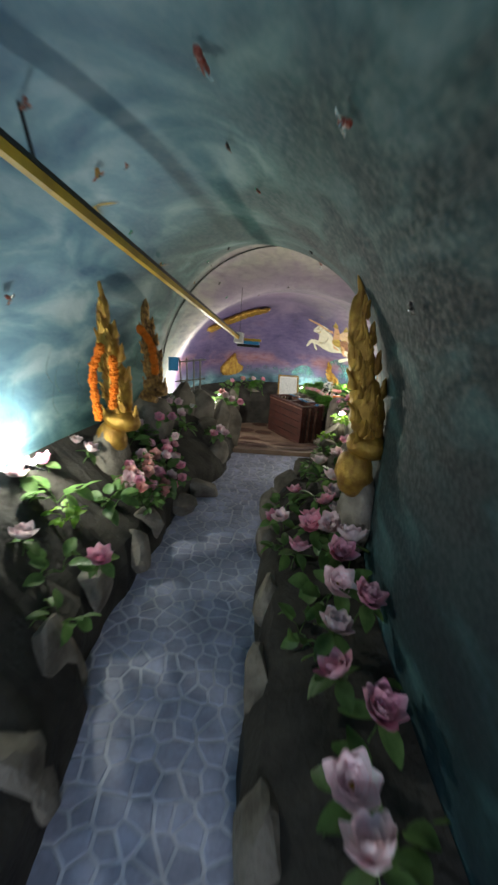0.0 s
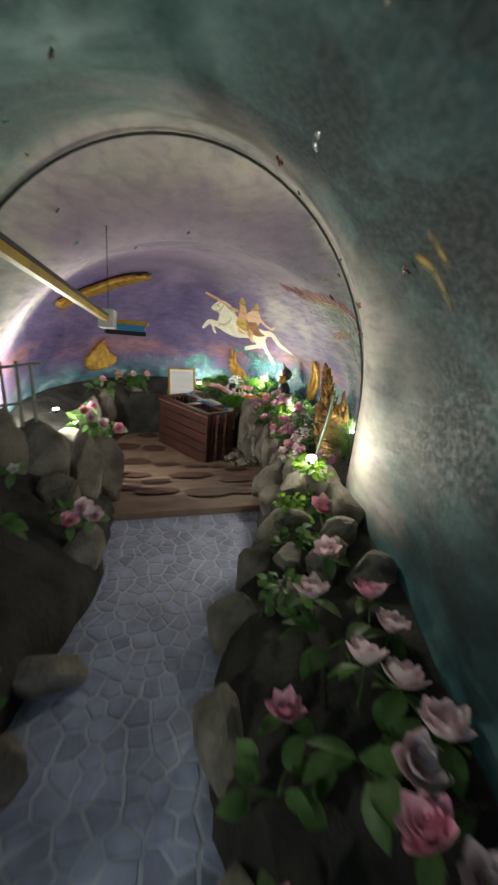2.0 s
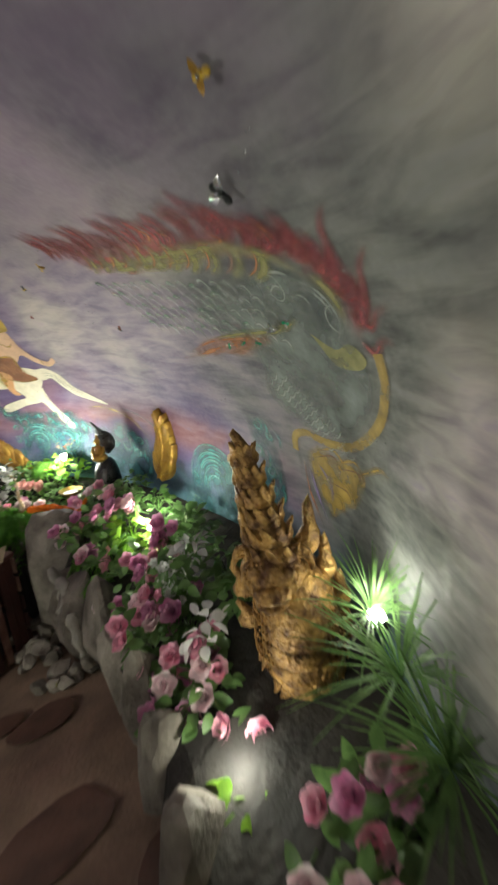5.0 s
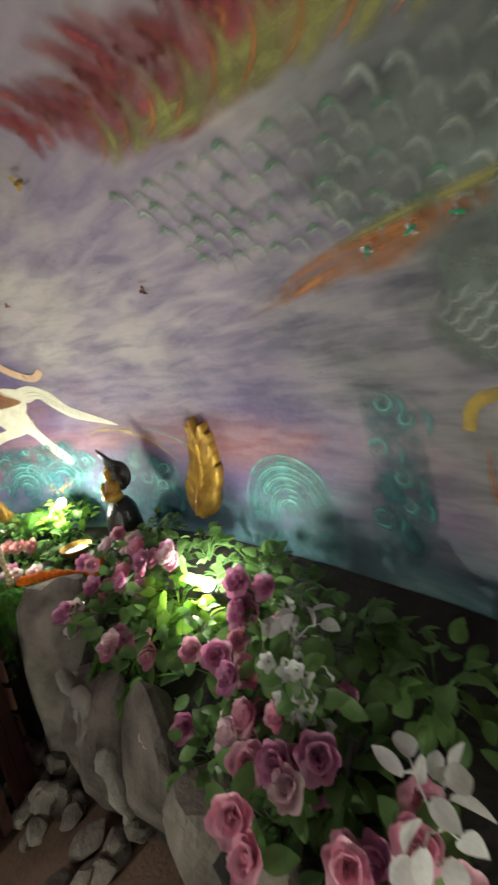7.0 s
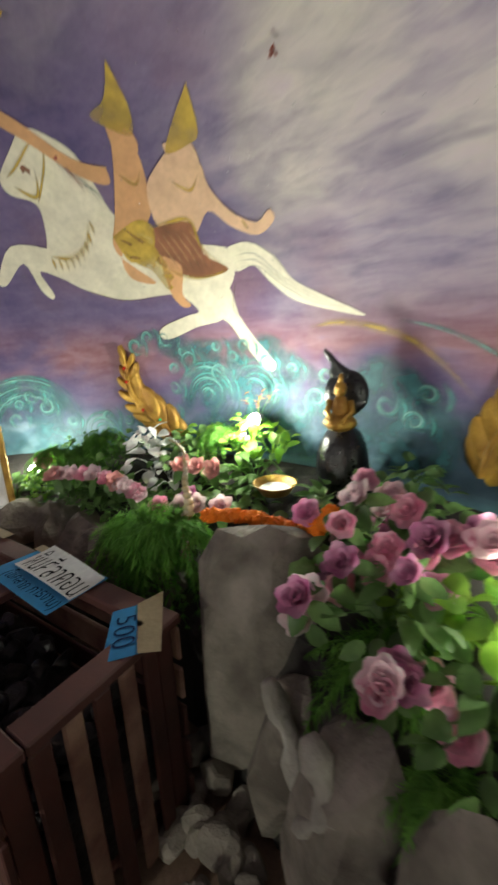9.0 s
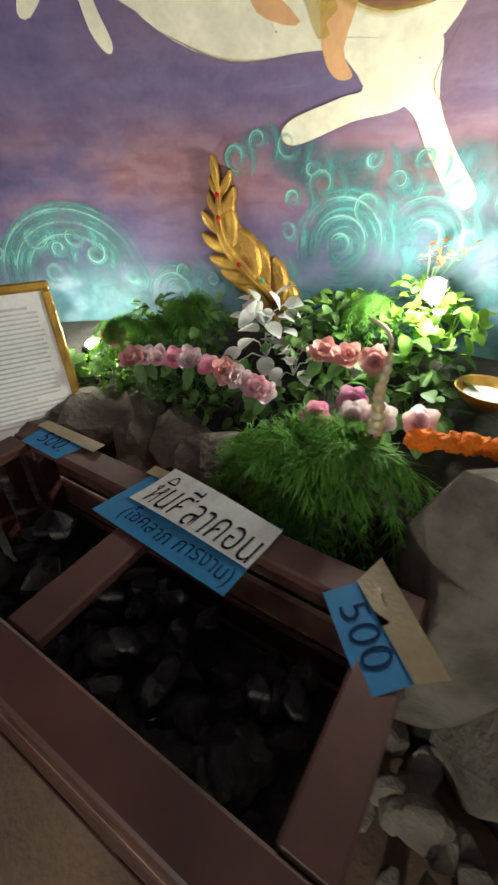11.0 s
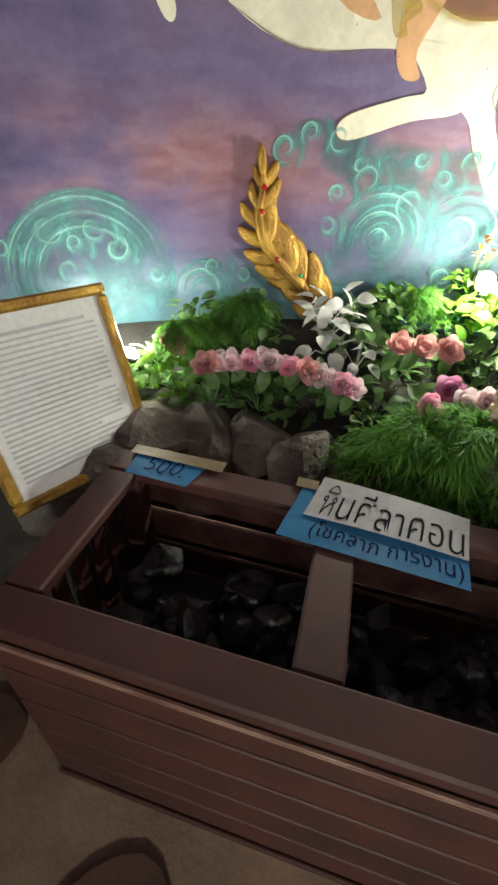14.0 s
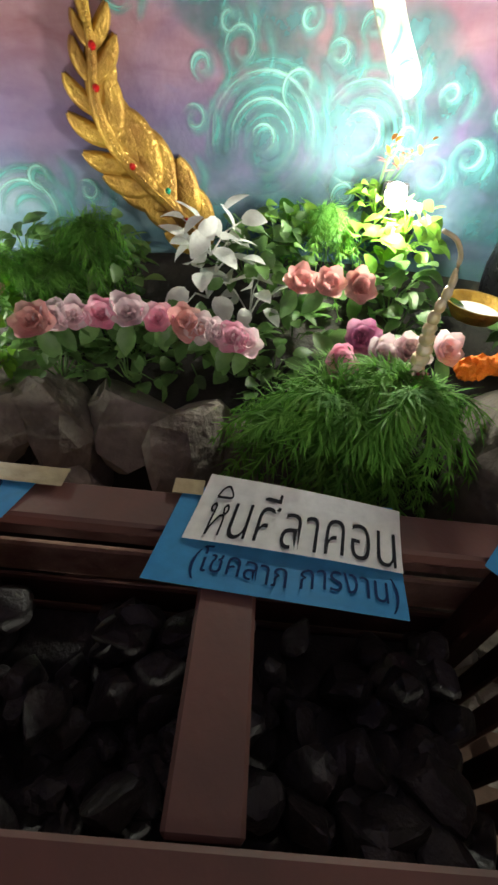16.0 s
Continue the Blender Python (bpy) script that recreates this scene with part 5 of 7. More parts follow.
def carved_serpent(bm):
    """A carved guardian with a tapering beaded body, a snarling face and a stacked flame crown, 1 m high, facing -y."""
    ribs = smooth_line([(0.1, 0.0, 0.0, 0.03), (0.1, 0.0, 0.1, 0.1), (0.08, 0.0, 0.22, 0.145), (0.08, 0.0, 0.36, 0.155), (0.07, 0.0, 0.47, 0.14), (0.03, 0.0, 0.55, 0.1)], 8)
    tube(bm, [r[:3] for r in ribs], [r[3] * (1 + 0.035 * (k % 2)) for k, r in enumerate(ribs)], 40, 0.85)
    for k, r in enumerate(ribs[4::2]):
        bead_ring(bm, r[:3], (0, 0, 1), r[3] * 1.02, 0.0055, 54, 0.85)
    # chest roundels and face
    for c, r in (((0.02, -0.115, 0.3), 0.05), ((0.15, -0.1, 0.38), 0.045), ((-0.02, -0.095, 0.47), 0.04)):
        out = (Vector(c) - Vector((0.08, 0, c[2]))).normalized()
        for j in range(3):
            bead_ring(bm, c, out, r * (1 - 0.28 * j), 0.007, 24 - 5 * j)
        blob(bm, c, (r * 0.45, r * 0.45, r * 0.45), 4, detail=2)
    blob(bm, (0.0, -0.06, 0.57), (0.1, 0.085, 0.075), 5, ridges=0.06, detail=4)
    blob(bm, (0.0, -0.13, 0.545), (0.06, 0.055, 0.03), 6, ridges=0.05, detail=3)
    blob(bm, (0.0, -0.12, 0.5), (0.055, 0.05, 0.018), 7, detail=3)
    for sx in (-0.05, 0.05):
        blob(bm, (sx, -0.115, 0.6), (0.024, 0.024, 0.024), 3, detail=2)
        bead_ring(bm, (sx, -0.125, 0.6), (0, -1, 0.1), 0.032, 0.006, 14)
        for j in range(3):
            t = [(sx * 1.6 + 0.05 * sx / abs(sx) * math.cos(a) * (1 - 0.1 * j), -0.06, 0.58 + 0.05 * math.sin(a) * (1 - 0.1 * j) + 0.02 * j) for a in [0.5 * q for q in range(9)]]
            tube(bm, t, [0.011 - 0.0009 * q for q in range(9)], 6)
    # crown of stacked flame tiers
    for j in range(6):
        z, r = 0.63 + 0.062 * j, 0.085 - 0.0125 * j
        blob(bm, (-0.015 * j, -0.03, z), (r, r * 0.85, 0.05), j, ridges=0.05, detail=3)
        bead_ring(bm, (-0.015 * j, -0.03, z - 0.015), (0, 0, 1), r * 1.02, 0.006, 26, 0.85)
        for k in range(7):
            a = -math.pi / 2 + (k - 3) * 0.62
            out = Vector((math.cos(a), math.sin(a) * 0.85, 0))
            p = Vector((-0.015 * j, -0.03, z)) + out * r * 0.92
            flame(bm, p - Vector((0, 0, 0.02)), p + out * 0.018 + Vector((0, 0, 0.05)), 0.034, 0.016, (-math.sin(a), math.cos(a), 0))
    flame(bm, (-0.08, -0.03, 0.93), (-0.09, -0.03, 1.03), 0.045, 0.03, (1, 0, 0))
    # flames down the back and shoulders
    for x, z, h in ((0.1, 0.66, 0.2), (0.15, 0.56, 0.17), (0.2, 0.46, 0.14), (0.22, 0.34, 0.12), (-0.1, 0.5, 0.12), (-0.09, 0.38, 0.1)):
        flame(bm, (x, 0.0, z - 0.05), (x + 0.03 * (1 if x > 0 else -1), -0.01, z + h - 0.05), 0.045, 0.03, (1, 0, 0))
    rnd = random.Random(3)
    for k in range(60):
        a, z = rnd.uniform(-2.9, 0.1), rnd.uniform(0.06, 0.26)
        r = 0.09 + 0.28 * z
        out = Vector((math.cos(a), math.sin(a) * 0.85, 0))
        p = Vector((0.09, 0, z)) + out * min(r, 0.15)
        flame(bm, p + Vector((0, 0, 0.03)), p + out * 0.012 - Vector((0, 0, 0.03)), 0.02, 0.01, (-math.sin(a), math.cos(a), 0))


def tall_crest(bm):
    """A tall narrow crest of stacked flames over a coiled base, 1 m high."""
    blob(bm, (0.12, 0, 0.05), (0.17, 0.11, 0.09), 2, (0, 10, 0), ridges=0.05)
    blob(bm, (0.02, 0, -0.12), (0.14, 0.11, 0.16), 3, ridges=0.04)
    blob(bm, (0.09, 0, 0.28), (0.12, 0.08, 0.22), 4, (0, -8, 0), ridges=0.09, detail=4)
    blob(bm, (0.03, 0, 0.55), (0.085, 0.07, 0.22), 5, (0, -8, 0), ridges=0.1, detail=4)
    blob(bm, (-0.02, 0, 0.78), (0.055, 0.05, 0.16), 6, ridges=0.08)
    for x, z, dx, h, w in ((-0.02, 0.85, 0.0, 0.22, 0.05), (0.05, 0.66, 0.05, 0.14, 0.05), (0.1, 0.5, 0.06, 0.14, 0.05), (0.15, 0.35, 0.07, 0.13, 0.05), (-0.05, 0.6, -0.03, 0.14, 0.035), (-0.04, 0.42, -0.04, 0.13, 0.035), (0.0, 0.25, -0.06, 0.1, 0.035), (0.22, 0.08, 0.05, 0.1, 0.04)):
        flame(bm, (x, -0.02, z), (x + dx, -0.03, z + h), w, 0.03, (1, 0, 0))
    rnd = random.Random(5)
    for k in range(40):
        z = rnd.uniform(0.12, 0.9)
        w = 0.1 * (1.05 - z)
        p = Vector((0.09 - 0.12 * z + rnd.uniform(-w, w), -0.06, z))
        flame(bm, p - Vector((0, 0, 0.03)), p + Vector((rnd.uniform(-0.02, 0.03), -0.035, 0.06)), 0.028, 0.014, (1, 0, 0))


statue("serpent_statue", "aged gold carved serpent statue with a flaming crest", carved_serpent, BRONZE, (1.77, 5.22, 0.6), -50, 0.98, 0.98)
statue("serpent_statue", "gold carved serpent crest rising against the teal wall", tall_crest, GOLD, (0.53, 1.9, 1.5), 8, 0.8, 0.85, -0.2)
statue("serpent_statue", "gold carved serpent statue draped with orange garlands", tall_crest, GOLD, (-0.981, 2.717, 1.333), 0, 0.9, 0.85)
statue("serpent_statue", "small gold carved serpent statue on the rocks", tall_crest, BRONZE, (-0.88, 3.4, 1.45), 0, 0.78, 0.8)
statue("plinth", "brown rough moulded plinth under the gold statue", lambda bm: blob(bm, (0, 0, 0), (0.1, 0.16, 0.27), 3, lump=0.25), ROCK, (0.62, 1.95, 1.14))
statue("plinth", "brown rough moulded plinth under the gold statue", lambda bm: blob(bm, (0, 0, 0), (0.14, 0.15, 0.28), 5, lump=0.25), ROCK, (-0.981, 2.717, 1.031))
statue("plinth", "grey rock plinth under the small gold statue", lambda bm: blob(bm, (0, 0, 0), (0.2, 0.2, 0.26), 6, lump=0.25), ROCK, (-0.85, 3.4, 1.15))


def seated_figure(bm):
    """A small seated figure before a round hood."""
    blob(bm, (0, 0, 0.03), (0.06, 0.05, 0.035), 1, lump=0.05)
    blob(bm, (0, 0, 0.08), (0.032, 0.026, 0.05), 2, lump=0.05)
    blob(bm, (0, -0.002, 0.15), (0.022, 0.022, 0.028), 3, lump=0.03)
    blob(bm, (0, 0, 0.185), (0.01, 0.01, 0.02), 4, lump=0.03)
    for s in (-1, 1):
        tube(bm, [(s * 0.035, 0, 0.11), (s * 0.045, -0.01, 0.07), (s * 0.02, -0.04, 0.045)], [0.012, 0.012, 0.009])


def hood(bm):
    blob(bm, (0, 0.02, -0.14), (0.1, 0.09, 0.17), 1, lump=0.08, ridges=0.03)
    blob(bm, (0, 0.05, 0.14), (0.085, 0.025, 0.09), 2, lump=0.06)
    flame(bm, (-0.02, 0.04, 0.2), (-0.07, 0.03, 0.31), 0.04, 0.015, (1, 0, 0))


statue("seated_statue", "small gold seated statue on a black coiled base", seated_figure, GOLD, (2.06, 7.14, 1.04), -55, 0.95)
statue("hooded_base", "black lacquered coiled serpent base with a hood", hood, STATUEBLACK, (2.1, 7.17, 1.02), -55, 0.95)

# offering dish
dish = thing("offering_dish", "shallow gilt-rimmed dish on the rock ledge", "dish", (1.86, 7.25, 0.82))
bm = bmesh.new()
prof = [(0.0, 0.0), (0.05, 0.0), (0.075, 0.035), (0.08, 0.04), (0.074, 0.038), (0.048, 0.008), (0.0, 0.006)]
ringsv = [[bm.verts.new((r * math.cos(a) + 1e-5 * k, r * math.sin(a), z)) for a in [2 * math.pi * j / 28 for j in range(28)]] for k, (r, z) in enumerate([(max(r, 0.002), z) for r, z in prof])]
for r1, r2 in zip(ringsv, ringsv[1:]):
    for j in range(28):
        bm.faces.new((r1[j], r1[(j + 1) % 28], r2[(j + 1) % 28], r2[j]))
part("bowl", bm, GOLD, dish, smooth=True)
bm = bmesh.new()
bmesh.ops.create_circle(bm, cap_ends=True, segments=24, radius=0.055, matrix=Matrix.Translation((0, 0, 0.02)))
part("lining", bm, PAPER, dish, "pale blue-white paper lining")


# ---- marigold garlands ----
def garland(points, label, r=0.022):
    top = tagged(new("marigold_garland"), label, "garland")
    pts = smooth_line(points, 5)
    bm = bmesh.new()
    bmesh.ops.create_icosphere(bm, subdivisions=3, radius=1)
    for v in bm.verts:
        v.co *= 1 + 0.3 * noise.noise(v.co * 6) + 0.2 * math.sin(v.co.x * 13) * math.sin(v.co.z * 15)
    me = bpy.data.meshes.new("marigold")
    bm.to_mesh(me)
    bm.free()
    me.materials.append(MARIGOLD)
    for k, p in enumerate(pts):
        o = new("marigold", me)
        o.parent = top
        o.matrix_basis = pose(*p, 40 * k, 70 * k, 25 * k) @ Matrix.Scale(r * (1 + 0.15 * math.sin(k * 2.1)), 4)
    return top


garland([(1.58, 7.22, 0.82), (1.66, 7.12, 0.835), (1.72, 7.02, 0.83), (1.76, 6.95, 0.83), (1.78, 6.9, 0.86), (1.8, 6.88, 0.9)], "orange marigold garland laid over the rock ledge")
garland([(-0.976, 2.582, 1.88), (-1.021, 2.56, 1.735), (-1.01, 2.549, 1.567), (-0.987, 2.537, 1.432)], "orange marigold garland hung on the gold statue", 0.026)
garland([(-0.88, 3.2, 1.98), (-0.8, 3.18, 1.88), (-0.77, 3.18, 1.75), (-0.76, 3.18, 1.66)], "orange marigold garland hung on the gold statue", 0.028)
garland([(-0.892, 2.56, 1.813), (-0.881, 2.549, 1.679), (-0.892, 2.537, 1.522)], "orange marigold garland hung on the gold statue", 0.026)


# ---- cloth flowers and plants ----
def petal(bm, m, length, width, cup, tip=0.5, pointed=False):
    g = []
    for i in range(5):
        f = i / 4
        w = width * (math.sin(math.pi * (0.12 + 0.8 * f)) if not pointed else math.sin(math.pi * (0.15 + 0.83 * f)) ** 0.75)
        row = []
        for j in range(-1, 2):
            row.append(bm.verts.new(m @ Vector((j * w / 2, f * length, cup * f * f * length - abs(j) * -0.25 * w + tip * 0.1 * length * (f > 0.8)))))
        g.append(row)
    for a, c in zip(g, g[1:]):
        for j in range(2):
            bm.faces.new((a[j], a[j + 1], c[j + 1], c[j]))


def flower_mesh(layers, pointed):
    bm = bmesh.new()
    for n, length, width, lift, cup in layers:
        for k in range(n):
            m = pose(0, 0, 0, 0, 0, 360 * k / n + 23 * n + random.uniform(-9, 9)) @ pose(0, 0, 0, lift + random.uniform(-8, 8), 0, 0)
            petal(bm, m, length * random.uniform(0.9, 1.1), width, cup, pointed=pointed)
    return bm


ROSE_LAYERS = [(6, 0.05, 0.05, 12, 0.35), (5, 0.042, 0.046, 38, 0.3), (5, 0.034, 0.036, 58, 0.15), (4, 0.028, 0.025, 75, 0.0), (3, 0.024, 0.016, 84, -0.1)]
LOTUS_LAYERS = [(7, 0.08, 0.072, 10, 0.55), (7, 0.074, 0.066, 32, 0.4), (6, 0.062, 0.056, 52, 0.2), (5, 0.05, 0.042, 70, 0.0)]
SMALL_LAYERS = [(5, 0.03, 0.024, 15, 0.3), (4, 0.02, 0.016, 45, 0.1)]


def leaf(bm, m, length, width, fold=0.15, droop=0.3):
    g = []
    for i in range(6):
        f = i / 5
        w = width * math.sin(math.pi * (0.08 + 0.9 * f)) ** 0.8
        g.append([bm.verts.new(m @ Vector((j * w / 2, f * length, abs(j) * fold * w - droop * f * f * length))) for j in (-1, 0, 1)])
    for a, c in zip(g, g[1:]):
        for j in range(2):
            bm.faces.new((a[j], a[j + 1], c[j + 1], c[j]))


def flower(name, label, layers, petal_mat, pointed=False, leaf_mat=LEAF, leaf_len=0.07):
    top = thing(name, label, "flower", group="cloth flowers")
    part("petals", flower_mesh(layers, pointed), petal_mat, top, smooth=True)
    bm = bmesh.new()
    for k in range(3):
        leaf(bm, pose(0, 0, -0.012, 0, 0, 120 * k + random.uniform(-30, 30)) @ pose(0, 0.01, 0, random.uniform(-25, 5)), leaf_len, leaf_len * 0.62)
    part("leaves", bm, leaf_mat, top, smooth=True)
    bm = bmesh.new()
    tube(bm, [(0, 0, -0.12), (0.004, 0.003, -0.06), (0, 0, 0.005)], [0.003, 0.003, 0.004], 5)
    part("stem", bm, LEAF, top)
    if pointed:
        bm = bmesh.new()
        blob(bm, (0, 0, 0.012), (0.014, 0.014, 0.014), 2, lump=0.1, detail=2)
        part("seed_head", bm, YELLOW, top)
    return top


random.seed(31)
MAKE = {}
for key, args in {"rose_pink": ("cloth_rose", "pink cloth rose in the greenery", ROSE_LAYERS, PINK), "rose_pale": ("cloth_rose", "pale pink cloth rose in the greenery", ROSE_LAYERS, BLUSH), "rose_mauve": ("cloth_rose", "deep mauve cloth rose in the greenery", ROSE_LAYERS, MAUVE),
                  "rose_dusty": ("cloth_rose", "dusty salmon cloth rose in the greenery", ROSE_LAYERS, ROSE), "white": ("white_blossom", "small white cloth blossom", SMALL_LAYERS, WHITE_LEAF),
                  "lotus_pink": ("cloth_lotus", "pink cloth lotus bloom among green pads", LOTUS_LAYERS, PINK, True, LEAF, 0.11), "lotus_pale": ("cloth_lotus", "pale pink cloth lotus bloom among green pads", LOTUS_LAYERS, BLUSH, True, LEAF, 0.11)}.items():
    MAKE[key] = [flower(*args), 0]


def put(key, at, size=1.0, tilt=25, turn=None, face=None):
    """Set a flower at a place, leaning towards the open side."""
    src = MAKE[key]
    turn = random.uniform(0, 360) if turn is None else turn
    lean = pose(0, 0, 0, random.uniform(-tilt, tilt), random.uniform(-tilt, tilt), 0)
    if face is not None:
        lean = pose(0, 0, 0, 0, 0, face) @ pose(0, 0, 0, random.uniform(35, 60), 0, 0)
    m = Matrix.Translation(at) @ lean @ pose(0, 0, 0, 0, 0, turn) @ Matrix.Scale(size, 4)
    if src[1] == 0:
        src[0].matrix_basis = m
        src[1] = 1
        return src[0]
    ob = copy_thing(src[0], Matrix.Identity(4))
    ob.matrix_basis = m
    return ob


# the tunnel's lotus rows
for x, y, z, s, key in ((0.62, 3.1, 1.0, 1.0, "lotus_pale"), (0.7, 2.5, 1.05, 1.0, "lotus_pale"), (0.47, 1.67, 1.05, 1.1, "lotus_pink"), (0.41, 1.43, 1.05, 1.1, "lotus_pale"), (0.33, 0.97, 1.05, 0.9, "lotus_pink"), (0.42, 0.84, 1.05, 1.0, "lotus_pink"), (0.29, 0.64, 1.05, 1.0, "lotus_pale"), (0.31, 0.5, 1.05, 1.0, "lotus_pale"),
                        (0.2, 2.35, 0.86, 0.8, "lotus_pink"), (0.39, 2.76, 0.88, 0.8, "lotus_pink"), (0.42, 2.17, 0.98, 0.9, "lotus_pink"), (0.24, 2.19, 0.95, 0.8, "lotus_pale"), (1.0, 3.75, 1.0, 1.0, "lotus_pink"), (0.82, 3.36, 1.0, 0.9, "lotus_pale"), (0.65, 2.78, 1.0, 1.0, "lotus_pale"), (0.6, 2.24, 1.0, 0.9, "lotus_pale"),
                        (0.41, 2.05, 0.98, 1.1, "lotus_pink"), (0.85, 3.05, 1.0, 0.95, "lotus_pink"), (0.82, 2.88, 1.0, 0.9, "lotus_pale"), (0.72, 2.68, 1.0, 1.0, "lotus_pale"), (0.6, 2.48, 1.0, 1.0, "lotus_pale"), (0.5, 1.95, 1.05, 1.1, "lotus_pale"), (0.3, 1.85, 0.95, 0.9, "lotus_pink"),
                        (-1.22, 2.0, 1.22, 1.15, "lotus_pale"), (-1.02, 1.6, 1.08, 0.9, "lotus_pale"), (-0.66, 1.59, 1.0, 0.85, "lotus_pink"), (-0.7, 1.65, 0.95, 0.7, "lotus_pale"), (-1.2, 2.2, 1.22, 0.8, "lotus_pink"), (-1.05, 2.5, 1.2, 0.8, "lotus_pale"), (-1.2, 2.65, 1.2, 0.7, "lotus_pale"), (0.55, 1.75, 1.08, 1.2, "lotus_pale"), (0.36, 1.2, 1.02, 1.0, "lotus_pale"), (0.5, 1.3, 1.08, 1.0, "lotus_pink"), (0.6, 2.0, 1.06, 1.1, "lotus_pale"), (0.55, 2.35, 1.0, 0.9, "lotus_pink")):
    put(key, (x, y, z), s, 30)
# heaps of roses on the left-hand rocks
for k in range(44):
    y = random.uniform(2.4, 3.3)
    x = edge_x(LEFT_EDGE, y) - random.uniform(0.0, 0.3)
    put(random.choice(("rose_pink", "rose_pale", "rose_pink", "rose_dusty")), (x, y, 0.86 + (edge_x(LEFT_EDGE, y) - x) * 0.7 + random.uniform(-0.08, 0.08)), random.uniform(0.9, 1.2), face=random.uniform(0, 60))
for k in range(26):
    y = random.uniform(2.9, 4.1)
    put(random.choice(("rose_pale", "rose_pink", "white", "rose_pale")), (random.uniform(-1.0, -0.55), y, random.uniform(1.15, 1.36)), random.uniform(0.8, 1.1), face=random.uniform(0, 60))
for x, y, z in ((-0.28, 3.95, 1.0), (-0.22, 3.9, 0.97), (-0.33, 3.88, 0.96), (-0.3, 5.2, 1.1), (-0.22, 5.1, 1.08), (-0.36, 5.3, 1.12), (-0.1, 5.05, 1.06), (-0.4, 5.9, 0.95), (-0.35, 6.1, 0.95), (-0.3, 7.7, 0.9), (-0.1, 8.0, 0.92), (0.1, 8.15, 0.9), (0.3, 8.2, 0.9)):
    put(random.choice(("rose_pale", "rose_dusty", "rose_pink")), (x, y, z), 1.1, face=random.uniform(0, 40))
# row behind the crate
row = smooth_line([(1.2, 8.0, 0.8), (1.27, 7.97, 0.8), (1.35, 7.89, 0.8), (1.42, 7.8, 0.785), (1.46, 7.74, 0.765), (1.49, 7.67, 0.75)], 2)
for k, p in enumerate(row):
    put(("rose_dusty", "rose_pale", "rose_pale", "rose_pink", "rose_pale", "rose_pink")[k % 6], p, random.uniform(0.8, 1.0), face=random.uniform(-60, -25))
for x, y, z, key in ((1.66, 7.64, 0.85, "rose_dusty"), (1.7, 7.58, 0.85, "rose_dusty"), (1.75, 7.52, 0.85, "rose_dusty"), (1.5, 7.46, 0.78, "rose_pink"), (1.56, 7.39, 0.79, "rose_pale"), (1.6, 7.34, 0.8, "rose_pale"), (1.66, 7.28, 0.8, "rose_pale"), (1.62, 7.45, 0.79, "rose_mauve"), (1.18, 8.12, 0.84, "rose_dusty")):
    put(key, (x, y, z), 0.95, face=random.uniform(-70, -30))
# clusters along the right-hand ledge
for cx, cy, cz, n, spread in ((1.72, 6.75, 0.86, 16, 0.13), (1.68, 6.55, 0.72, 6, 0.08), (1.62, 6.2, 0.55, 5, 0.07), (1.75, 5.95, 0.86, 7, 0.1), (1.6, 5.5, 0.75, 9, 0.1), (1.52, 5.32, 0.62, 8, 0.09), (1.62, 5.65, 0.8, 6, 0.1), (1.5, 4.75, 0.85, 8, 0.12), (1.4, 4.6, 0.8, 6, 0.12), (1.95, 6.85, 0.9, 8, 0.1), (1.66, 5.8, 0.78, 10, 0.1), (1.5, 5.55, 0.62, 10, 0.09), (1.85, 6.0, 0.95, 5, 0.06), (1.95, 6.6, 0.92, 5, 0.06)):
    for k in range(n):
        put(random.choice(("rose_mauve", "rose_pink", "rose_pale", "rose_mauve", "rose_pink")), (cx + random.gauss(0, spread * 0.6), cy + random.gauss(0, spread * 0.7), cz + random.gauss(0, spread * 0.5)), random.uniform(0.8, 1.15), face=random.uniform(-110, -40))
for k in range(34):
    f = k / 34
    put("white", (1.68 + random.gauss(0, 0.025), 5.72 + random.gauss(0, 0.03), 0.78 + f * 0.22), random.uniform(0.7, 1.0), face=random.uniform(-120, -40))


# greenery
def bush(label, n, size, mat, spread, up=0.6, name="leafy_plant"):
    top = thing(name, label, "plant", group="greenery")
    bm = bmesh.new()
    st = bmesh.new()
    for k in range(n):
        a, e = random.uniform(0, 360), random.uniform(-15, 75)
        d = Vector((math.cos(math.radians(a)) * math.cos(math.radians(e)), math.sin(math.radians(a)) * math.cos(math.radians(e)), math.sin(math.radians(e)) * up))
        p = d * spread * random.uniform(0.5, 1.0)
        leaf(bm, Matrix.Translation(p) @ pose(0, 0, 0, 0, 0, a - 90) @ pose(0, 0, 0, random.uniform(-45, 45), random.uniform(-40, 40), 0), size * random.uniform(0.7, 1.2), size * random.uniform(0.55, 0.85))
        if k % 3 == 0:
            tube(st, [(0, 0, -spread * 0.4), tuple(p * 0.5), tuple(p)], [0.003, 0.0025, 0.002], 4)
    part("leaves", bm, mat, top, smooth=True)
    part("stem", st, mat, top)
    return top


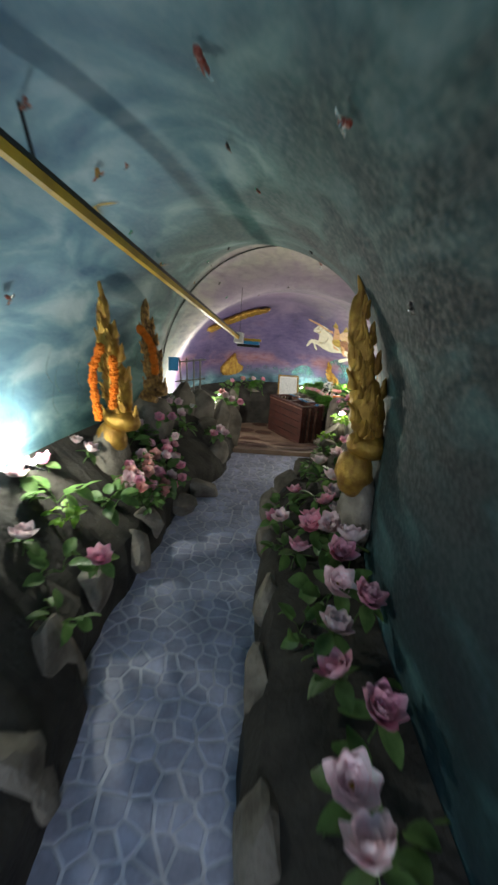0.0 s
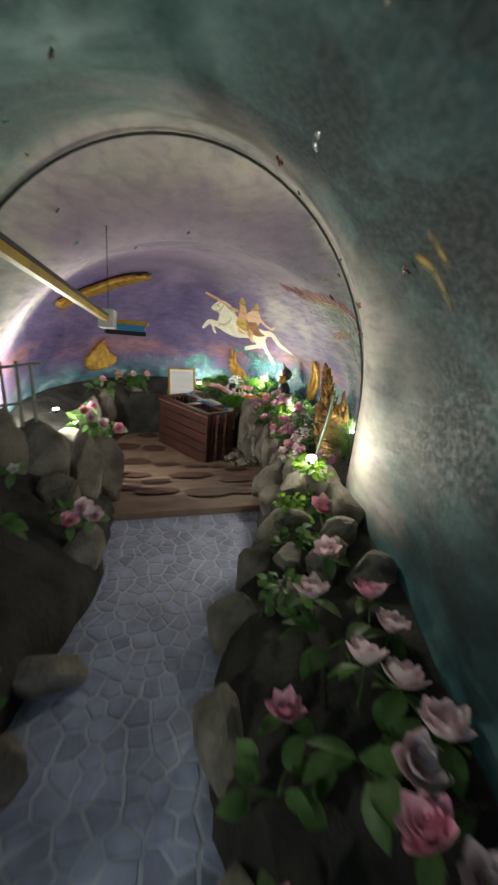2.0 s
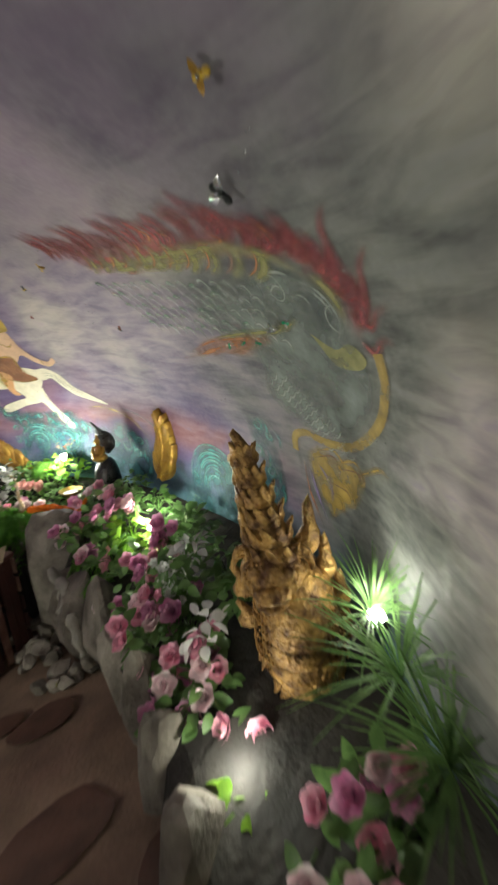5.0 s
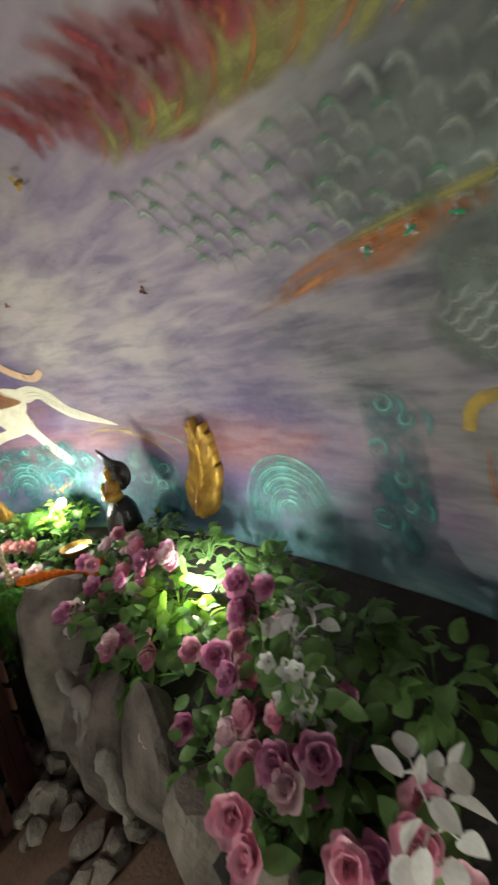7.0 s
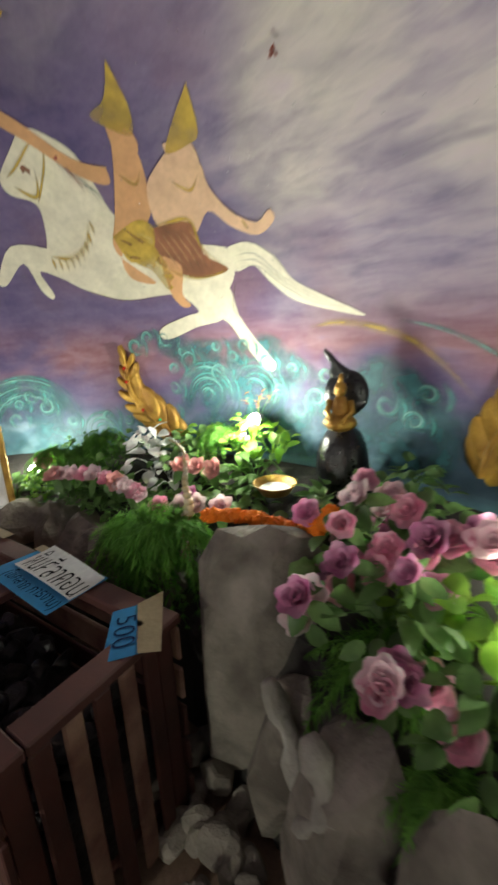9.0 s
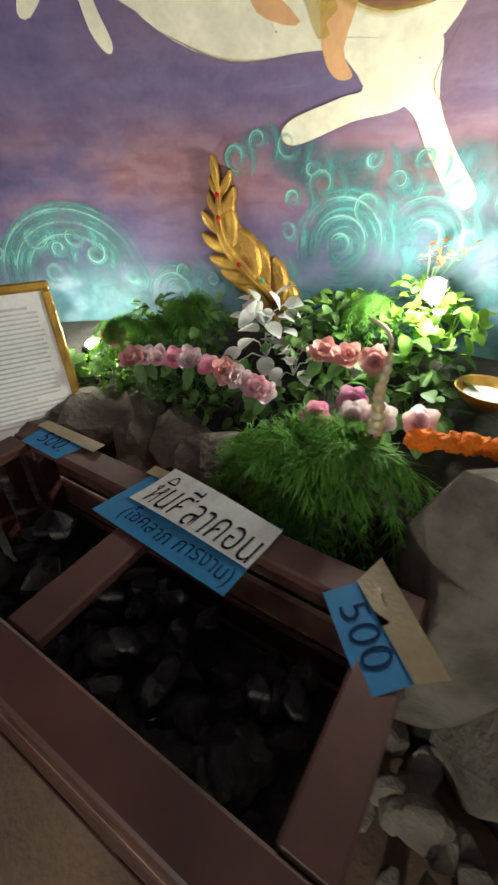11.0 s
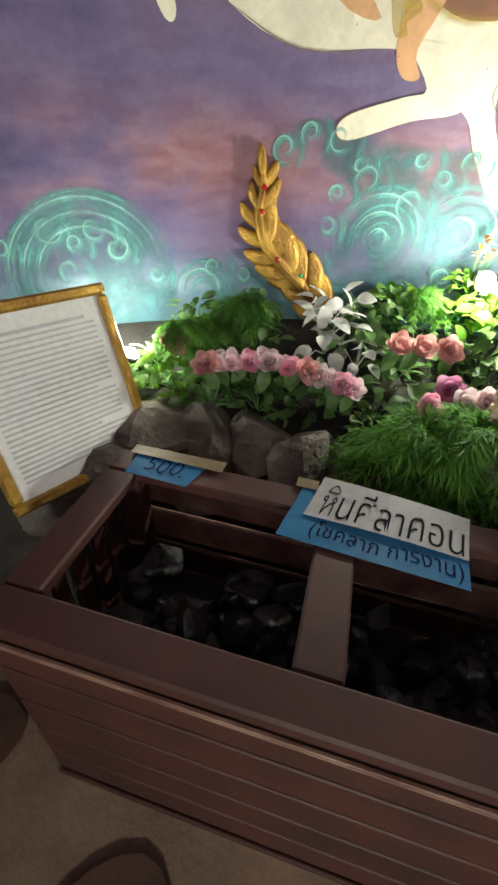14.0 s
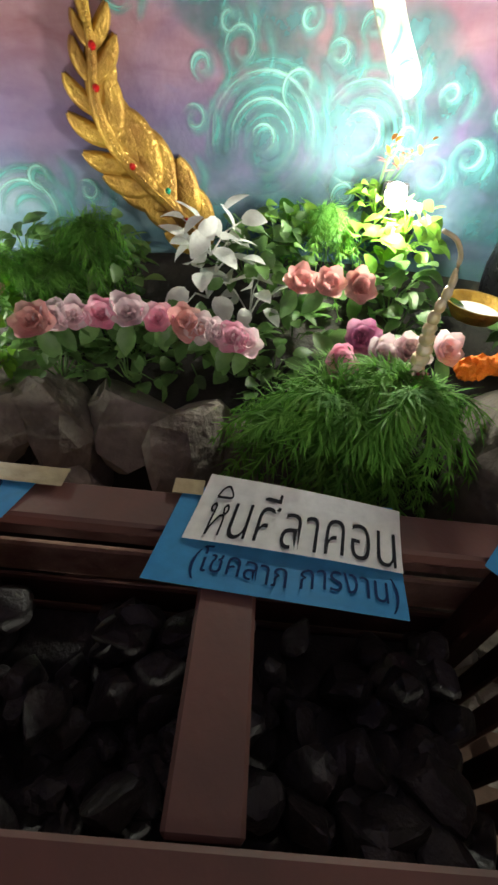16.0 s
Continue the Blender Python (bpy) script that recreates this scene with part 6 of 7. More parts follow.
def fern(label, n, length, mat, name="fern"):
    """Loose plumes of fine needles that rise a little and hang down."""
    top = thing(name, label, "plant", group="greenery")
    for k in range(n * 2):
        bm = bmesh.new()
        a = 180 * k / n + random.uniform(-25, 25)
        m = pose(0, 0, 0, 0, 0, a)
        rise, fall, size = random.uniform(0.2, 0.75), random.uniform(0.9, 1.5), length * random.uniform(0.7, 1.25)
        line = [m @ Vector((size * 0.1 * math.sin(f * 4 + k), size * 0.75 * f, size * (rise * f - fall * f * f) + 0.02)) for f in [j / 13 for j in range(14)]]
        tube(bm, line, [0.0018] * 14, 3)
        for j in range(2, 14):
            p = line[j]
            d = (line[j] - line[j - 1]).normalized()
            reach = size * 0.3 * math.sin(math.pi * (0.15 + 0.8 * j / 14))
            side = d.cross(Vector((0, 0, 1))).normalized()
            for q in range(10):
                t = random.uniform(0, 6.283)
                out = (side * math.cos(t) + side.cross(d) * math.sin(t) * 0.55 + d * random.uniform(0.3, 1.0)).normalized()
                e = p + out * reach * random.uniform(0.4, 1.0) - Vector((0, 0, reach * 0.25))
                w = out.cross(Vector((0.3, 0.2, 1))).normalized() * 0.0022
                c = p.lerp(e, 0.45) + Vector((0, 0, 0.003))
                vs = [bm.verts.new(v) for v in (p, c + w, e, c - w)]
                bm.faces.new(vs)
        part("frond", bm, mat, top)
    return top


def spread_copies(src, places):
    for k, (at, s) in enumerate(places):
        m = Matrix.Translation(at) @ pose(0, 0, 0, random.uniform(-12, 12), random.uniform(-12, 12), random.uniform(0, 360)) @ Matrix.Scale(s, 4)
        if k == 0:
            src.matrix_basis = m
        else:
            copy_thing(src, Matrix.Identity(4)).matrix_basis = m


random.seed(41)
pads = bush("round dull green lotus pads along the bed", 12, 0.1, LEAF, 0.11, 0.5)
spread_copies(pads, [((0.55, 2.55, 0.93), 1.1), ((0.45, 1.6, 0.92), 1.2), ((0.42, 1.1, 0.92), 1.2), ((0.4, 0.7, 0.9), 1.1), ((0.62, 2.95, 0.92), 1.0), ((0.5, 2.1, 0.92), 1.1), ((0.25, 2.0, 0.85), 0.9), ((0.3, 2.6, 0.85), 0.8), ((0.92, 3.6, 0.95), 1.0), ((0.28, 1.4, 0.85), 0.8),
                     ((-0.8, 2.2, 1.0), 1.0), ((-0.72, 2.6, 0.95), 1.1), ((-0.62, 2.9, 0.92), 1.1), ((-0.75, 3.3, 1.05), 1.1), ((-0.9, 2.9, 1.15), 1.0), ((-0.65, 3.7, 1.05), 1.0), ((-0.85, 1.6, 0.95), 0.9), ((-1.05, 2.0, 1.12), 1.2), ((-0.75, 1.35, 0.88), 0.8), ((-0.35, 4.0, 0.94), 0.7), ((-0.25, 5.2, 1.02), 0.9), ((-0.4, 5.9, 0.85), 1.0), ((-0.3, 7.6, 0.8), 1.2), ((0.1, 8.1, 0.8), 1.1)])
clump = bush("dense dark green cloth foliage on the rock ledge", 50, 0.06, LEAF, 0.15, 0.75)
spread_copies(clump, [((1.02, 8.22, 0.68), 0.7), ((0.9, 8.3, 0.7), 0.7), ((1.18, 8.2, 0.72), 0.75), ((1.25, 8.02, 0.68), 0.7), ((1.36, 7.92, 0.66), 0.75), ((1.55, 7.62, 0.64), 0.75), ((1.8, 7.4, 0.74), 0.8), ((1.28, 8.08, 0.7), 0.8), ((1.4, 8.0, 0.7), 0.85), ((1.5, 7.85, 0.66), 0.85), ((1.58, 7.75, 0.66), 0.85), ((1.72, 7.66, 0.7), 0.8), ((1.62, 7.5, 0.62), 0.8), ((1.45, 8.05, 0.84), 0.8), ((1.7, 7.8, 0.85), 0.8), ((1.8, 6.9, 0.76), 1.0), ((1.78, 6.65, 0.76), 1.05), ((1.75, 6.4, 0.72), 1.0), ((1.78, 6.15, 0.72), 1.0), ((1.75, 5.9, 0.72), 1.0), ((1.7, 5.65, 0.7), 1.0), ((1.6, 5.4, 0.62), 1.0),
                      ((1.95, 7.05, 0.78), 1.0), ((1.55, 4.7, 0.76), 1.1), ((1.35, 4.55, 0.75), 1.0), ((1.9, 7.45, 0.8), 0.9), ((2.0, 6.75, 0.82), 0.9), ((2.1, 6.3, 0.82), 0.9), ((1.2, 4.3, 0.92), 0.9), ((1.05, 3.95, 0.92), 0.9), ((1.95, 5.7, 0.84), 1.0), ((1.95, 5.95, 0.86), 1.0), ((2.05, 6.1, 0.86), 1.0), ((1.9, 5.5, 0.84), 1.0), ((1.62, 6.0, 0.6), 0.8), ((1.58, 5.75, 0.6), 0.8), ((1.48, 5.45, 0.5), 0.8), ((2.1, 6.5, 0.88), 0.8), ((2.15, 6.9, 0.88), 0.8), ((1.75, 7.75, 0.9), 0.7), ((1.35, 8.2, 0.85), 0.7), ((1.5, 8.1, 0.86), 0.7), ((0.75, 3.6, 0.92), 0.8), ((0.6, 3.3, 0.86), 0.8), ((-0.75, 2.75, 1.0), 0.9), ((-0.9, 3.2, 1.15), 0.9), ((-0.65, 2.45, 0.88), 0.8)])
bright = bush("bright green cloth leaves lit by a floodlight", 30, 0.06, LIME, 0.11, 0.8)
spread_copies(bright, [((1.9, 7.48, 0.98), 0.65), ((1.96, 7.58, 1.0), 0.6), ((1.12, 8.2, 0.72), 0.6), ((1.46, 5.04, 0.58), 1.0), ((1.5, 5.12, 0.5), 1.0), ((1.44, 4.98, 0.48), 0.9), ((1.93, 7.62, 0.9), 1.0), ((2.0, 7.48, 0.92), 0.9), ((1.85, 7.75, 0.92), 0.9), ((1.88, 6.45, 0.8), 1.1), ((1.82, 6.3, 0.76), 1.0), ((1.85, 6.6, 0.74), 0.9), ((1.2, 8.15, 0.8), 0.7), ((0.92, 3.78, 1.22), 0.75), ((0.78, 3.75, 1.05), 0.7), ((1.5, 5.25, 0.52), 0.9), ((1.15, 8.1, 0.7), 0.5), ((-0.95, 1.9, 1.05), 0.8), ((1.0, 4.05, 1.15), 0.8)])
fl = fern("feathery bright green asparagus fern spilling over the rock", 15, 0.26, FERN)
spread_copies(fl, [((1.42, 7.4, 0.74), 0.85), ((1.5, 7.3, 0.77), 0.9), ((1.38, 7.48, 0.7), 0.7), ((1.44, 7.34, 0.66), 0.7), ((1.72, 6.6, 0.68), 0.8), ((1.66, 6.42, 0.6), 0.6), ((1.33, 8.08, 0.86), 0.6), ((1.2, 8.12, 0.88), 0.5), ((1.85, 7.7, 0.95), 0.6), ((1.42, 8.05, 0.92), 0.6), ((0.15, 8.15, 0.85), 0.7)])
wl = bush("white cloth leaf spray among the roses", 16, 0.075, WHITE_LEAF, 0.11, 1.2, "white_leaf_spray")
spread_copies(wl, [((1.6, 7.86, 0.82), 1.0), ((1.58, 7.84, 0.92), 0.75), ((1.64, 7.76, 0.78), 0.8), ((1.85, 5.85, 0.9), 0.7), ((1.62, 5.42, 0.86), 0.7)])


def grass_tuft(label, n, length):
    top = thing("grass_tuft", label, "plant", group="greenery")
    bm = bmesh.new()
    for k in range(n):
        leaf(bm, pose(0, 0, 0, 0, 0, random.uniform(0, 360)) @ pose(0, 0, 0, random.uniform(25, 85)), length * random.uniform(0.6, 1.1), 0.008, 0.1, 0.5)
    part("blade_spray", bm, LEAF, top)
    return top


gt = grass_tuft("spiky dark green grass tuft in front of a floodlight", 70, 0.34)
spread_copies(gt, [((1.76, 4.78, 1.0), 0.85), ((1.66, 4.62, 0.95), 0.8), ((1.86, 4.92, 1.05), 0.7), ((2.05, 6.15, 0.85), 0.5)])
# driftwood on the ledge
for pts in ([(1.5, 6.75, 0.62), (1.52, 6.68, 0.5), (1.5, 6.62, 0.38), (1.48, 6.56, 0.25)], [(1.5, 6.6, 0.62), (1.49, 6.53, 0.55), (1.47, 6.55, 0.47), (1.49, 6.6, 0.4)], [(1.47, 6.42, 0.5), (1.46, 6.36, 0.42), (1.47, 6.33, 0.3)]):
    bm = bmesh.new()
    line = smooth_line(pts, 4)
    tube(bm, line, [0.018 + 0.02 * math.sin(k * 0.9) ** 2 + 0.012 * noise.noise((k, 1, 2)) for k in range(len(line))], 8, 0.6)
    tagged(finish("driftwood", bm, DRIFT, smooth=True), "bleached twisted driftwood branch against the rocks", "driftwood")

# votive pendant with red bead strings, a beaded vine and a red-tipped sprig
REDBEAD = material("dull_red_beads", (0.35, 0.05, 0.06), 0.4, scale=40)
PALEGOLD = material("pale_gilt_plaster", (0.62, 0.48, 0.24), 0.45, 0.3, spots=(0.6, 0.52, 0.42), scale=40, bump=0.5)
pendant = thing("votive_pendant", "pale gilt votive pendant with red bead strings among the roses", "ornament", (1.55, 7.31, 0.78), -50)
bm = bmesh.new()
for k in range(9):
    z = 0.02 + 0.022 * k
    blob(bm, (0.004 * math.sin(k), 0.0, z), (0.021 - 0.0017 * k, 0.017 - 0.0013 * k, 0.016), k, lump=0.2, detail=2)
tube(bm, smooth_line([(0, 0, 0.2), (0.0, 0, 0.235), (-0.02, 0, 0.262), (-0.05, 0, 0.275)], 4), 0.004, 6)
part("carved_body", bm, PALEGOLD, pendant, smooth=True)
for j in range(4):
    bm = bmesh.new()
    for k in range(16):
        bmesh.ops.create_icosphere(bm, subdivisions=1, radius=0.0045, matrix=Matrix.Translation((-0.015 + 0.01 * j + 0.003 * math.sin(k * 0.7 + j), -0.02 - 0.002 * k, 0.02 - 0.0095 * k)))
    part("bead_string", bm, REDBEAD if j % 2 else PALEGOLD, pendant, "dull red bead string" if j % 2 else "")
bm = bmesh.new()
line = smooth_line([(1.49, 7.64, 0.68), (1.46, 7.62, 0.6), (1.45, 7.62, 0.52), (1.43, 7.6, 0.44)], 6)
tube(bm, line, 0.0022, 4)
vine = tagged(new("hanging_vine"), "thin hanging vine with pale yellow-green buds", "plant", "greenery")
part("stem", bm, LEAF, vine)
for p in line[::2]:
    bm = bmesh.new()
    bmesh.ops.create_icosphere(bm, subdivisions=1, radius=0.005, matrix=Matrix.Translation(p))
    part("bud", bm, LIME, vine)
sprig = thing("red_tipped_sprig", "fine sprig with small red and orange leaves before a floodlight", "plant", (2.0, 7.6, 0.98), 0, "greenery")
for j in range(5):
    bm = bmesh.new()
    top_at = Vector((random.uniform(-0.08, 0.04), random.uniform(-0.1, 0.06), random.uniform(0.1, 0.17)))
    tube(bm, [(0, 0, 0), tuple(top_at * 0.55 + Vector((0, 0, 0.02))), tuple(top_at)], [0.002, 0.0015, 0.001], 4)
    part("twig", bm, LEAF, sprig)
    for k in range(4):
        bm = bmesh.new()
        leaf(bm, Matrix.Translation(top_at * (0.7 + 0.1 * k)) @ pose(0, 0, 0, random.uniform(0, 60), 0, 90 * k + random.uniform(-30, 30)), 0.028, 0.013)
        part("leaf", bm, MARIGOLD if k % 2 else REDBEAD, sprig)

# ---- floodlights ----
BULB = glow("white_led_glow", (1.0, 0.98, 0.9), 60)


def floodlight(at, aim, watts, colour=(0.98, 1.0, 0.84)):
    top = thing("floodlight", "small lit LED floodlight among the flowers, some added as fill", "lamp", group="floodlights")
    top.matrix_basis = look(at, aim)
    bm = bmesh.new()
    box(bm, (-0.032, -0.028, 0.012), (0.032, 0.028, 0.04), bevel=0.006)
    part("housing", bm, BLACK, top)
    bm = bmesh.new()
    bmesh.ops.create_cone(bm, cap_ends=True, segments=24, radius1=0.022, radius2=0.027, depth=0.012, matrix=Matrix.Translation((0, 0, 0.006)))
    part("lens", bm, BULB, top, "glowing white lens")
    bm = bmesh.new()
    tube(bm, [(0, -0.03, 0.03), (0, -0.09, 0.035)], [0.006, 0.006], 6)
    part("bracket", bm, BLACK, top)
    p = Vector(at) + (Vector(aim) - Vector(at)).normalized() * 0.07
    return point_lamp("floodlight_beam", p, watts, colour, 0.035)


floodlight((1.94, 7.53, 1.03), (1.6, 7.35, 1.15), W_ALTAR)
floodlight((1.98, 6.38, 0.82), (1.75, 6.35, 1.4), W_LEDGE)
floodlight((1.13, 8.28, 0.78), (1.22, 8.2, 1.1), W_NOTICE)
floodlight((0.93, 3.86, 1.28), (0.8, 3.8, 2.2), W_MOUTH, (1, 0.98, 0.8))
floodlight((-1.18, 2.02, 1.3), (-0.9, 2.3, 2.2), W_LEFT)
floodlight((1.85, 4.9, 1.08), (1.95, 5.0, 1.9), W_GRASS)
floodlight((1.47, 5.1, 0.62), (1.5, 5.3, 1.1), W_FOOT)
# Fill light added on the left ledge, where no lamp shows; brightens the chamber
floodlight((-0.66, 6.0, 0.96), (-0.8, 6.1, 1.6), W_FILL)
# Unseen floodlight behind the start, standing in for cool light from the entrance
floodlight((0.45, -2.1, 1.9), (-0.3, 1.0, 1.2), W_ENTRANCE, (0.88, 0.92, 1.0)).data.shadow_soft_size = 0.5

# ---- cables, hose, hanging beam, lattice ----
bm = bmesh.new()
cx, a, sp, ri = section(4.45)
line = [(cx + (a - 0.012) * math.cos(k), 4.45 + 0.03 * math.sin(3 * k), sp + (ri - 0.012) * math.sin(k)) for k in [math.pi * j / 40 for j in range(41)]]
tube(bm, [(cx + a - 0.014, 4.45, 0.95)] + line + [(cx - a + 0.014, 4.45, 1.1)], [0.008] * 43, 6)
tagged(finish("cable", bm, CABLE, smooth=True), "dark cable arched over the vault on clips", "cable")
bm = bmesh.new()
tube(bm, smooth_line([(1.05, 4.05, 0.95), (1.06, 4.05, 1.2), (1.1, 4.05, 1.45), (1.12, 4.05, 1.6)], 5), 0.007, 6)
tagged(finish("hose", bm, HOSE, smooth=True), "pale green hose standing among the rocks", "hose")

beam = tagged(new("hanging_beam"), "long yellow and black painted beam hung under the vault", "beam")
A, B = Vector((-0.78, 0.75, 2.6)), Vector((-0.15, 5.0, 1.86))
d = (B - A).normalized()
side = d.cross(Vector((0, 0, 1))).normalized()
upv = side.cross(d)
for name, lo, hi, s0, s1, mat in (("yellow_face", -0.022, 0.01, -0.014, 0.014, YELLOW), ("black_back", 0.0105, 0.026, -0.018, 0.018, BLACK)):
    bm = bmesh.new()
    cs = []
    for p in (A, B):
        cs.append([bm.verts.new(p + side * s + upv * u) for s, u in ((s0, lo), (s1, lo), (s1, hi), (s0, hi))])
    bm.faces.new(cs[0][::-1])
    bm.faces.new(cs[1])
    for j in range(4):
        bm.faces.new((cs[0][j], cs[0][(j + 1) % 4], cs[1][(j + 1) % 4], cs[1][j]))
    part(name, bm, mat, beam)
M_END = Matrix.Translation(B) @ pose(0, 0, 0, -10, 0, -9)
for lo, hi, mat, nm in (((-0.05, -0.1, -0.06), (0.05, 0.03, 0.06), PAPER, "white_clamp"), ((-0.03, 0.03, -0.09), (0.25, 0.07, -0.06), BLACK, "bracket_foot"), ((0.0, 0.03, -0.055), (0.24, 0.07, -0.02), BLUECARD, "blue_stripe"), ((0.02, 0.03, -0.015), (0.26, 0.07, 0.01), YELLOW, "yellow_stripe")):
    bm = bmesh.new()
    box(bm, lo, hi, M_END, 0.005)
    part(nm, bm, mat, beam)
bm = bmesh.new()
tube(bm, [B, B + Vector((0.0, 0.02, 0.75))], [0.0025, 0.0025], 6)
part("hanger", bm, BLACK, beam)
bm = bmesh.new()
tube(bm, [A + d * 0.6, A + d * 0.6 + Vector((-0.05, 0, 0.22))], [0.006, 0.006], 6)
part("hanger", bm, BLACK, beam)

lat = thing("stick_lattice", "grey weathered stick lattice leaning on the rocks", "lattice", (-0.66, 4.42, 1.28), 6)
for k, (x0, x1) in enumerate(((-0.12, -0.08), (-0.04, -0.02), (0.04, 0.05), (0.11, 0.12))):
    bm = bmesh.new()
    tube(bm, [(x0, 0.06, 0.36), (x1, 0, 0.0)], [0.009, 0.01], 6)
    part("upright", bm, DRIFT, lat)
for z in (0.12, 0.33):
    bm = bmesh.new()
    tube(bm, [(-0.16, 0.02, z - 0.02), (0.17, 0.02, z + 0.03)], [0.008, 0.008], 6)
    part("rung", bm, DRIFT, lat)
bm = bmesh.new()
box(bm, (-0.05, -0.02, -0.07), (0.05, 0.02, 0.07), pose(-0.8, 4.2, 1.6, 0, 0, 20), 0.006)
tagged(finish("blue_card", bm, BLUECARD), "small blue card standing on the rocks", "card")

# crest ridge carved on the chamber ceiling
flame_plate("gold_ceiling_crest", [(11.9, 1.9), (11.6, 2.02), (11.3, 2.12), (11.0, 2.22), (10.6, 2.28), (10.2, 2.3), (10.4, 2.22), (10.8, 2.14), (11.1, 2.04), (11.5, 1.93), (11.8, 1.83)], "gilded serpent crest running over the chamber ceiling", 0.03, 0.04)

# ---- beaded insects stuck on the vault ----
def beaded_insect(u, z, size, body, gem):
    top = tagged(new("beaded_insect"), "small glittering beaded insect stuck on the vault", "ornament", "beaded insects")
    base = wall(u, z, 0.012)
    out = (wall(u, z, 0.06) - base).normalized()
    m = Matrix.Translation(base) @ out.to_track_quat("Z", "Y").to_matrix().to_4x4() @ pose(0, 0, 0, 0, 0, random.uniform(0, 360)) @ Matrix.Scale(size, 4)
    top.matrix_basis = m
    bm = bmesh.new()
    for k in range(3):
        blob(bm, (0, (k - 1) * 0.6, 0.3), (0.35, 0.4, 0.3), k, lump=0.2, detail=2)
    part("body", bm, body, top)
    for s in (-1, 1):
        bm = bmesh.new()
        leaf(bm, pose(0, 0, 0.35, 0, 0, -s * 65) @ pose(0, 0.2, 0, 20, 0, 0), 1.1, 0.8)
        part("wing", bm, gem, top)
    bm = bmesh.new()
    bmesh.ops.create_icosphere(bm, subdivisions=1, radius=0.22, matrix=Matrix.Translation((0, 0.1, 0.65)))
    part("bead", bm, MIRROR_GEM, top)
    return top


RUST = material("rust_red_beads", (0.25, 0.05, 0.03), 0.3, scale=60)
for u, z, s, body, gem in ((3.26, 2.54, 0.028, P_ORANGE, MIRROR_GEM), (3.77, 2.62, 0.022, RUST, RUST), (15.69, 2.63, 0.018, BLACK, RUST), (15.29, 2.57, 0.016, GREEN_GEM, MIRROR_GEM), (14.79, 2.42, 0.016, GOLD, MIRROR_GEM), (14.33, 2.46, 0.018, BLACK, MIRROR_GEM), (14.05, 2.33, 0.018, GREEN_GEM, MIRROR_GEM), (14.87, 2.58, 0.015, BLACK, RUST),
                         (3.26, 2.22, 0.02, BLACK, RUST), (3.91, 2.1, 0.02, GOLD, RUST), (1.12, 2.72, 0.035, RUST, MIRROR_GEM), (17.76, 2.68, 0.02, RUST, RUST), (1.63, 2.72, 0.018, BLACK, RUST), (17.22, 2.7, 0.016, RUST, MIRROR_GEM), (1.99, 2.68, 0.016, RUST, GREEN_GEM), (0.92, 2.54, 0.025, RUST, MIRROR_GEM), (17.25, 2.66, 0.03, GOLD, RUST),
                         (16.03, 2.45, 0.02, GOLD, GREEN_GEM), (14.82, 2.32, 0.016, BLACK, MIRROR_GEM), (1.13, 2.2, 0.02, BLACK, BLACK), (17.1, 2.15, 0.03, RUST, MIRROR_GEM), (6.38, 2.2, 0.02, GOLD, YELLOW), (6.91, 2.16, 0.016, BLACK, YELLOW), (6.38, 1.93, 0.016, RUST, BLACK), (7.25, 2.03, 0.012, RUST, RUST), (5.13, 2.17, 0.03, BLACK, MIRROR_GEM), (5.0, 2.28, 0.02, YELLOW, GOLD),
                         (5.61, 1.83, 0.013, GREEN_GEM, MIRROR_GEM), (5.51, 1.84, 0.013, GREEN_GEM, MIRROR_GEM), (5.42, 1.84, 0.013, GREEN_GEM, MIRROR_GEM), (5.3, 1.89, 0.018, MIRROR_GEM, MIRROR_GEM), (5.22, 1.9, 0.013, GREEN_GEM, MIRROR_GEM), (4.3, 2.35, 0.016, BLACK, MIRROR_GEM), (4.5, 2.45, 0.014, RUST, BLACK), (13.9, 2.5, 0.016, BLACK, MIRROR_GEM), (13.5, 2.4, 0.016, RUST, MIRROR_GEM),
                         (13.2, 2.42, 0.014, BLACK, MIRROR_GEM), (4.1, 2.6, 0.014, BLACK, MIRROR_GEM), (4.7, 2.3, 0.016, BLACK, MIRROR_GEM), (8.3, 2.2, 0.012, BLACK, YELLOW), (4.2, 1.95, 0.018, BLACK, RUST), (4.0, 1.95, 0.018, RUST, BLACK), (2.7, 2.55, 0.02, BLACK, MIRROR_GEM), (16.6, 2.55, 0.018, GREEN_GEM, MIRROR_GEM)):
    beaded_insect(u, z, s, body, gem)
bm = bmesh.new()
random.seed(77)
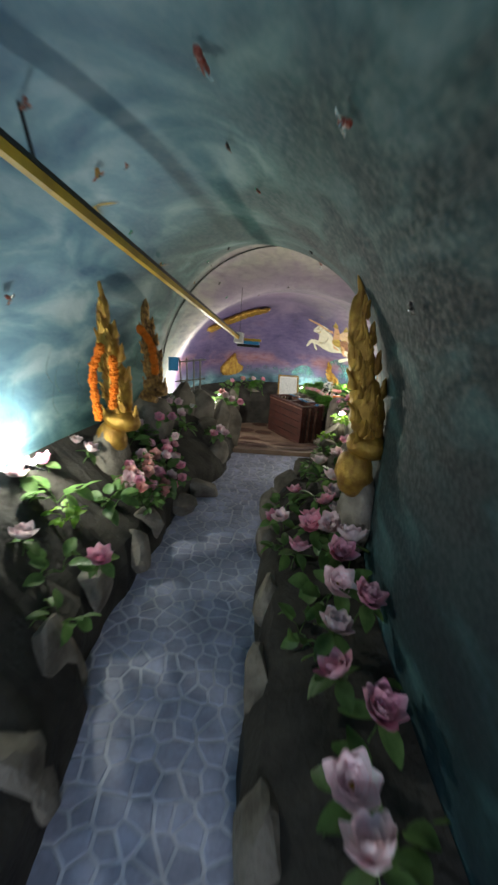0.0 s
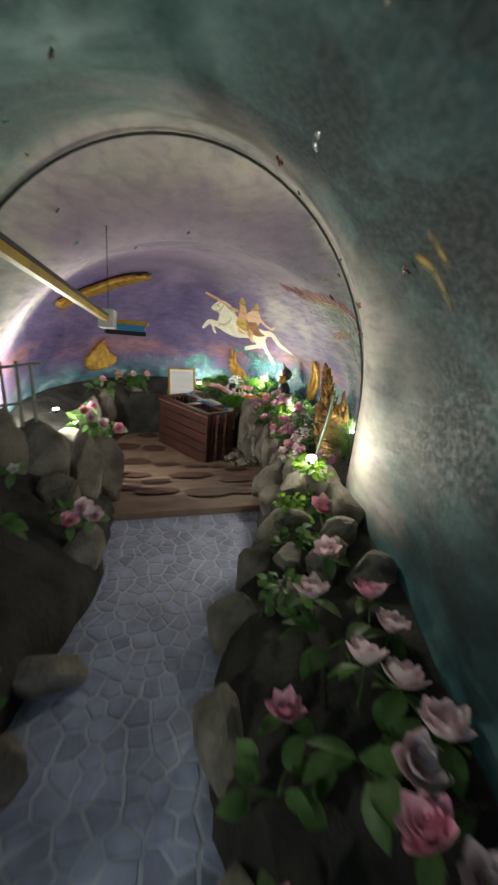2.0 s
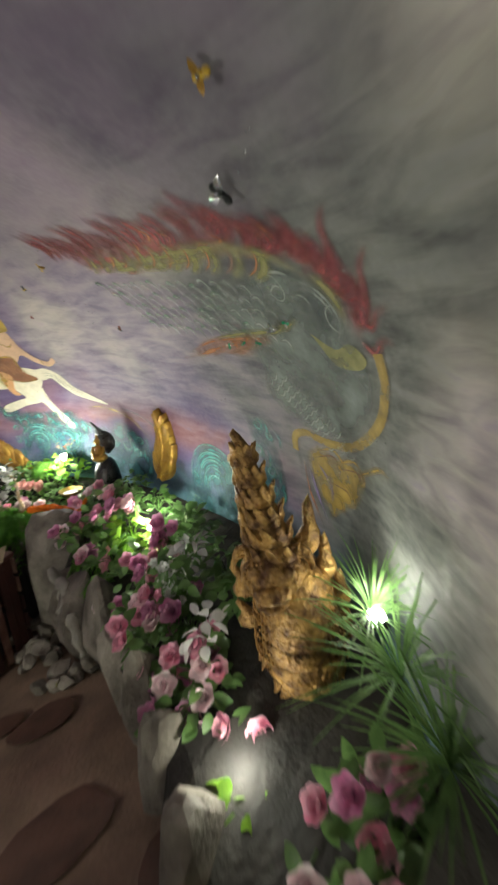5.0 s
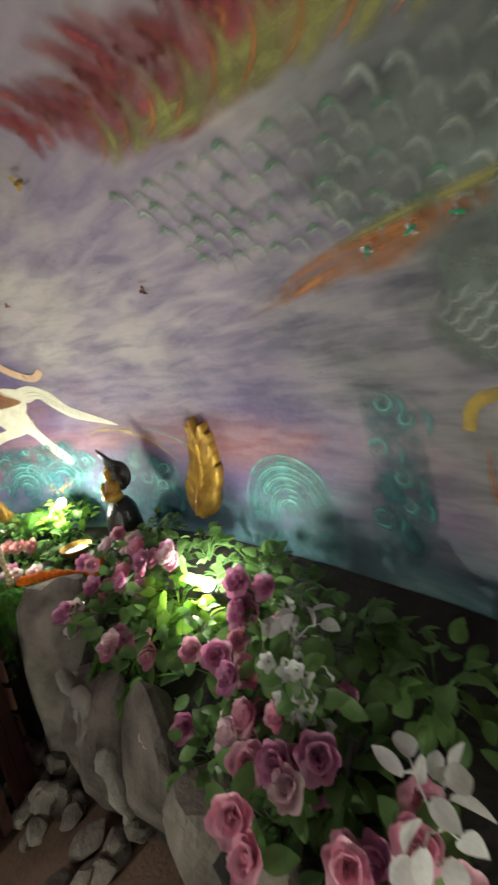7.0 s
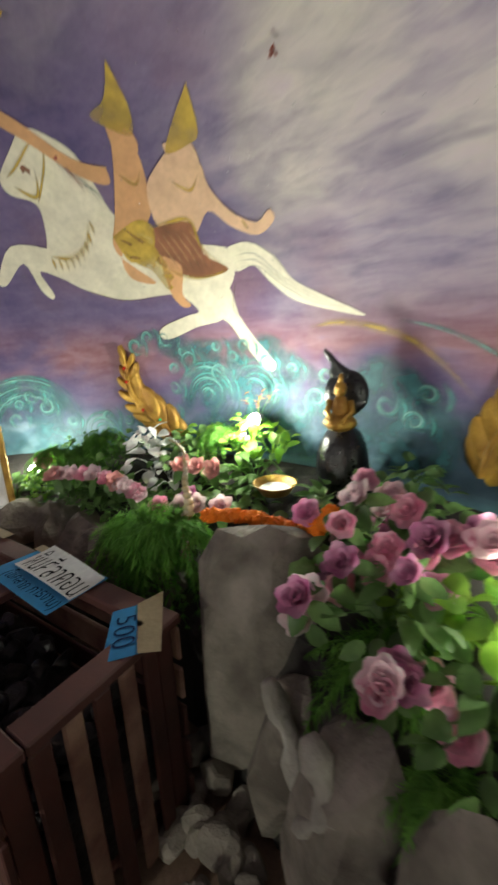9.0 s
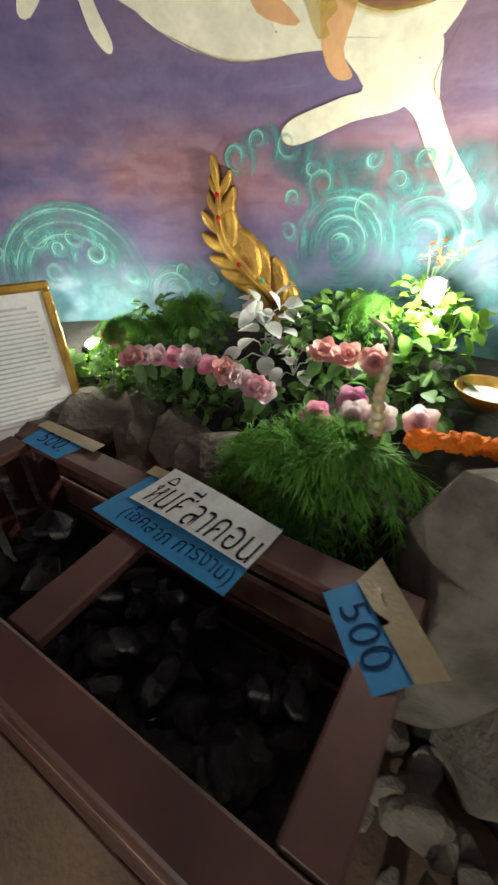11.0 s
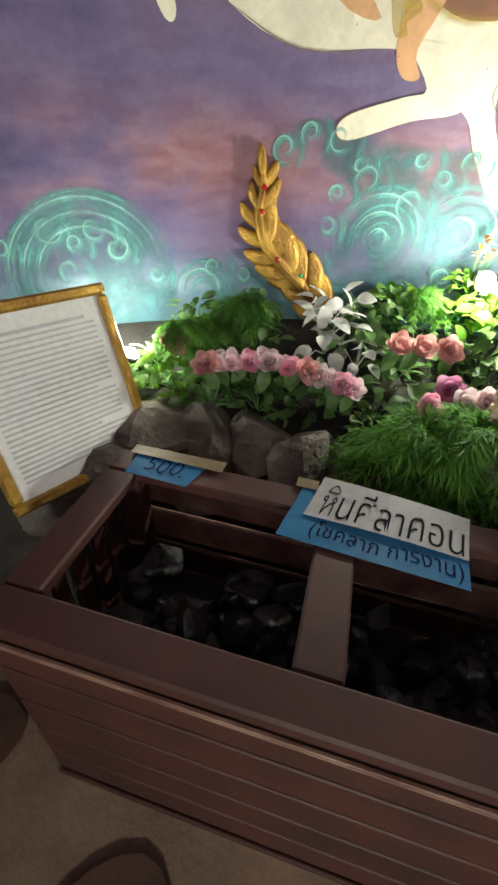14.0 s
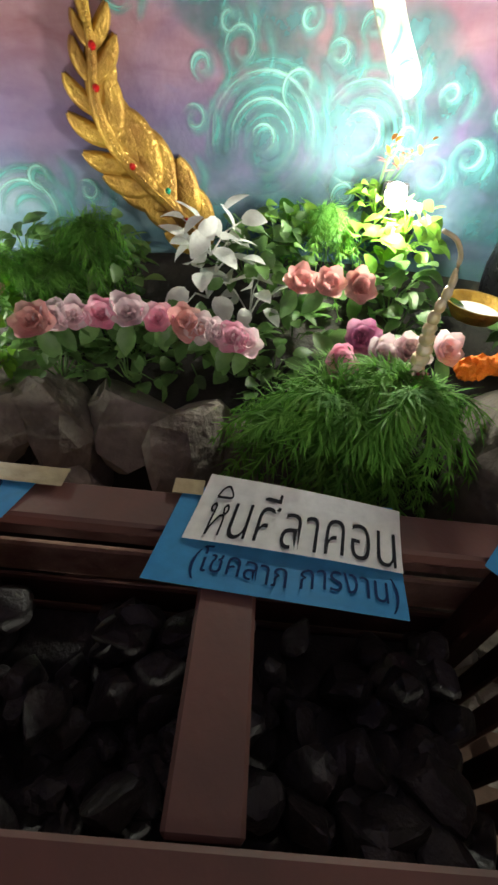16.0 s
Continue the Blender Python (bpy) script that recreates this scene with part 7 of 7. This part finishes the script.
for k in range(160):
    u, z = random.uniform(4.9, 8.2), random.uniform(1.5, 2.25)
    bmesh.ops.create_icosphere(bm, subdivisions=1, radius=random.uniform(0.0015, 0.003), matrix=Matrix.Translation(wall(u, z, 0.012)))
tagged(finish("mirror_chips", bm, MIRROR_GEM), "tiny glinting mirror chips set in the mural", "mirror chips", kind="stuff")

# ---- crazy paving of the path: irregular stones proud of the grout ----
random.seed(9)
pts = []
y = 0.2
while y < STEP_Y - 0.03:
    x = edge_x(LEFT_EDGE, y) - 0.05
    while x < edge_x(RIGHT_EDGE, y) + 0.05:
        pts.append((x + random.uniform(-0.036, 0.036), y + random.uniform(-0.036, 0.036)))
        x += 0.084
    y += 0.084


def cell(i, near):
    poly = [(-0.12, -0.12), (0.12, -0.12), (0.12, 0.12), (-0.12, 0.12)]
    px, py = pts[i]
    for j in near:
        dx, dy = pts[j][0] - px, pts[j][1] - py
        dd = math.hypot(dx, dy)
        if dd < 1e-6:
            continue
        nx, ny, lim = dx / dd, dy / dd, dd / 2 - 0.006
        out = []
        for (ax, ay), (bx, by) in zip(poly, poly[1:] + poly[:1]):
            da, db = ax * nx + ay * ny - lim, bx * nx + by * ny - lim
            if da <= 0:
                out.append((ax, ay))
            if da * db < 0:
                t = da / (da - db)
                out.append((ax + (bx - ax) * t, ay + (by - ay) * t))
        poly = out
        if len(poly) < 3:
            return None
    return poly


rest = bmesh.new()
count = 0
for i, (px, py) in enumerate(pts):
    near = [j for j, q in enumerate(pts) if j != i and abs(q[0] - px) < 0.27 and abs(q[1] - py) < 0.27]
    poly = cell(i, near)
    if not poly:
        continue
    single = 2.6 < py and count < 300
    bm = bmesh.new() if single else rest
    lowr = [bm.verts.new((px + a, py + c, 0.545)) for a, c in poly]
    top = [bm.verts.new((px + a * 0.95, py + c * 0.95, 0.5495 + 0.001 * random.random())) for a, c in poly]
    bm.faces.new(top)
    for j in range(len(poly)):
        bm.faces.new((lowr[j], lowr[(j + 1) % len(poly)], top[(j + 1) % len(poly)], top[j]))
    if single:
        count += 1
        part("paving_stone", bm, STONE, FLOOR)
tagged(part("paving", rest, STONE, FLOOR), kind="stuff")
